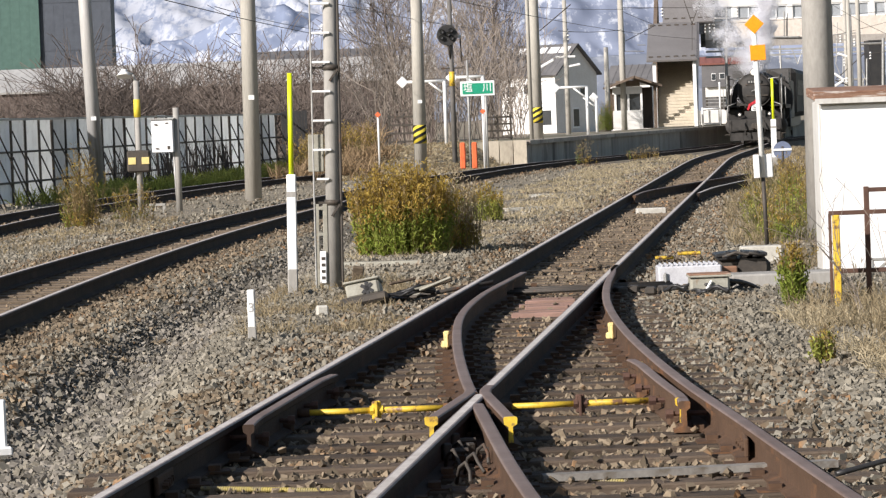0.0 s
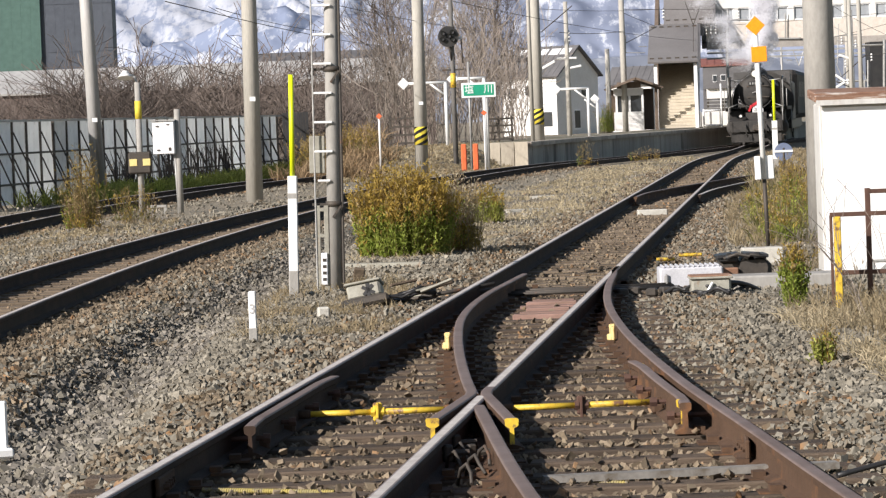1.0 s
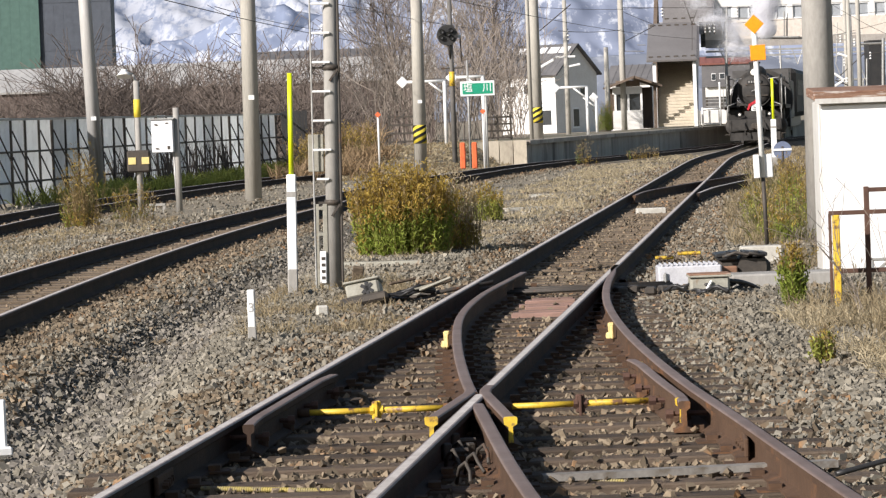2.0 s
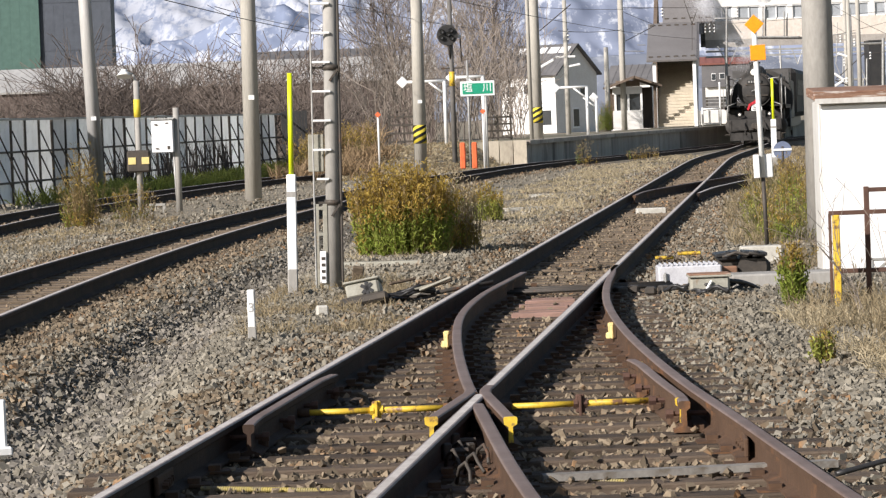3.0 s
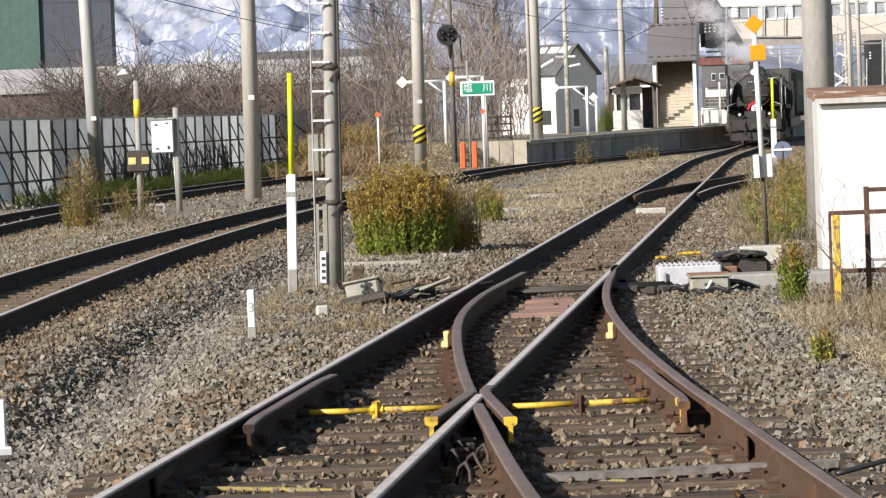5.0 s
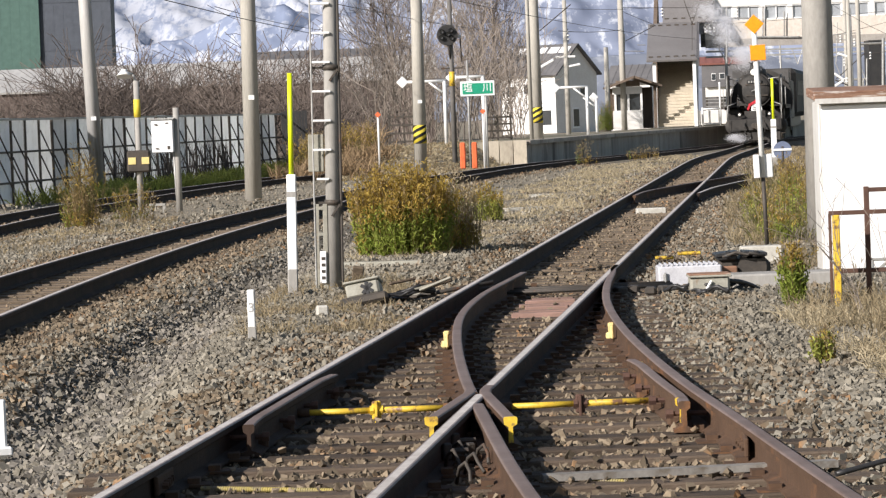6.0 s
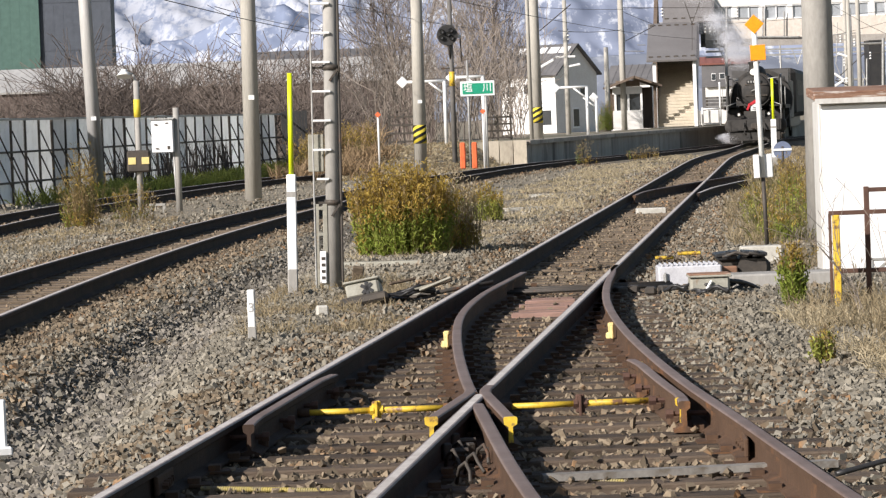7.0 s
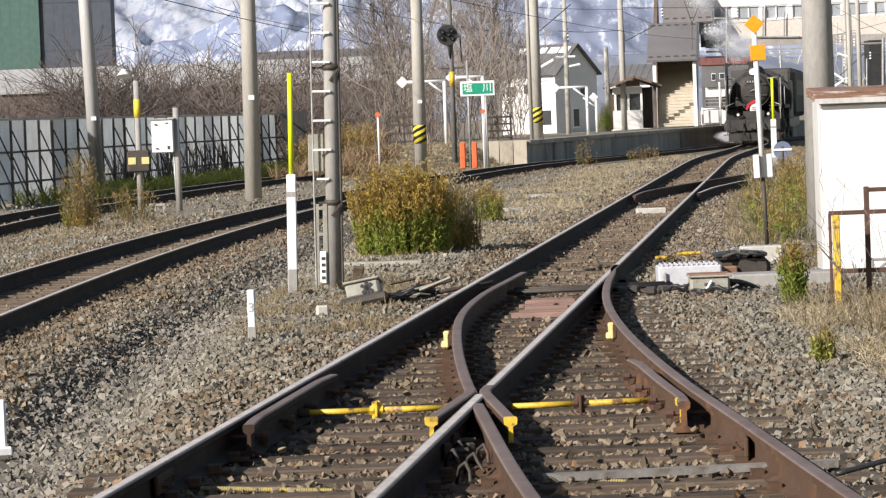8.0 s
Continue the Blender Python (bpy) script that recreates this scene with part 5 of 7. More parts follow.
tube(bm, (0, 0, 3.1), (0, 0, 2.65), 0.09, n=12)
part("sleeve", bm, M["yellow"], ob, "chipped yellow sleeve")

M["red_orange"] = mat("orange_plastic", (0.75, 0.16, 0.05), (0.62, 0.13, 0.05), scale=3, rough=0.5, bump=0.05)
for px in (820, 840):
    ob = thing("safety_post", "orange-red plastic safety post by the platform's end", "safety post", group="orange safety posts")
    ob.matrix_basis = pose(0.723 if px == 820 else 1.088, 108.0, 0.04)
    bm = bmesh.new()
    box(bm, (0, 0, 0.42), (0.17, 0.12, 0.82), bevel=0.03)
    part("post", bm, M["red_orange"], ob)
for px, p in ((668, (-1.780, 104.000, 0.366)), (853, (1.410, 110.000, 0.062))):
    top = 1.55 if px == 668 else 1.85
    ob = thing("reflector_stake", "thin white stake with an orange reflector", "stake", pose(p[0], p[1], p[2] - 0.1), group="reflector stakes")
    bm = bmesh.new()
    tube(bm, (0, 0, 0), (0, 0, top), 0.03, n=8)
    part("stake", bm, M["white"], ob)
    bm = bmesh.new()
    box(bm, (0, -0.03, top), (0.13, 0.03, 0.13), m=pose(0, 0, 0, 0, 45, 0))
    part("reflector", bm, M["red_orange"], ob)


# small timber fence before the trees
def timber_fence(label, x0, x1, y, z, tall, n):
    ob = thing("timber_fence", label, "fence", group="dark rail fences")
    for i in range(n):
        bm = bmesh.new()
        box(bm, (x0 + (x1 - x0) * i / (n - 1), y, z + tall / 2), (0.07, 0.07, tall), bevel=0.008)
        part("post", bm, M["dark_steel"], ob)
    for k in range(4):
        bm = bmesh.new()
        box(bm, ((x0 + x1) / 2, y - 0.05, z + tall * (0.16 + 0.25 * k)), (x1 - x0 + 0.1, 0.03, 0.07))
        part("rail", bm, M["dark_steel"], ob)


timber_fence("dark rail fence before the bare trees", -1.703, -0.681, 122.0, 0.7, 1.15, 3)
timber_fence("dark rail fence beside the house", 1.685, 2.654, 128.0, 0.7, 1.0, 3)


# ---------------------------------------------------------------- station building, stair, bridge
rng = random.Random(31)


def gable_house(name, label, m, length, depth, eave, rise, wall, roof, windows=(), over=0.4, snow=False):
    """A house: walls, two roof planes with thickness, gables, windows set into the walls. Front faces -y."""
    ob = thing(name, label, "house", m)
    bm = bmesh.new()
    L, Dp = length / 2, depth / 2
    vs = [bm.verts.new(p) for p in ((-L, -Dp, -0.3), (L, -Dp, -0.3), (L, Dp, -0.3), (-L, Dp, -0.3), (-L, -Dp, eave), (L, -Dp, eave), (L, Dp, eave), (-L, Dp, eave), (-L, 0, eave + rise), (L, 0, eave + rise))]
    for f in ((0, 1, 5, 4), (2, 3, 7, 6), (1, 2, 6, 9, 5), (3, 0, 4, 8, 7), (0, 3, 2, 1)):
        bm.faces.new([vs[i] for i in f])
    bmesh.ops.recalc_face_normals(bm, faces=bm.faces[:])
    part("wall", bm, wall, ob)
    pitch = math.atan2(rise, Dp)
    ln = math.hypot(rise, Dp) + over
    for s in (-1, 1):
        bm = bmesh.new()
        mid = Vector((0, s * (Dp + over * math.cos(pitch)) / 2, eave + rise - (rise + over * math.sin(pitch)) / 2 + 0.1))
        box(bm, mid, (length + 2 * over, ln, 0.14), m=pose(0, 0, 0, -s * math.degrees(pitch), 0, 0))
        slab = part("roof", bm, roof, ob)
        n = 0 if length > 20 else int(length / 0.6)
        for i in range(n):
            bm = bmesh.new()
            box(bm, mid + Vector((-L + (i + 0.5) * length / n, 0, 0.08)), (0.06, ln, 0.06), m=pose(0, 0, 0, -s * math.degrees(pitch), 0, 0))
            part("seam", bm, roof, slab)
        if snow and s < 0:
            for i in range(5):
                bm = bmesh.new()
                u = rng.uniform(0.16, 0.22)
                box(bm, mid + Vector((-L + (i + 0.5) * length / 5, (0.5 - u) * ln * math.cos(pitch) * 0.9, 0.10 + (0.5 - u) * ln * math.sin(pitch) * 0.9)), (length / 5 * rng.uniform(0.6, 0.95), ln * u * 1.1, 0.08), m=pose(0, 0, 0, math.degrees(pitch), 0, 0), bevel=0.03)
                part("snow_patch", bm, M["white_board"], slab)
    for side, u, z, w, h in windows:
        bm = bmesh.new()
        fr = bmesh.new()
        if side == "front":
            c, s = (u, -Dp - 0.02, z), (w, 0.06, h)
            box(bm, (u, -Dp - 0.035, z), (w * 0.86, 0.06, h * 0.84))
        else:
            c, s = (L + 0.02, u, z), (0.06, w, h)
            box(bm, (L + 0.035, u, z), (0.06, w * 0.86, h * 0.84))
        box(fr, c, s)
        win = part("window", fr, M["white_board"], ob)
        part("pane", bm, M["glass"], win)
    return ob


M["glass"] = mat("dark_glass", (0.03, 0.035, 0.04), (0.05, 0.055, 0.06), scale=0.5, rough=0.12, bump=0.0)
M["grey_roof"] = mat("grey_roof", (0.20, 0.19, 0.185), (0.16, 0.15, 0.145), scale=0.5, rough=0.6, bump=0.1, fine=30)
M["slate"] = mat("slate_roof", (0.10, 0.098, 0.10), (0.15, 0.145, 0.145), scale=0.8, rough=0.7, bump=0.2, fine=20)
M["red_tile"] = mat("red_tile", (0.25, 0.105, 0.085), (0.20, 0.085, 0.07), scale=1.2, rough=0.7, bump=0.3)
M["plaster"] = mat("white_plaster", (0.74, 0.73, 0.70), (0.66, 0.64, 0.60), scale=0.5, rough=0.8, bump=0.1, spot=(0.5, 0.47, 0.42), spot_scale=0.6, spot_at=0.68)
M["grey_siding"] = mat("grey_siding", (0.34, 0.34, 0.36), (0.28, 0.28, 0.30), scale=0.5, rough=0.8, bump=0.1)
M["tread"] = mat("stair_tread", (0.56, 0.50, 0.40), (0.46, 0.41, 0.32), scale=1.5, rough=0.85, bump=0.2)
M["brown_wood"] = mat("brown_boards", (0.14, 0.105, 0.08), (0.19, 0.145, 0.11), scale=1.0, rough=0.8, bump=0.3, stretch=(5, 5, 1))

gable_house("house", "two-storey white house with a dark snow-dusted roof", pose(10.837 - 0.4, 326.0, 0, 0, 0, -38), 6.2, 6.6, 5.4, 2.6, M["plaster"], M["slate"],
            [("front", -1.9, 3.9, 1.3, 1.1), ("front", 0.2, 4.1, 1.5, 1.0), ("front", 1.9, 1.4, 1.6, 1.6), ("side", -0.2, 1.3, 1.0, 1.9), ("side", 0.9, 3.8, 0.8, 1.0)], snow=True)
gable_house("house", "low white house with dark roof behind the platform", pose(17.069, 300.0, 0, 0, 0, -20), 3.6, 4, 4.2, 1.3, M["plaster"], M["slate"], [("front", 1.0, 1.5, 1.5, 1.2)])
gable_house("house", "dark grey walled house with a red tiled roof behind the station", pose(24.3, 292.0, 0, 0, 0, -4), 4.4, 5, 5.25, 0.55, M["slate"], M["red_tile"],
            [("front", -1.25, 4.25, 0.35, 0.6), ("front", -0.55, 4.3, 0.45, 0.5), ("front", 0.6, 4.2, 0.5, 0.6)], over=0.15)


def goods_shed():
    """The low shed beyond the platform: white upper wall over an open dark front with rails."""
    ob = thing("goods_shed", "low white shed with a dark open front", "shed")
    Y, xa, xb = 232.0, 17.76, 19.9
    mid, w = (xa + xb) / 2, xb - xa
    for nm, za, zb, yy, dep, mt in (("upper_wall", 2.40, 3.05, Y, 0.15, "plaster"), ("lower_wall", -0.2, 1.55, Y, 0.15, "plaster"), ("back_wall", -0.2, 3.0, Y + 3, 0.15, "slate"), ("roof", 3.05, 3.2, Y + 1.4, 3.4, "slate")):
        bm = bmesh.new()
        box(bm, (mid, yy, (za + zb) / 2), (w, dep, zb - za), bevel=0.01)
        part(nm, bm, M[mt], ob)
    for z in (1.78, 2.02, 2.25):
        bm = bmesh.new()
        tube(bm, (xa, Y - 0.05, z), (xb, Y - 0.05, z), 0.035, n=6)
        part("rail", bm, M["steel"], ob)
    for x in (xa + 0.07, mid, xb - 0.07):
        bm = bmesh.new()
        box(bm, (x, Y + 0.02, 1.95), (0.12, 0.12, 0.95))
        part("post", bm, M["dark_steel"], ob)


goods_shed()


def panel_fence():
    ob = thing("panel_fence", "white panel fence beyond the platform", "fence")
    for i in range(3):
        bm = bmesh.new()
        box(bm, (15.17 + 0.56 * i, 200.0, 1.10), (0.52, 0.05, 0.86), bevel=0.01)
        part("panel", bm, M["plaster"], ob)
    for i in range(4):
        bm = bmesh.new()
        box(bm, (14.89 + 0.56 * i, 199.95, 0.98), (0.06, 0.06, 1.24))
        part("post", bm, M["steel"], ob)


panel_fence()
gable_house("house", "low dark-roofed house among the trees", pose(-9.8, 300.0, 0, 0, 0, 1.5), 10.6, 6, 6.75, 1.05, M["plaster"], M["slate"], [])


def stair():
    Y = 178.0
    x0, x1 = 11.18, 13.0
    ob = thing("station_stair", "covered concrete stair rising to the footbridge", "stairway", pose(x0, Y, 0, 0, 0, -5) @ Matrix.Translation((-x0, -Y, 0)))
    rise, run = 0.168, 0.295
    for i in range(30):
        bm = bmesh.new()
        box(bm, ((x0 + x1) / 2, Y + run * (i + 0.5), 0.80 + rise * (i + 0.5)), (x1 - x0, run, rise), bevel=0.006)
        box(bm, ((x0 + x1) / 2, Y + run * i - 0.012, 0.80 + rise * (i + 1) - 0.025), (x1 - x0, 0.03, 0.05))
        part("step", bm, M["tread"], ob)
    for x, w in ((x0 - 0.12, 0.2), (x1 + 0.10, 0.16)):
        bm = bmesh.new()
        y0 = Y + (2.0 if x < x1 else -0.1)
        sweep(bm, [(x, y0, 0.8 + 0.40 * (y0 - Y)), (x, Y + 10, 4.8)], [(-w / 2, -0.8), (w / 2, -0.8), (w / 2, 3.2), (-w / 2, 3.2)])
        part("side_wall", bm, M["plaster"] if x > x1 else M["brown_wood"], ob)
        if x < x1:
            bm = bmesh.new()
            sweep(bm, [(x, Y, 0.8), (x, y0, 0.8 + 0.57 * (y0 - Y))], [(-w / 2, -0.6), (w / 2, -0.6), (w / 2, 0.75), (-w / 2, 0.75)])
            part("parapet", bm, M["brown_wood"], ob)
    for x in (x0 - 0.1, x1 + 0.1):
        bm = bmesh.new()
        box(bm, (x, Y - 0.25, 2.4), (0.18, 0.18, 3.3), bevel=0.01)
        part("post", bm, M["white"], ob)
    # two roof runs, the upper one set back and higher
    for a, b, xa, xb, nm in (((Y - 0.6, 4.14), (Y + 5.2, 6.12), 10.70, 13.25, "lower_roof"), ((Y + 5.5, 6.15), (Y + 8.6, 9.0), 11.45, 14.05, "upper_roof")):
        bm = bmesh.new()
        mid = ((xa + xb) / 2, (a[0] + b[0]) / 2, (a[1] + b[1]) / 2)
        pitch = math.degrees(math.atan2(b[1] - a[1], b[0] - a[0]))
        ln = math.hypot(b[1] - a[1], b[0] - a[0])
        box(bm, mid, (xb - xa, ln, 0.12), m=pose(0, 0, 0, pitch, 0, 0), bevel=0.01)
        part(nm, bm, M["grey_roof"], ob, "sloping grey sheet roof")
        bm = bmesh.new()
        box(bm, (xb + 0.06, mid[1], mid[2] - 0.16), (0.10, ln, 0.4), m=pose(0, 0, 0, pitch, 0, 0))
        part("fascia", bm, M["slate"], ob)
        for k in (0.06, 0.92):
            for j in range(6):
                bm = bmesh.new()
                box(bm, (xa + (xb - xa) * (j + 0.5) / 6, a[0] + (b[0] - a[0]) * k, a[1] + (b[1] - a[1]) * k + 0.09), (0.22, 0.05, 0.08))
                part("snow_guard", bm, M["dark_steel"], ob)
    bm = bmesh.new()
    box(bm, ((x0 + x1) / 2 + 0.3, Y + 6.0, 5.9), (x1 - x0 + 0.5, 0.15, 0.7))
    part("front_wall", bm, M["grey_siding"], ob)


stair()


def shelter():
    Y = 168.0
    xa, xb = 8.397, 10.481
    ob = thing("waiting_shelter", "small white platform shelter with a brown gabled roof", "shelter")
    w = xb - xa
    for nm, c, s, m in (("wall", (xa + w * 0.34, Y, 1.25), (w * 0.68, 0.15, 0.9), "plaster"), ("upper_wall", (xa + w * 0.34, Y, 2.65), (w * 0.68, 0.15, 0.35), "plaster"),
                        ("side_wall", (xa + w * 0.66, Y + 1.5, 1.8), (0.12, 3, 2.0), "brown_wood"), ("back_wall", (xa + w * 0.5, Y + 3, 1.8), (w, 0.12, 2.0), "brown_wood"), ("column", (xa + w * 0.98, Y, 1.8), (0.14, 0.14, 2.0), "brown_wood")):
        bm = bmesh.new()
        box(bm, c, s, bevel=0.005)
        part(nm, bm, M[m], ob)
    for u in (0.06, 0.36, 0.66):
        bm = bmesh.new()
        box(bm, (xa + w * u, Y, 2.1), (0.10, 0.13, 0.85))
        part("jamb", bm, M["white"], ob)
    for u in (0.21, 0.51):
        bm = bmesh.new()
        box(bm, (xa + w * u, Y + 0.03, 2.1), (w * 0.28, 0.03, 0.8))
        part("pane", bm, M["glass"], ob)
    for s in (-1, 1):
        bm = bmesh.new()
        box(bm, (xa + w * 0.5 + s * w * 0.31, Y + 1.3, 3.05), (w * 0.68, 4.2, 0.10), m=pose(0, 0, 0, 0, s * 20, 0))
        part("roof", bm, M["brown_wood"], ob, "brown sheet roof")
    bm = bmesh.new()
    box(bm, (xa + w * 0.36, Y + 0.02, 2.98), (w * 0.55, 0.1, 0.3))
    part("gable", bm, M["brown_wood"], ob)


shelter()


def footbridge():
    Y = 184.8
    xa, xb = 14.226, 14.226 + 16
    ob = thing("footbridge", "white enclosed station footbridge with a row of windows", "bridge")
    mid, w = (xa + xb) / 2, xb - xa
    z1, z2, z3 = 6.216, 6.958, 5.236
    for nm, za, zb, yy, m in (("lower_wall", z3, z1, Y, "cream"), ("upper_wall", z2, z2 + 0.9, Y, "plaster"), ("girder", z3 - 0.42, z3, Y - 0.1, "tan_beam"), ("roof", z2 + 0.9, z2 + 1.1, Y - 0.3, "grey_roof"),
                              ("back_wall", z3, z2 + 0.9, Y + 3.2, "plaster"), ("floor", z3 - 0.3, z3, Y + 1.6, "grey_siding")):
        bm = bmesh.new()
        box(bm, (mid, yy if nm not in ("roof", "floor") else Y + 1.6, (za + zb) / 2), (w, 0.2 if nm not in ("roof", "floor") else 3.4, zb - za))
        part(nm, bm, M[m], ob)
    n = 11
    for i in range(n):
        cx = xa + 0.9 + i * 1.44
        bm = bmesh.new()
        box(bm, (cx - 0.72, Y, (z1 + z2) / 2), (0.30, 0.2, z2 - z1))
        part("pier", bm, M["plaster"], ob)
        fr = bmesh.new()
        for dx in (-0.55, 0.0, 0.55):
            box(fr, (cx + dx, Y - 0.02, (z1 + z2) / 2), (0.05, 0.08, z2 - z1))
        for zz in (z1 + 0.03, z2 - 0.03):
            box(fr, (cx, Y - 0.02, zz), (1.14, 0.08, 0.06))
        win = part("window", fr, M["white_board"], ob)
        for dx in (-0.275, 0.275):
            bm = bmesh.new()
            box(bm, (cx + dx, Y + 0.02, (z1 + z2) / 2), (0.50, 0.02, z2 - z1 - 0.1))
            part("pane", bm, M["pane_sheen"], win)
    for zz in (z3 - 0.62, z3 - 0.9):
        bm = bmesh.new()
        box(bm, (mid, Y - 0.2, zz), (w, 0.12, 0.09))
        part("pipe", bm, M["steel"], ob)
    for cx in (xb - 5.5, xa + 1.2):
        bm = bmesh.new()
        box(bm, (cx, Y + 1.6, z3 / 2), (0.15, 0.15, z3), bevel=0.01)
        part("pier_post", bm, M["white"], ob)
    # dark stair flight at the far side
    bm = bmesh.new()
    box(bm, (21.258, 170.0, (4.626 - 0.3) / 2), (0.75, 2.0, 4.626 + 0.3))
    o2 = thing("stair_tower", "dark open stair tower beyond the cabinet", "stair tower")
    part("tower", bm, M["black"], o2)


M["tan_beam"] = mat("weathered_girder", (0.40, 0.37, 0.33), (0.30, 0.275, 0.25), scale=1.0, rough=0.8, bump=0.2)
M["cream"] = mat("cream_panel", (0.66, 0.60, 0.53), (0.58, 0.52, 0.45), scale=0.5, rough=0.8, bump=0.1, spot=(0.5, 0.43, 0.36), spot_scale=0.6, spot_at=0.66)
# Pale pane colour stands in for the windows' reflection.
M["pane_sheen"] = mat("pane", (0.30, 0.32, 0.34), (0.40, 0.42, 0.44), scale=0.4, rough=0.15, bump=0.0)
footbridge()

# white tubular gate frame by the stair
ob = thing("gate_frame", "white tubular frame on the platform", "frame")
xa, xb = 12.834, 13.70
for a, b in (((xa, 0.8), (xa, 1.7)), ((xb, 0.8), (xb, 2.9)), ((xa, 0.9), (xb, 0.9)), ((xa, 1.62), (xb, 1.62))):
    bm = bmesh.new()
    tube(bm, (a[0], 170.0, a[1]), (b[0], 170.0, b[1]), 0.045, n=8)
    part("bar", bm, M["white"], ob)


# ---------------------------------------------------------------- far sheds and mountains
def warehouse():
    M["pale_roof"] = mat("pale_sheet_roof", (0.44, 0.43, 0.41), (0.34, 0.33, 0.31), scale=0.25, rough=0.7, bump=0.2, spot=(0.24, 0.20, 0.17), spot_scale=0.3, spot_at=0.6, stretch=(1, 0.3, 1))
    M["brown_wall"] = mat("brown_sheet_wall", (0.115, 0.085, 0.072), (0.085, 0.066, 0.058), scale=0.3, rough=0.8, bump=0.2)
    gable_house("warehouse", "long shed with a pale sheet roof and brown walls", pose((-32.967 - 8 + -4.305) / 2, 268.0, 0, 0, 0, 0.5), -4.305 - -32.967 + 16, 13.0, 4.75, 1.75, M["brown_wall"], M["pale_roof"], [], 0.3)


warehouse()


def tower_block():
    M["green_sheet"] = mat("green_cladding", (0.075, 0.135, 0.115), (0.066, 0.12, 0.102), scale=0.15, rough=0.6, bump=0.1)
    M["blue_sheet"] = mat("blue_grey_cladding", (0.078, 0.088, 0.106), (0.068, 0.077, 0.094), scale=0.15, rough=0.6, bump=0.1)
    ob = thing("industrial_building", "tall green and blue-grey clad industrial building", "building")
    Y = 330.0
    xa, xm, xb = -52.0, -37.13, -30.4
    for nm, p, q, yy, mt in (("green_wall", xa, xm, Y, "green_sheet"), ("blue_wall", xm, xb, Y + 0.35, "blue_sheet")):
        bm = bmesh.new()
        box(bm, ((p + q) / 2, yy + 2, 13), (q - p, 4, 26))
        part(nm, bm, M[mt], ob)
        for i in range(int((q - p) / 0.9)):
            bm = bmesh.new()
            box(bm, (p + 0.45 + 0.9 * i, yy - 0.004, 13), (0.03, 0.012, 26))
            part("rib", bm, M[mt], ob)
    for z in (9.5, 14.0):
        bm = bmesh.new()
        box(bm, ((xm + xb) / 2, Y + 0.32, z), (xb - xm, 0.03, 0.08))
        part("joint", bm, M["blue_sheet"], ob)


tower_block()


def hazy_snow_slope(name, bare, snow, lean, streak=0.04, width=0.06):
    """A far wooded slope: bare forest broken by streaks of snow, both colours carrying distance haze; lean moves the
    balance towards snow.
    """
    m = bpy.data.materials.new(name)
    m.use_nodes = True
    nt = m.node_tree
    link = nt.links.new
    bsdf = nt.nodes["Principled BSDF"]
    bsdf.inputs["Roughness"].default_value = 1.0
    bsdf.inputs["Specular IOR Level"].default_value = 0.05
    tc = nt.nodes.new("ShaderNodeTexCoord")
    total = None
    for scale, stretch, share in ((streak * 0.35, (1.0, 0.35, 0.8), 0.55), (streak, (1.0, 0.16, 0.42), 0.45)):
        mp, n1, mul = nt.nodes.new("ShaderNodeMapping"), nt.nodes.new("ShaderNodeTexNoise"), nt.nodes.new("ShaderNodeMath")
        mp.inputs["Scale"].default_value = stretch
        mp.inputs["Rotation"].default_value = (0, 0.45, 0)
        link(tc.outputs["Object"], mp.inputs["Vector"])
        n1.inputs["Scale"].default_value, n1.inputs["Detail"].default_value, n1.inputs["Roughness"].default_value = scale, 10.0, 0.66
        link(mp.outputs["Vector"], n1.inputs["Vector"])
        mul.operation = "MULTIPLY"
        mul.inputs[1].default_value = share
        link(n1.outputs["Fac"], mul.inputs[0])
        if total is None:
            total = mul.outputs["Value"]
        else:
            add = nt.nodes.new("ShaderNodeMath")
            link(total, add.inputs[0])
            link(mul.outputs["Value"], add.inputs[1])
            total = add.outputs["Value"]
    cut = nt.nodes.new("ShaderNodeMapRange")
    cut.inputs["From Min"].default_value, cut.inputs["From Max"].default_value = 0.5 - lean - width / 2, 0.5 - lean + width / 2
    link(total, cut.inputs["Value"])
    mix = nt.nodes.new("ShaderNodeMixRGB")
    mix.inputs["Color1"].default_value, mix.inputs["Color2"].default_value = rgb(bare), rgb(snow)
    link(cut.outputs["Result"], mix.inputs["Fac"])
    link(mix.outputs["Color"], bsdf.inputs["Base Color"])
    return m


def mountain_ridge(label, crest, y, depth, relief, spur, material, seed):
    """A range with spurs running down to the plain from a crest given as (x, z)."""
    cx, cz = [c[0] for c in crest], [c[1] for c in crest]
    xs = np.linspace(cx[0] - 400, cx[-1] + 400, 260)
    bm = bmesh.new()
    grid = []
    for t in [*np.linspace(0, 1, 56), 1.06, 1.25]:
        row = []
        for x in xs:
            top = float(np.interp(x, cx, cz))
            yy = y - depth * (1 - t)
            wx = x + 0.22 * (yy - y) + spur * 0.6 * noise.noise((x / spur / 2, yy / spur / 2, seed))
            gully = noise.ridged_multi_fractal((wx / spur + seed, yy / spur / 5, seed * 1.7), 0.9, 2.1, 6, 1.0, 2.0) - 1.1
            u = min(t, 1.0)
            z = top * u ** 1.1 + gully * relief * u * (1.0 - 0.86 * u) - max(t - 1, 0) * 3.0 * top
            row.append(bm.verts.new((x, yy, z - 4)))
        grid.append(row)
    for a, b in zip(grid, grid[1:]):
        for i in range(len(a) - 1):
            bm.faces.new((a[i], a[i + 1], b[i + 1], b[i])).smooth = True
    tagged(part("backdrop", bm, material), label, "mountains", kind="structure")


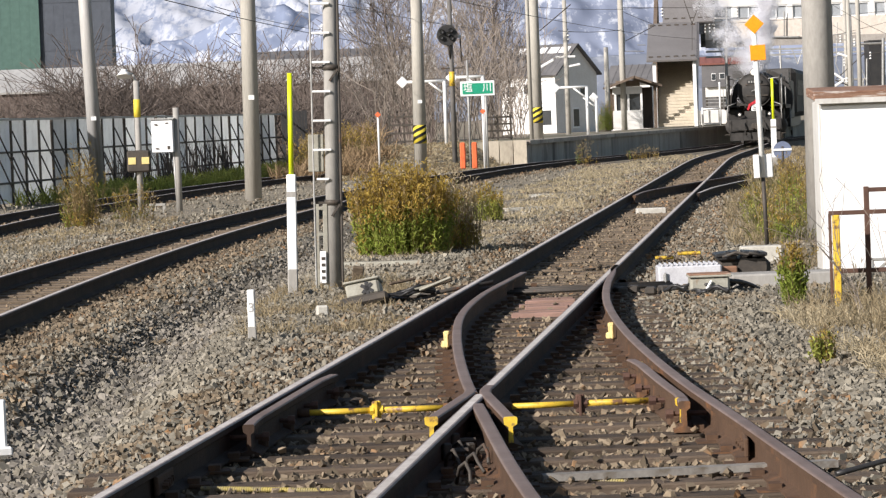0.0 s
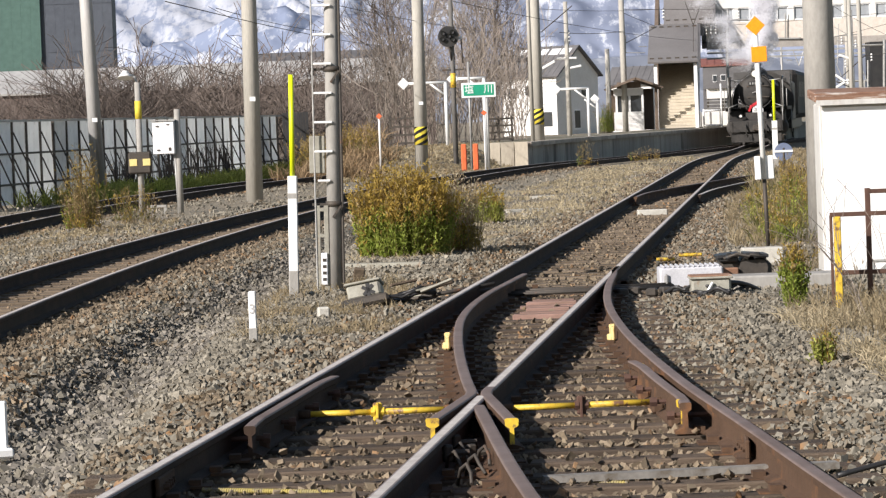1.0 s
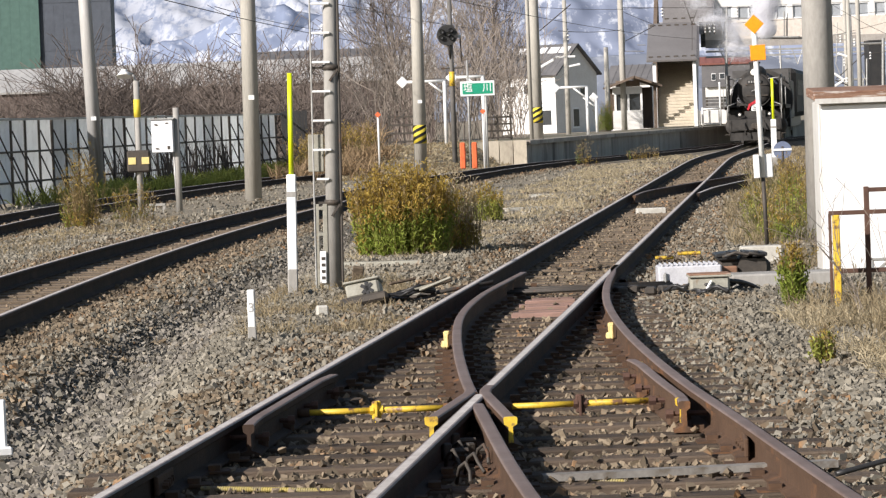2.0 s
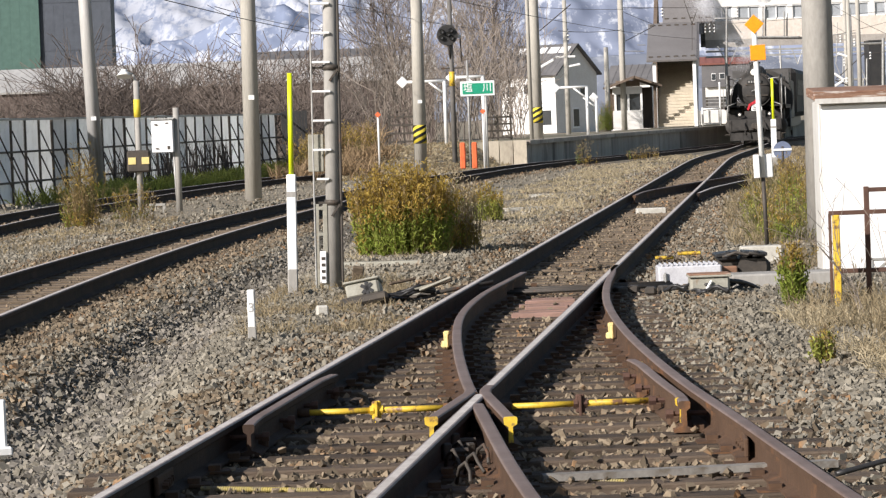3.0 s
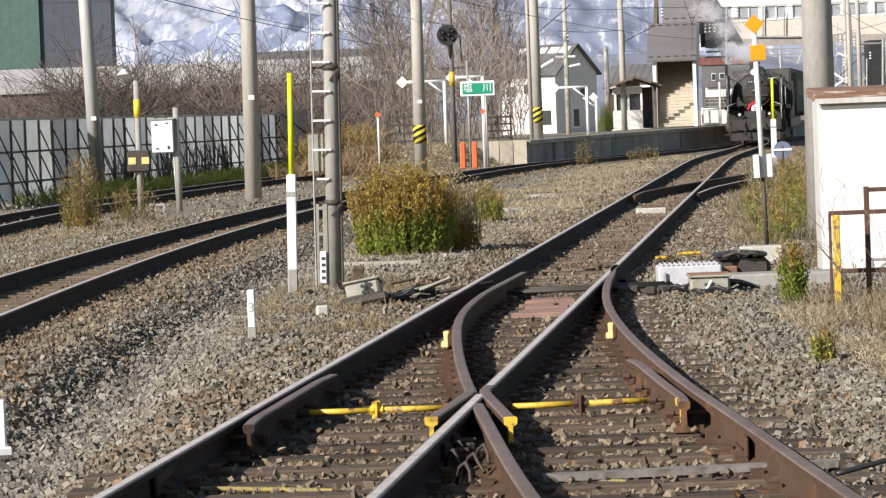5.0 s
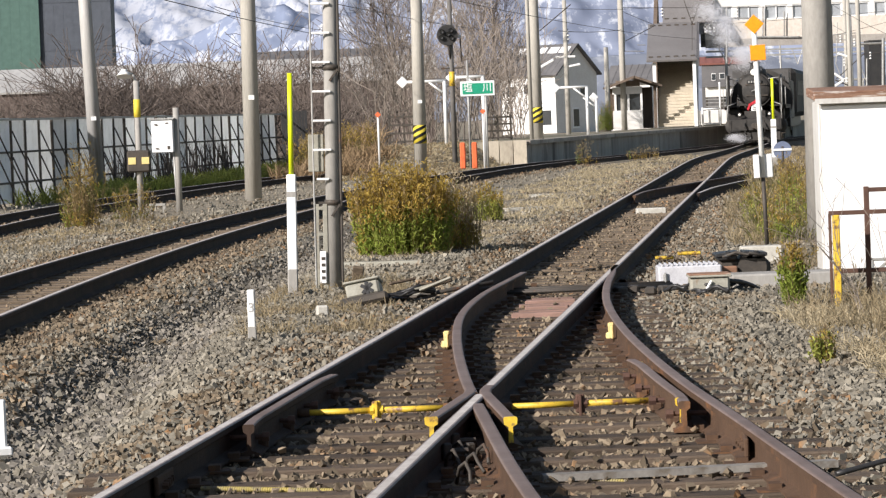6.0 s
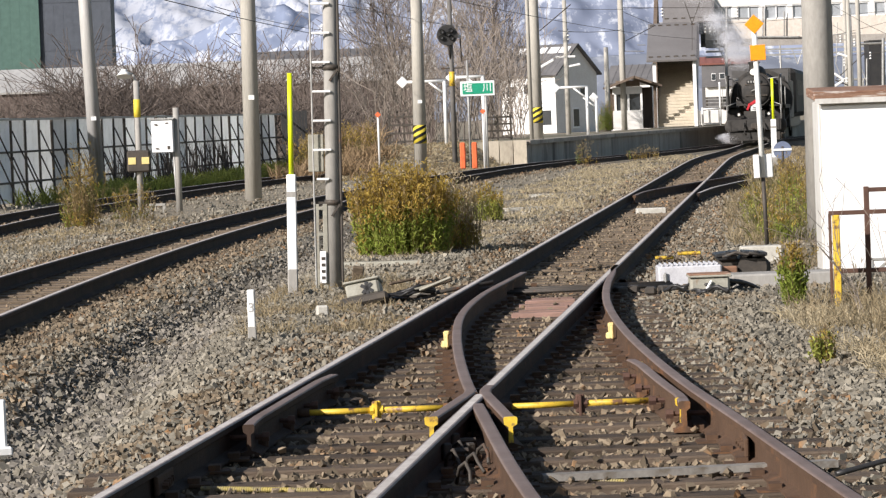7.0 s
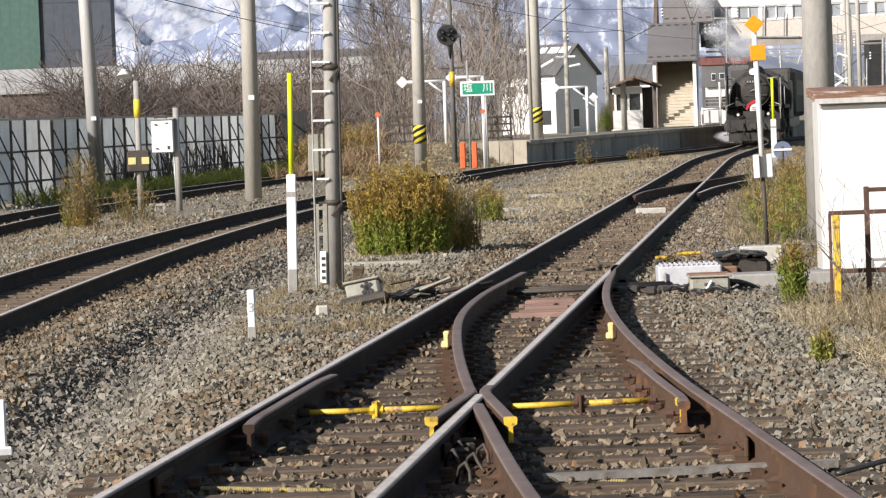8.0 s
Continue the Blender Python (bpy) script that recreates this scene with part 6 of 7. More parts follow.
# Blue-grey haze of distance is put into the slope colours.
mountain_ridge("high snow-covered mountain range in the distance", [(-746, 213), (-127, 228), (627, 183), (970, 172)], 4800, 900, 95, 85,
               hazy_snow_slope("snow_range", (0.27, 0.305, 0.39), (0.44, 0.46, 0.51), 0.015, 0.11, 0.07), 2.3)
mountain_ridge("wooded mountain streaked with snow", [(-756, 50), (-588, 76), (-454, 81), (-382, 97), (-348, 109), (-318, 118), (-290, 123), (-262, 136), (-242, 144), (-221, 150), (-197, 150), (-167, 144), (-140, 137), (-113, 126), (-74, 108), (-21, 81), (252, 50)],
               4200, 520, 62, 75, hazy_snow_slope("streaked_slope", (0.235, 0.275, 0.375), (0.52, 0.545, 0.60), -0.035, 0.085, 0.08), 5.1)
mountain_ridge("wooded mountain with snowy gullies, blue with painted haze", [(-516, 34), (-258, 52), (-197, 70), (-161, 96), (-142, 108), (-120, 118), (-100, 122), (-76, 118), (-46, 128), (-4, 136), (80, 143), (258, 136), (436, 117)],
               3700, 480, 42, 62, hazy_snow_slope("haze_blue_slope", (0.23, 0.26, 0.34), (0.52, 0.545, 0.60), -0.05, 0.10, 0.06), 8.4)
mountain_ridge("low foothills beyond the town, blue with painted haze", [(-455, 56), (-325, 59), (-227, 58), (-141, 60), (-102, 66), (-73, 63), (-35, 55), (43, 48), (111, 54), (184, 55), (304, 47), (545, 45)],
               3000, 380, 14, 50, hazy_snow_slope("foothill", (0.22, 0.24, 0.285), (0.33, 0.35, 0.39), -0.07, 0.10, 0.06), 3.7)

# ---------------------------------------------------------------- trees and scrub
rng = random.Random(12)
M["leaf_olive"] = leafy("olive_leaf", (0.14, 0.14, 0.04), (0.21, 0.185, 0.07))
shrubs = [bare_tree("brown leafless shrub thicket of many thin stems", pose(-17.264 + 0, 150, 0.0), 3.4, 40 + i, stems=11, radius=0.014, depth=2, name="shrub") for i in range(4)]
for i, ob in enumerate(shrubs):
    ob["group"] = "leafless scrub along the fence"
    ob.matrix_basis = pose(-15 + 3.4 * i, 146 + 3 * i, 0.0, 0, 0, 50 * i)
for k in range(24):
    y = rng.uniform(122, 215)
    px = rng.uniform(-10, 570)
    x = (px - 784) / 6200 * y * 1.0
    if -9 < x and y < 112:
        continue
    o = copy_thing(shrubs[k % 4], pose(x, y, -0.1, 0, 0, rng.uniform(0, 360)))
    s = rng.uniform(0.6, 0.85) if k % 4 else rng.uniform(0.95, 1.1)
    o.scale = (s * 1.4, s * 1.4, s)
trees = [bare_tree("bare upright tree with fine greyish twigs", pose(0, 150, 0), 9.0, 60 + i, radius=0.10, depth=3, material="twig" if i == 1 else "twig_pale") for i in range(4)]
spots = [(676, 150), (712, 145), (760, 155), (795, 175), (830, 165), (868, 160), (300, 230), (490, 230), (570, 220), (915, 185)]
for i, (px, y) in enumerate(spots):
    x = (px - 784) / 6200 * y + 0.15
    tall = rng.uniform(0.75, 1.05) * (0.5 if px < 600 else 1.0)
    m4 = pose(x, y, 0.3, 0, 0, rng.uniform(0, 360))
    o = trees[i] if i < 4 else copy_thing(trees[i % 4], m4)
    o.matrix_basis = m4
    o.scale = (tall * 0.8, tall * 0.8, tall)
    o["group"] = "bare trees behind the platform"
saplings = [bare_tree("thicket of pale upright leafless stems", pose(0, 130, 0.5), 4.4, 90 + i, stems=13, radius=0.026, depth=1, material="twig_pale", name="shrub", splay=0.07) for i in range(2)]
for o in saplings:
    o["group"] = "pale saplings on the bank"
# slender shrubs round the bank and the house
for i, (px, y) in enumerate(((690, 128), (715, 126), (760, 128), (785, 133), (820, 130), (880, 135), (898, 142), (915, 138), (870, 150), (660, 140), (735, 135), (840, 140))):
    m4 = pose((px - 784) / 6200 * y + 0.1, y, 0.5, 0, 0, rng.uniform(0, 360))
    o = saplings[i] if i < 2 else copy_thing(saplings[i % 2], m4)
    o.matrix_basis = m4
    s = rng.uniform(0.7, 1.0)
    o.scale = (s, s, s)
nr = np.random.default_rng(8)
grass("dead brown reeds and tall dry grass on the bank", patch(nr, 150, -6.5, -3.6, 100, 112, 0.6, follow=lambda y: main_mid(y)), 0.95, M["reed"], 21, per=12, lean=0.42, width=0.026)
grass("rusty tall grass before the bare trees", patch(nr, 170, -4.6, -2.0, 112, 128, 0.5), 1.45, M["reed"], 22, per=10, lean=0.36, width=0.028)
for i, (x, y) in enumerate(((-3.9, 113.0), (-3.1, 115.0), (-2.4, 112.5), (-4.3, 109.5))):
    weed_clump("weed_clump", "rust and green brush on the bank before the trees", pose(x, y, float(ground(x, y))), 60, 0.5, 0.4, 1.25, 95 + i, dry=0.35, ochre=0.55, leaf=0.16, leaves_per=16, green="leaf_olive", wide=1.8)["group"] = "brush on the bank"
grass("fresh green weeds along the fence's foot", patch(nr, 420, 0.3, 1.7, 80, 116, 0.7, follow=lambda y: -10.1 + (y - 81) * 0.132), 0.72, M["leaf_lime"], 23, per=14, lean=0.5, width=0.03)
grass("dead brown vines climbing the fence", patch(nr, 46, 0.0, 0.35, 89, 106, 0.5, follow=lambda y: -10.75 + 0.28 + (y - 77) * (-5.302 + 10.75) / 41), 1.9, M["twig"], 33, per=9, lean=0.13, width=0.025)
grass("pale tan grass on the bank", patch(nr, 1500, -5.6, -2.0, 100, 117, 0.6, follow=lambda y: main_mid(y), cut=-0.4), 0.16, M["straw_pale"], 36, per=9, lean=1.0, width=0.022)
grass("straw-coloured dry grass on the bank", patch(nr, 700, -7, -2.0, 100, 124, 0.6, follow=lambda y: main_mid(y), cut=-0.4), 0.2, M["straw"], 24, per=10, lean=0.6, width=0.02)
grass("pale dry grass round the foot of the goldenrod", patch(nr, 260, -1.1, 0.75, 40.6, 56, 1.3, cut=-0.1), 0.20, M["straw_pale"], 39, per=10, lean=0.5, width=0.008)
grass("dry grass round the mast and stakes", patch(nr, 420, -1.75, -0.35, 26.5, 36, 1.3, cut=0.0), 0.22, M["straw"], 25, per=9, lean=0.55, width=0.006)
grass("sparse dry grass between the siding and the raised line", patch(nr, 1500, -3.2, -0.6, 46, 112, 0.7, follow=lambda y: float(siding_left(y)), cut=0.0), 0.15, M["straw_pale"], 26, per=11, lean=0.6, width=0.011)
grass("straw-coloured grass beside the far siding", patch(nr, 900, 1.7, 6.5, 85, 150, 0.7, follow=lambda y: float(siding_left(y)), cut=-0.2), 0.28, M["straw"], 34, per=8, lean=0.5, width=0.02)
grass("short dry grass between the far lines", patch(nr, 700, -2.6, -0.3, 62, 140, 0.7, follow=lambda y: float(siding_left(y)), cut=0.0), 0.13, M["straw_pale"], 35, per=8, lean=0.7, width=0.018)
grass("dead grass beside the barrier", patch(nr, 420, 2.6, 4.2, 19, 29, 1.4, cut=0.02), 0.34, M["straw"], 27, per=9, lean=0.45, width=0.006)
grass("dead grass round the cabinet and sign", patch(nr, 560, 2.7, 4.4, 33, 64, 0.9, follow=lambda y: (y - 33) * 0.08, cut=0.0), 0.30, M["straw"], 28, per=9, lean=0.4, width=0.008)
grass("green weeds round the sign post", patch(nr, 330, 3.55, 5.2, 41, 78, 0.8, follow=lambda y: (y - 40) * 0.085, cut=0.05), 0.46, M["leaf_olive"], 29, per=9, lean=0.35, width=0.013)
grass("brown scrubby stalks behind the sign post", patch(nr, 220, 3.6, 5.6, 43, 82, 0.8, follow=lambda y: (y - 40) * 0.085, cut=0.0), 0.7, M["straw"], 30, per=6, lean=0.22, width=0.012)
grass("bleached flattened straw along the outer ballast", patch(nr, 500, -8.2, -4.6, 55, 62, 0.9, cut=-0.1), 0.13, M["straw_pale"], 37, per=8, lean=1.3, width=0.012)
grass("pale dead grass at the yard's edge", patch(nr, 760, 2.55, 3.6, 19.5, 27, 1.2, cut=0.0), 0.26, M["straw_pale"], 38, per=10, lean=0.6, width=0.006)
grass("thin dry grass on the outer ballast", patch(nr, 400, -1.3, 0.8, 44, 66, 1.0, follow=lambda y: float(third_mid(y)) + 2.2), 0.16, M["straw"], 31, per=8, lean=0.6, width=0.009)

bare_tree("few thin bare stems before the cabinet", pose(3.12, 25.6, 0), 1.05, 97, stems=4, radius=0.0045, depth=1, material="twig_pale", name="dry_sapling", splay=0.16)
weed_clump("goldenrod_clump", "dense goldenrod clump, green below and rusty yellow above", pose(-0.46, 41.803, 0), 380, 0.52, 0.40, 1.14, 71, dry=0.07, ochre=0.40, leaf=0.085, leaves_per=74, plume=0.12, flare=1.28, wide=1.2)
weed_clump("weed_clump", "small yellow-green weed clump at the ballast edge", pose(0.699, 54.264, 0), 90, 0.24, 0.2, 0.60, 72, dry=0.0, ochre=0.3, leaf=0.08, leaves_per=40, green="leaf_lime", plume=0.1)
weed_clump("weed_clump", "dry greyish seed stalks beside the goldenrod", pose(0.20, 42.9, 0), 120, 0.24, 0.26, 1.04, 73, dry=0.75, ochre=0.15, leaf=0.08, leaves_per=32, flare=1.15, plume=0.9, dead="straw_pale")
weed_clump("weed_clump", "upright green weeds before the cabinet", pose(2.79, 27.943, 0), 46, 0.085, 0.08, 0.54, 74, dry=0.0, ochre=0.2, leaf=0.065, leaves_per=50, plume=0.3, flare=1.05)
weed_clump("weed_clump", "low green weed in dead grass", pose(2.351, 21.842, 0), 20, 0.07, 0.06, 0.25, 75, dry=0.2, ochre=0.2, leaf=0.05, leaves_per=30, green="leaf_lime")
weed_clump("evergreen_bush", "small green bush on the platform by the shelter", pose(7.709, 162.0, 0.75), 60, 0.35, 0.3, 1.5, 77, dry=0.0, ochre=0.1, leaf=0.22, leaves_per=30)
weed_clump("weed_clump", "dry weeds growing at the platform's foot", pose(6.883, 118.0, 0.0), 45, 0.55, 0.3, 0.5, 78, dry=1.0, ochre=0.0, leaf=0.12, leaves_per=9)
weed_clump("weed_clump", "pale dry plumes before the platform wall", pose(4.638, 112.0, 0.0), 22, 0.35, 0.2, 0.9, 79, dry=0.95, ochre=0.3, leaf=0.12, leaves_per=14)
weed_clump("weed_clump", "tall reddish brown weeds by the outer line", pose(-6.15, 59.982, 0.0), 75, 0.30, 0.3, 1.45, 76, dry=0.25, ochre=0.35, leaf=0.11, leaves_per=26, green="leaf_olive", plume=0.3)
weed_clump("weed_clump", "rusty dead stalks at the foot of the tall weeds", pose(-6.12, 59.6, 0.0), 70, 0.30, 0.25, 0.75, 81, dry=0.9, ochre=0.2, leaf=0.08, leaves_per=16)
weed_clump("weed_clump", "straggling green weeds beside the lamp post", pose(-5.55, 63.0, 0.0), 40, 0.40, 0.3, 0.75, 82, dry=0.3, ochre=0.4, leaf=0.11, leaves_per=20, green="leaf_olive")
for i, (x, y, h, n) in enumerate(((4.02, 42.6, 0.5, 14), (4.25, 44.5, 0.7, 18), (4.62, 46.0, 0.85, 20), (4.9, 48.5, 0.9, 20), (4.45, 49.0, 0.7, 16), (5.35, 54.0, 0.9, 24), (5.7, 57.0, 1.0, 24), (3.95, 41.2, 0.4, 14))):
    weed_clump("weed_clump", "yellow-green goldenrod stalks behind the sign post", pose(x, y, -0.02), n, 0.20, 0.2, h, 83 + i, dry=0.2, ochre=0.35, leaf=0.085, leaves_per=34, green="leaf" if i % 2 else "leaf_lime", plume=0.4)["group"] = "weeds behind the sign post"


# ---------------------------------------------------------------- overhead wires
def wire(label, pts, r=0.012, sag=0.0, material="dark_steel"):
    ob = thing("overhead_wire", label, "wire", group="overhead wires")
    bm = bmesh.new()
    a, b = Vector(pts[0]), Vector(pts[1])
    path_tube(bm, [a.lerp(b, t / 14) - Vector((0, 0, sag * (b - a).length * 4 * t / 14 * (1 - t / 14))) for t in range(15)], r, 4)
    part("wire", bm, M[material], ob)


for a, b, r in (((-4.604, 60.000, 3.828), (-0.298, 180.000, 5.332), 0.014), ((-5.610, 90.000, 4.718), (-4.300, 170.000, 6.045), 0.016), ((-2.664, 80.000, 4.437), (6.438, 190.000, 5.953), 0.014), ((0.477, 90.000, 4.658), (14.686, 190.000, 5.392), 0.014),
                ((3.708, 124.000, 4.600), (4.840, 124.000, 5.494), 0.03), ((3.241, 124.000, 5.475), (10.733, 170.000, 6.617), 0.014), ((4.578, 130.000, 4.718), (8.946, 168.000, 5.568), 0.02), ((9.005, 168.000, 4.971), (10.828, 172.000, 5.819), 0.03),
                ((8.849, 168.000, 6.625), (18.372, 175.000, 6.540), 0.02), ((8.978, 168.000, 6.458), (11.024, 176.000, 5.948), 0.02), ((12.891, 170.000, 5.686), (19.313, 150.000, 5.505), 0.015), ((12.720, 178.500, 7.214), (13.107, 178.500, 5.993), 0.03), ((13.581, 178.500, 7.181), (13.107, 178.500, 5.993), 0.03), ((13.107, 178.500, 5.993), (13.035, 178.500, 3.985), 0.02),
                ((13.661, 120.000, 4.985), (17.995, 140.000, 4.344), 0.014), ((17.154, 150.000, 4.574), (19.297, 150.000, 5.023), 0.014), ((18.058, 160.000, 3.803), (19.254, 150.000, 3.769), 0.018), ((17.090, 150.000, 2.692), (18.334, 150.000, 3.732), 0.03), ((17.040, 150.000, 2.646), (17.802, 150.000, 2.303), 0.04)):
    wire("thin dark overhead wire", (a, b), r * 0.62, 0.002)


# galvanised brackets and pipes of the overhead line round the footbridge
for a, b, r in (((15.099, 181.000, 6.859), (14.956, 181.000, 2.844), 0.05), ((14.436, 181.000, 6.273), (16.417, 181.000, 6.197), 0.05), ((14.641, 182.000, 4.859), (15.190, 182.000, 3.783), 0.025), ((15.190, 182.000, 3.783), (15.696, 182.000, 4.819), 0.025),
                ((14.332, 180.000, 7.203), (15.721, 180.000, 5.471), 0.02), ((16.793, 184.540, 5.305), (19.199, 184.540, 5.213), 0.06), ((17.296, 184.560, 6.890), (17.240, 184.560, 5.288), 0.04), ((18.417, 184.560, 6.609), (18.369, 184.560, 5.245), 0.04),
                
                ((18.952, 160.000, 4.309), (20.397, 160.000, 4.305), 0.045), ((20.430, 160.000, 4.536), (20.228, 160.000, -1.439), 0.07), ((18.330, 160.000, 2.710), (19.672, 160.000, 2.710), 0.045), ((18.639, 160.000, 2.698), (18.619, 160.000, 2.106), 0.05), ((19.466, 160.000, 2.718), (19.444, 160.000, 2.074), 0.05),
                ((9.047, 168.000, 5.375), (9.018, 168.000, 4.565), 0.06), ((9.677, 168.000, 4.810), (10.082, 168.000, 4.794), 0.02), ((8.990, 168.000, 4.539), (9.990, 168.000, 4.500), 0.02)):
    wire("grey galvanised bracket pipe of the overhead line", (a, b), r, 0.0, "steel")


def strut_frame(label, foot, top, members, strings=()):
    """A mast of the overhead line with its struts, cross-arms and insulator strings."""
    ob = thing("catenary_mast", label, "mast", group="masts of the overhead line")
    bm = bmesh.new()
    tube(bm, foot, top, 0.07, 0.05, n=10)
    part("post", bm, M["steel"], ob)
    for a, b, r in members:
        bm = bmesh.new()
        tube(bm, a, b, r, n=6)
        part("strut", bm, M["steel"], ob)
    for x, y, z in strings:
        bm = bmesh.new()
        for i in range(3):
            tube(bm, (x, y, z - 0.12 * i), (x, y, z - 0.12 * i - 0.07), 0.025, 0.055, n=10)
        part("insulator", bm, M["white"], ob, "white porcelain insulator")


strut_frame("slim galvanised mast with lattice struts beyond the footbridge", (20.83, 212.0, -0.20), (20.83, 212.0, 5.93), (
        ((16.38, 212.0, 5.56), (22.11, 212.0, 5.4), 0.03), ((16.36, 212.0, 5.15), (22.1, 212.0, 4.86), 0.02), ((20.83, 212.0, 5.93), (20.77, 212.0, 4.23), 0.035),
        ((19.86, 212.0, 5.49), (19.83, 212.0, 4.67), 0.025), ((18.08, 212.0, 5.49), (19.07, 212.0, 4.43), 0.02), ((21.55, 212.0, 5.02), (21.86, 212.0, 4.12), 0.03),
        ((22.17, 212.0, 4.99), (21.86, 212.0, 4.12), 0.03), ((19.09, 212.0, 4.84), (20.79, 212.0, 4.64), 0.018), ((21.13, 212.0, 4.49), (21.47, 212.0, 4.47), 0.03)))
strut_frame("galvanised mast with cross-arms beside the stair tower", (18.01, 152.0, -0.20), (18.01, 152.0, 5.74), (
        ((17.24, 152.0, 4.62), (18.46, 152.0, 4.67), 0.03), ((17.33, 152.0, 4.42), (18.16, 152.0, 4.34), 0.025), ((17.45, 152.0, 5.15), (17.34, 152.0, 3.44), 0.02),
        ((17.25, 152.0, 5.03), (17.88, 152.0, 4.64), 0.015), ((17.31, 152.0, 3.88), (17.84, 152.0, 3.66), 0.02), ((17.65, 152.0, 3.67), (17.62, 152.0, 2.82), 0.03),
        ((18.67, 152.0, 3.53), (18.63, 152.0, 2.29), 0.035), ((18.2, 152.0, 4.19), (19.33, 152.0, 4.19), 0.03), ((18.68, 152.0, 2.41), (18.41, 152.0, 3.15), 0.02),
        ((17.3, 152.0, 3.44), (17.56, 152.0, 2.69), 0.02), ((18.01, 152.0, 5.61), (17.96, 152.0, 4.34), 0.035), ((17.11, 152.0, 3.69), (17.32, 152.0, 2.83), 0.012)),
        ((17.56, 152.0, 4.60), (18.00, 152.0, 4.73), (18.16, 152.0, 4.43), (17.69, 152.0, 3.57), (18.83, 152.0, 3.82)))


def insulator(p, n=4, r=0.09):
    """A string of white porcelain discs."""
    ob = thing("insulator", "white porcelain insulator string on the overhead line", "insulator", Matrix.Translation(p), group="insulators")
    for i in range(n):
        bm = bmesh.new()
        tube(bm, (0, 0, -0.16 * i), (0, 0, -0.16 * i - 0.06), r * 0.5, r, n=12)
        part("disc", bm, M["white"], ob)
    bm = bmesh.new()
    tube(bm, (0, 0, 0.1), (0, 0, -0.16 * n), 0.015, n=6)
    part("pin", bm, M["dark_steel"], ob)


for p in ((15.647, 181.000, 6.692), (11.092, 170.500, 6.592), (5.692, 150.000, 5.182), (13.087, 169.700, 5.698), (13.260, 169.100, 5.702), (13.430, 168.500, 5.680)):
    insulator(p, 3, 0.05 if 13 < p[0] < 14 else 0.09)


def white_bar(p, turn, length=0.55):
    ob = thing("strip_lamp", "white bar on a bracket, strip lamp and steel frame alike", "lamp", Matrix.Translation(p), group="platform strip lamps")
    bm = bmesh.new()
    box(bm, (0, 0, 0), (length, 0.14, 0.10), m=pose(0, 0, 0, 0, turn, 0), bevel=0.02)
    part("housing", bm, M["white"], ob)
    bm = bmesh.new()
    tube(bm, (-length * 0.4, 0, 0), (-length * 0.4 - 0.25, 0.1, -0.08), 0.02, n=6)
    part("bracket", bm, M["steel"], ob)


white_bar((3.924, 124.000, 3.434), -28)
white_bar((5.928, 150.000, 3.701), -10, 0.5)
white_bar((5.555, 150.000, 4.077), 0, 0.85)
# These three bars stand for a white steel fixture and frame, not lamps.
white_bar((17.414, 150.000, 3.695), 20, 0.5)
white_bar((17.278, 150.000, 2.540), -30, 0.7)
white_bar((17.285, 150.000, 2.733), 35, 0.7)


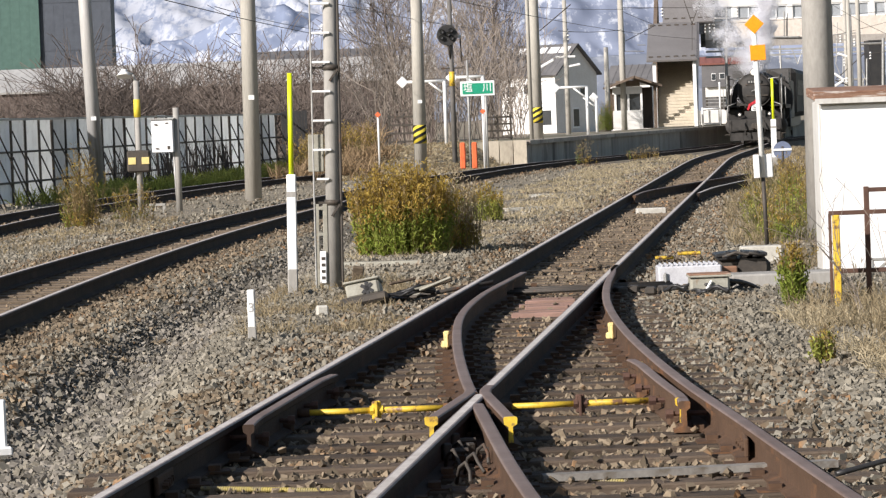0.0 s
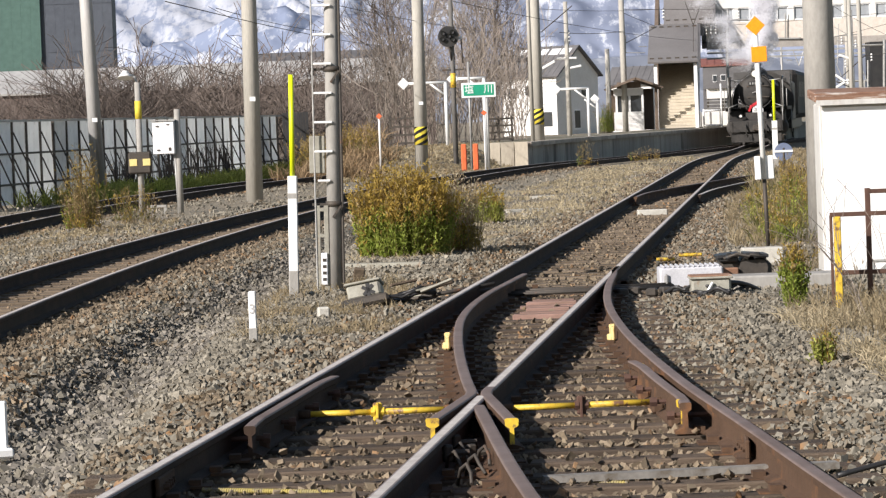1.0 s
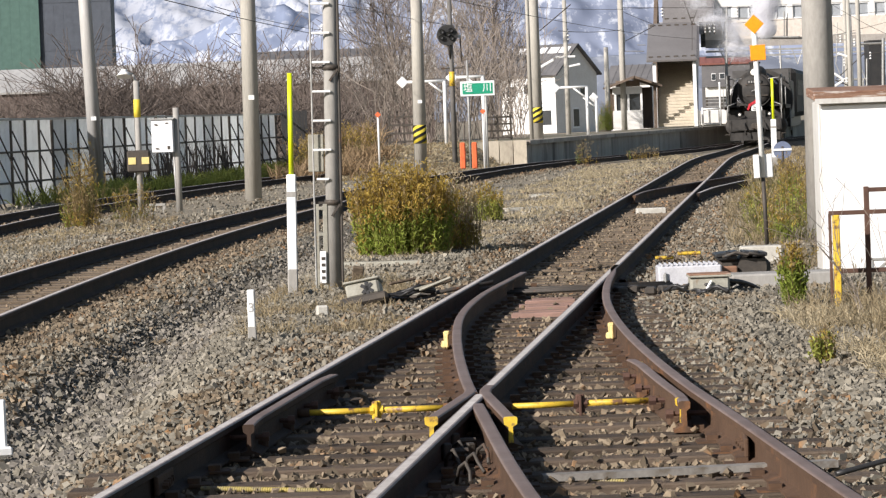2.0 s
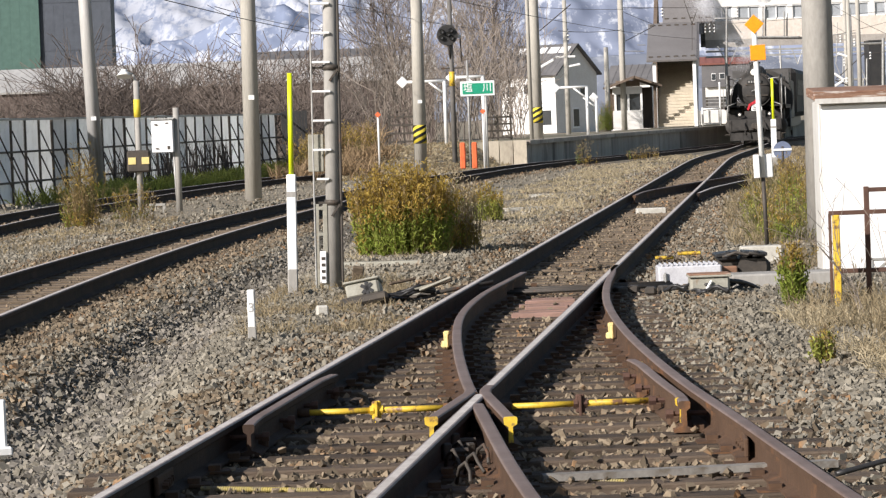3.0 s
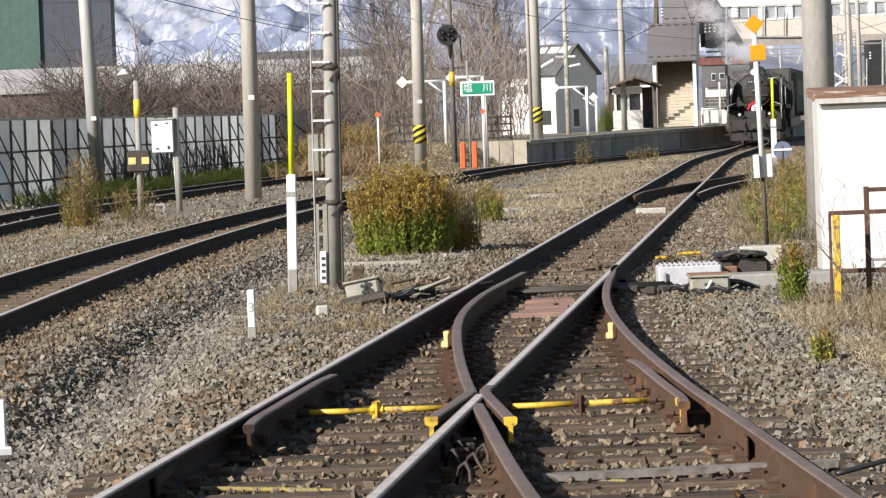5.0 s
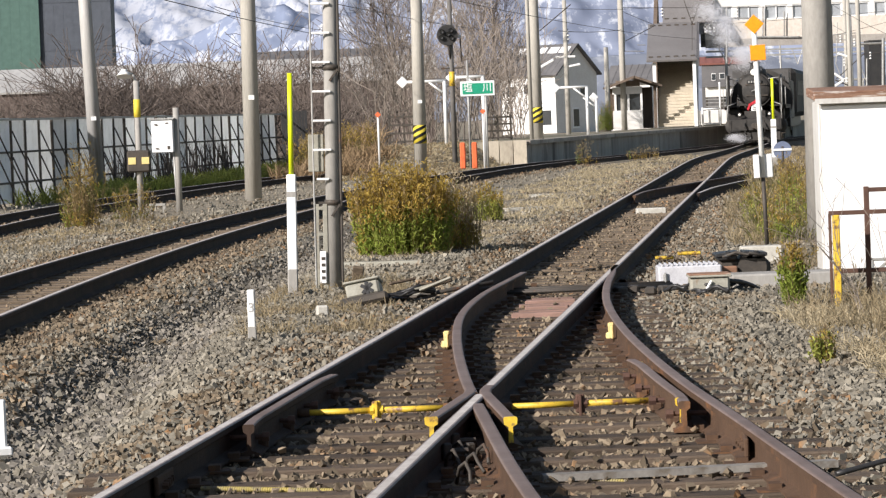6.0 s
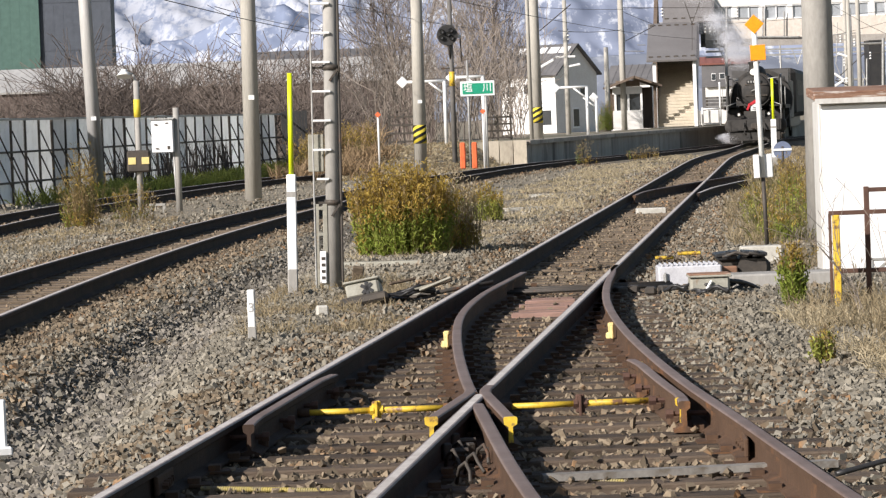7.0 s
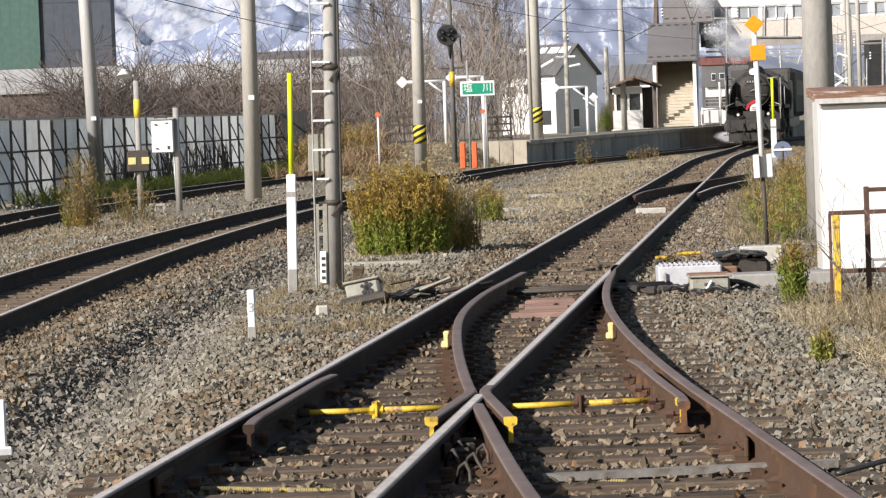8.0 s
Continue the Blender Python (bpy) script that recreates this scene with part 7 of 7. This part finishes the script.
# ---------------------------------------------------------------- steam locomotive (front faces -y, origin on the rails below the buffer beam)
def locomotive():
    M["smokebox"] = mat("sooty_black", (0.032, 0.031, 0.029), (0.062, 0.056, 0.05), scale=3, rough=0.68, metal=0.0, bump=0.15)
    M["lamp_glow"] = mat("lamp_glass", (0.85, 0.83, 0.75), (0.8, 0.78, 0.7), scale=2, rough=0.2, bump=0)
    M["red_cloth"] = mat("red_ribbon", (0.55, 0.035, 0.045), (0.42, 0.025, 0.035), scale=6, rough=0.6, bump=0.2)
    M["worn_black"] = mat("worn_black_paint", (0.085, 0.08, 0.075), (0.055, 0.052, 0.05), scale=1.5, rough=0.55, bump=0.15)
    b = M["smokebox"]
    ob = thing("steam_locomotive", "black steam locomotive with smoke deflectors and a red and white emblem", "locomotive")

    def add(name, fn, material=b, parent=ob, label="", smooth=False):
        bm = bmesh.new()
        fn(bm)
        return part(name, bm, material, parent, label, smooth)

    def lathe(bm, rows, c, n=32):
        """A round body along y: rows of (y, radius)."""
        rings = [[bm.verts.new((c[0] + r * math.cos(2 * math.pi * i / n), y, c[1] + r * math.sin(2 * math.pi * i / n))) for i in range(n)] for y, r in rows]
        for p, q in zip(rings, rings[1:]):
            for i in range(n):
                bm.faces.new((p[i], q[i], q[(i + 1) % n], p[(i + 1) % n])).smooth = True
        bm.faces.new(rings[0])
        bm.faces.new(rings[-1][::-1])
        bmesh.ops.recalc_face_normals(bm, faces=bm.faces[:])

    add("boiler", lambda bm: lathe(bm, [(1.2, 0.80), (3.2, 0.80), (3.25, 0.78), (6.0, 0.82), (9.4, 0.90)], (0, 2.45)))
    door = add("smokebox_door", lambda bm: lathe(bm, [(0.98, 0.10), (1.02, 0.35), (1.08, 0.55), (1.14, 0.70), (1.2, 0.74)], (0, 2.45)))
    add("hinge", lambda bm: [box(bm, (0.1, 1.02, z), (1.0, 0.05, 0.05)) for z in (2.2, 2.7)], M["dark_steel"], door)
    add("handle", lambda bm: (tube(bm, (0, 0.98, 2.45), (0, 0.88, 2.45), 0.03), tube(bm, (-0.15, 0.9, 2.40), (0.15, 0.9, 2.50), 0.015)), M["steel"], door)
    plate = add("number_plate", lambda bm: box(bm, (0, 1.0, 2.83), (0.66, 0.03, 0.17), bevel=0.01), M["black"], ob, "dark plate with pale bars")
    for i in range(5):
        add("bar", lambda bm: box(bm, (-0.24 + 0.12 * i, 0.975, 2.83), (0.06, 0.02, 0.10)), M["steel"], plate)

    def chimney(bm):
        rows = [(3.15, 0.27), (3.3, 0.23), (3.62, 0.22), (3.68, 0.27), (3.75, 0.27)]
        rings = [[bm.verts.new((r * math.cos(2 * math.pi * i / 24), 2.0 + r * math.sin(2 * math.pi * i / 24), z)) for i in range(24)] for z, r in rows]
        for p, q in zip(rings, rings[1:]):
            for i in range(24):
                bm.faces.new((p[i], p[(i + 1) % 24], q[(i + 1) % 24], q[i])).smooth = True
    add("chimney", chimney)

    def dome(bm):
        bmesh.ops.create_uvsphere(bm, u_segments=24, v_segments=12, radius=0.5, matrix=pose(0, 4.9, 3.2) @ Matrix.Diagonal((0.9, 1.9, 0.85, 1)))
    add("dome", dome, smooth=True)
    lamp = add("headlight", lambda bm: lathe(bm, [(1.05, 0.17), (1.08, 0.19), (1.35, 0.19), (1.42, 0.10)], (0, 3.26), 20))
    add("lens", lambda bm: lathe(bm, [(1.03, 0.12), (1.045, 0.165)], (0, 3.26), 20), M["lamp_glow"], lamp, "pale headlight glass")
    for s in (-1, 1):
        def plate_fn(bm, s=s):
            box(bm, (s * 1.21, 1.55, 2.32), (0.03, 2.3, 1.6), bevel=0.01)
            box(bm, (s * 1.18, 0.41, 2.32), (0.07, 0.05, 1.6), bevel=0.015)
            box(bm, (s * 1.18, 1.55, 3.13), (0.07, 2.3, 0.04), bevel=0.01)
        add("smoke_deflector", plate_fn)
        for y0, y1 in ((1.2, 1.4), (2.2, 2.2)):
            add("deflector_stay", lambda bm, s=s: tube(bm, (s * 1.18, y0, 3.0), (s * 0.55, y1, 2.95), 0.025), M["steel"])
        # Pale steel rim imitates the sunlit edge of the deflector plate.
        add("deflector_rim", lambda bm, s=s: path_tube(bm, [(s * 1.24, 0.42, 1.55), (s * 1.24, 0.40, 2.9), (s * 1.24, 0.55, 3.12), (s * 1.24, 2.6, 3.14)], 0.024), M["steel"])
        add("running_board", lambda bm, s=s: box(bm, (s * 1.05, 5.4, 1.72), (0.72, 9.0, 0.07), bevel=0.01))
        add("hand_rail", lambda bm, s=s: (tube(bm, (s * 1.0, 2.9, 2.9), (s * 1.0, 9.2, 3.0), 0.022), tube(bm, (s * 1.42, 0.5, 1.75), (s * 1.42, 0.5, 2.55), 0.02)), M["steel"])

        def cyl(bm, s=s):
            lathe(bm, [(1.3, 0.20), (1.32, 0.36), (1.5, 0.40), (2.5, 0.40), (2.6, 0.36)], (s * 1.02, 0.82), 24)
            box(bm, (s * 1.0, 2.0, 1.32), (0.62, 1.2, 0.62), bevel=0.05)
        add("cylinder", cyl)
        lmp = add("buffer_lamp", lambda bm, s=s: lathe(bm, [(0.05, 0.09), (0.3, 0.11)], (s * 0.68, 1.34), 14))
        add("lens", lambda bm, s=s: lathe(bm, [(0.03, 0.035), (0.045, 0.065)], (s * 0.68, 1.34), 14), M["lamp_glow"], lmp)
        add("step", lambda bm, s=s: (box(bm, (s * 1.2, 0.35, 0.45), (0.36, 0.25, 0.04)), box(bm, (s * 1.2, 0.42, 0.78), (0.03, 0.1, 0.7))), M["dark_steel"])
        add("footplate_edge", lambda bm, s=s: box(bm, (s * 1.4, 5.4, 1.66), (0.03, 9.0, 0.16)), M["dark_steel"])
    add("buffer_beam", lambda bm: (box(bm, (0, 0.12, 0.86), (2.42, 0.22, 0.50), bevel=0.02), [box(bm, (x, 0.0, 0.86), (0.05, 0.05, 0.48)) for x in (-1.1, -0.4, 0.4, 1.1)]))
    add("front_deck", lambda bm: box(bm, (0, 0.75, 1.20), (2.5, 1.4, 0.06), m=pose(0, 0, 0, 10, 0, 0)))
    add("coupler", lambda bm: (box(bm, (0, -0.15, 0.80), (0.30, 0.5, 0.28), bevel=0.05), box(bm, (0.1, -0.45, 0.80), (0.14, 0.2, 0.32), bevel=0.04)), M["dark_steel"])
    add("pilot", lambda bm: (box(bm, (0, 0.2, 0.36), (2.3, 0.08, 0.44), bevel=0.02), [box(bm, (x, 0.3, 0.25), (0.10, 0.3, 0.4)) for x in (-0.6, 0.6)]))
    add("frame", lambda bm: box(bm, (0, 6.0, 1.1), (0.95, 11.0, 0.8)))
    emblem = add("emblem", lambda bm: (lathe(bm, [(0.62, 0.25), (0.68, 0.25)], (0.08, 1.58), 28)), M["white"], ob, "white round front emblem")
    add("ribbon", lambda bm: (box(bm, (-0.10, 0.60, 1.84), (0.36, 0.03, 0.13), m=pose(0, 0, 0, 0, -28, 0), bevel=0.01), box(bm, (-0.26, 0.59, 1.68), (0.10, 0.03, 0.30), m=pose(0, 0, 0, 0, 25, 0), bevel=0.01), box(bm, (0.10, 0.595, 1.93), (0.22, 0.03, 0.08), m=pose(0, 0, 0, 0, 25, 0))), M["red_cloth"], emblem, "red ribbon across the emblem")
    for i, (w, z) in enumerate(((0.30, 1.66), (0.36, 1.57), (0.24, 1.48))):
        add("bar", lambda bm: box(bm, (0.08, 0.61, z), (w, 0.02, 0.05)), M["steel"], emblem)
    # pipes, pump, hoses and rails of the front
    for s in (-1, 1):
        add("steam_pipe", lambda bm, s=s: path_tube(bm, [Vector((s * 0.62, 1.9, 2.9)), Vector((s * 0.86, 1.9, 2.6)), Vector((s * 0.98, 1.9, 2.1)), Vector((s * 1.0, 1.9, 1.6))], 0.13, 10))
        add("front_rail", lambda bm, s=s: (tube(bm, (s * 1.22, 0.1, 1.1), (s * 1.22, 0.1, 1.75), 0.02), tube(bm, (s * 1.22, 0.1, 1.75), (s * 0.8, 0.6, 1.9), 0.02)), M["steel"])
        add("hose", lambda bm, s=s: path_tube(bm, [Vector((s * 0.45, -0.02, 0.95)), Vector((s * 0.47, -0.16, 0.8)), Vector((s * 0.45, -0.18, 0.55)), Vector((s * 0.38, -0.1, 0.42))], 0.035, 8))
        add("boiler_pipe", lambda bm, s=s: (tube(bm, (s * 0.9, 3.0, 2.2), (s * 0.98, 9.3, 2.2), 0.05), tube(bm, (s * 0.86, 3.0, 2.05), (s * 0.95, 9.3, 2.0), 0.035)), M["dark_steel"])
        add("main_rod", lambda bm, s=s: box(bm, (s * 0.82, 4.4, 0.76), (0.05, 3.6, 0.11), bevel=0.01), M["steel"])
        add("ladder", lambda bm, s=s: ([tube(bm, (s * 1.38, 9.3 + d, 0.5), (s * 1.38, 9.3 + d, 1.7), 0.02) for d in (0, 0.4)], [tube(bm, (s * 1.38, 9.3, z), (s * 1.38, 9.7, z), 0.02) for z in (0.6, 0.9, 1.2)]), M["steel"])
    add("air_pump", lambda bm: (tube(bm, (1.0, 3.4, 1.8), (1.0, 3.4, 2.7), 0.2, n=16), tube(bm, (1.0, 3.4, 2.2), (1.0, 3.4, 2.3), 0.24, n=16)), M["dark_steel"])
    add("deflector_handrail", lambda bm: (tube(bm, (1.25, 0.42, 1.6), (1.25, 0.42, 2.95), 0.028), tube(bm, (1.25, 0.42, 1.85), (1.25, 1.9, 1.75), 0.028)), M["steel"])
    add("boiler_band", lambda bm: [lathe(bm, [(y, 0.84), (y + 0.06, 0.84)], (0, 2.45)) for y in (3.3, 4.4)], M["dark_steel"])
    # cab and tender
    add("cab", lambda bm: (box(bm, (-1.33, 10.4, 2.4), (0.05, 1.9, 1.9)), box(bm, (1.33, 10.4, 2.4), (0.05, 1.9, 1.9)), box(bm, (0, 9.45, 2.5), (2.7, 0.05, 1.9))), M["worn_black"])
    add("cab_roof", lambda bm: lathe(bm, [(9.3, 1.50), (11.6, 1.50)], (0, 2.0), 40))
    for s in (-0.95, 0.95):
        add("cab_window", lambda bm: box(bm, (s, 9.42, 2.85), (0.42, 0.04, 0.5)), M["glass"])
    add("tender", lambda bm: (box(bm, (0, 15.2, 2.0), (2.7, 6.2, 1.9), bevel=0.06), box(bm, (0, 15.2, 0.9), (1.8, 6.4, 0.4))), M["worn_black"])
    # wheels: two leading, three coupled each side
    wheels = []
    for y, r in ((1.1, 0.46), (3.0, 0.46), (4.6, 0.875), (6.5, 0.875), (8.4, 0.875), (10.4, 0.46), (13.4, 0.43), (16.6, 0.43)):
        for s in (-1, 1):
            rim = bmesh.new()
            tube(rim, (s * 0.50, 0, 0), (s * 0.62, 0, 0), r, n=30)
            me = bpy.data.meshes.new("wheel")
            for k in range(10):
                a = 2 * math.pi * k / 10
                box(rim, (s * 0.635, math.cos(a) * r * 0.5, math.sin(a) * r * 0.5), (0.03, 0.06, r * 0.75), m=pose(0, 0, 0, math.degrees(a) - 90, 0, 0))
            rim.to_mesh(me)
            rim.free()
            me.materials.append(M["dark_steel"])
            w = new("wheel", me)
            w.parent = ob
            wheels.append((w, y, r))
    for s in (-1, 1):
        add("coupling_rod", lambda bm, s=s: box(bm, (s * 0.74, 6.5, 0.62), (0.05, 4.0, 0.12), bevel=0.01), M["steel"])
    return ob, wheels


loco, loco_wheels = locomotive()


def coach():
    ob = thing("passenger_coach", "dark passenger coach coupled behind the tender", "coach")
    bm = bmesh.new()
    box(bm, (0, 10, 2.35), (2.8, 19, 2.5), bevel=0.25)
    part("body", bm, M["smokebox"], ob)
    bm = bmesh.new()
    box(bm, (0, 10, 0.85), (2.0, 17, 0.5))
    part("underframe", bm, M["black"], ob)
    for i in range(9):
        for s in (-1, 1):
            bm = bmesh.new()
            box(bm, (s * 1.41, 3.0 + 1.75 * i, 2.6), (0.03, 1.0, 0.8))
            part("window", bm, M["black"], ob)
    for y in (3.0, 16.8):
        bm = bmesh.new()
        for s in (-1, 1):
            tube(bm, (s * 0.5, y - 0.9, 0.43), (s * 0.62, y - 0.9, 0.43), 0.43, n=20)
            tube(bm, (s * 0.5, y + 0.9, 0.43), (s * 0.62, y + 0.9, 0.43), 0.43, n=20)
        part("bogie", bm, M["dark_steel"], ob)
    return ob


carriage = coach()


# ---------------------------------------------------------------- steam in rigid drifting pieces
def steam_material():
    """Half-clear white droplets."""
    m = leafy("steam", (0.93, 0.93, 0.95), (0.89, 0.89, 0.92), island=0.0, through_light=0.5)
    nt = m.node_tree
    clear, mix = nt.nodes.new("ShaderNodeBsdfTransparent"), nt.nodes.new("ShaderNodeMixShader")
    mix.inputs["Fac"].default_value = 0.72
    nt.links.new(clear.outputs["BSDF"], mix.inputs[1])
    out = nt.nodes["Material Output"].inputs["Surface"]
    nt.links.new(out.links[0].from_socket, mix.inputs[2])
    nt.links.new(mix.outputs["Shader"], out)
    return m


M["steam"] = steam_material()


def steam_piece(seed, count, radius, size, squash=(1, 1, 1), label="thin white steam drifting from the locomotive's chimney"):
    """A wisp: many tiny droplets, dense in the middle and sparse outside."""
    r = np.random.default_rng(seed)
    lobes = r.normal(0, 0.28, (9, 3))
    p = lobes[r.integers(0, 9, count)] + r.normal(0, 0.27, (count, 3)) * r.uniform(0.3, 1.4, (count, 1))
    ln = np.linalg.norm(p, axis=1)
    p = np.where((ln > 1)[:, None], p / np.maximum(ln, 1e-6)[:, None] * r.uniform(0, 1, (count, 1)), p) * radius * np.array(squash)
    t = turns(r, count)
    q = np.array([(-0.9, -1, 0), (1.1, -0.8, 0), (0, 1.2, 0)], float) * size * 1.75
    v = np.einsum("nij,kj->nki", t, q) * r.uniform(0.6, 1.3, (count, 1, 1)) + p[:, None, :]
    ob = np_mesh("steam", v, np.arange(count * 3).reshape(-1, 3), M["steam"], sides=3)
    return tagged(ob, label, "steam", kind="stuff")


def track_pose(y):
    x = siding_left(y) + GAUGE / 2
    slope = float(siding_left(y + 8.0) - siding_left(y)) / 8.0
    return pose(float(x), y, 0.154 + float(dip(y)), 0, 0, -math.degrees(math.atan(slope)))


# the distance run by the locomotive: standing, then creeping forward
RUN = [(0.0, 0.0), (5.0, 0.0), (5.6, 0.02), (6.0, 0.10), (6.5, 0.36), (7.0, 0.72), (7.5, 1.15), (8.0, 1.65)]
FRONT = 160.0


def motions():
    walk(loco, [(t, track_pose(FRONT - d)) for t, d in RUN])
    walk(carriage, [(t, track_pose(FRONT + 19.0 - d)) for t, d in RUN])
    for w, y, r in loco_wheels:
        walk(w, [(t, pose(0, y, r, math.degrees(d / r), 0, 0)) for t, d in RUN])
    stack = Vector(track_pose(FRONT).translation) + Vector((0.25, 2.0, 3.6))
    inside = stack + Vector((0.15, 1.6, -1.15))
    rnd = random.Random(6)
    # the upright plume of the first two seconds
    for i in range(9):
        born = -1.6 + 0.32 * i
        speed = Vector((rnd.uniform(-0.05, 0.25), 0, rnd.uniform(1.5, 1.9)))
        ob = steam_piece(200 + i, 30000, 0.76, 0.0086)
        rows = []
        for t in (0.0, 0.4, 0.8, 1.2, 1.6, 2.0, 2.5, 3.0, 4.0, 6.0, 8.0):
            age = t - born
            rows.append((t, Matrix.Translation(inside if age < 0 else stack + speed * age + Vector((min(0.35 * age, 0.35), 0, 0))) @ pose(0, 0, 0, 0, 0, 20 * max(age, 0))))
        if born > 0:
            rows = sorted(rows + [(born, Matrix.Translation(inside)), (born + 0.15, Matrix.Translation(stack + speed * 0.15))], key=lambda r: r[0])
            rows = [r for k, r in enumerate(rows) if k == 0 or r[0] - rows[k - 1][0] > 0.04]
        walk(ob, rows)
    # wisps blown aside, one after another
    for i in range(24):
        born = -2.2 + 0.42 * i
        calm = 1.3 < born < 3.1
        speed = Vector((rnd.uniform(-1.0, -0.65), 0.1, rnd.uniform(0.55, 0.95)))
        ob = steam_piece(300 + i, 2200 if calm else 12500, 0.86, 0.0058, (1.35, 1, 0.85))
        drift = lambda age: Matrix.Translation(stack + speed * age + Vector((-0.12, 0, 0.42)) * age * age) @ pose(0, 0, 0, 0, 0, 15 * min(age, 3))
        rows = [(0.0, Matrix.Translation(inside) if born > 0 else drift(-born))]
        if born > 0:
            rows.append((born, Matrix.Translation(inside)))
            rows.append((born + 0.15, Matrix.Translation(stack + speed * 0.1 + Vector((0, 0, 0.05)))))
        for age in (0.6, 1.2, 1.8, 2.6):
            if 0.2 < born + age < 8.0:
                rows.append((born + age, drift(age)))
        rows.append((8.05, drift(8.05 - born)))
        rows[-1] = (8.0, rows[-1][1]) if rows[-2][0] < 7.9 else rows[-1]
        walk(ob, [r for r in rows if r[0] <= 8.0 or r is rows[-1]])
    # steam from the cylinder cocks as it sets off
    low = Vector(track_pose(FRONT).translation) + Vector((-0.3, 3.5, 0.95))
    out = Vector(track_pose(FRONT).translation) + Vector((-0.55, 0.3, 0.25))
    for i in range(7):
        born = 5.5 + 0.33 * i
        ob = steam_piece(400 + i, 9000, 0.5, 0.0055, (1.4, 1, 0.55), "low white steam blowing from the cylinder cocks")
        rows = [(0.0, Matrix.Translation(low)), (born, Matrix.Translation(low)), (born + 0.25, Matrix.Translation(out))]
        if born + 0.25 < 7.7:
            rows.append((8.0, Matrix.Translation(out + Vector((-0.28 * (8 - born), -0.4, 0.05 * (8 - born))))))
        else:
            rows.append((8.0, Matrix.Translation(out + Vector((-0.1, 0, 0)))))
        walk(ob, rows)


motions()
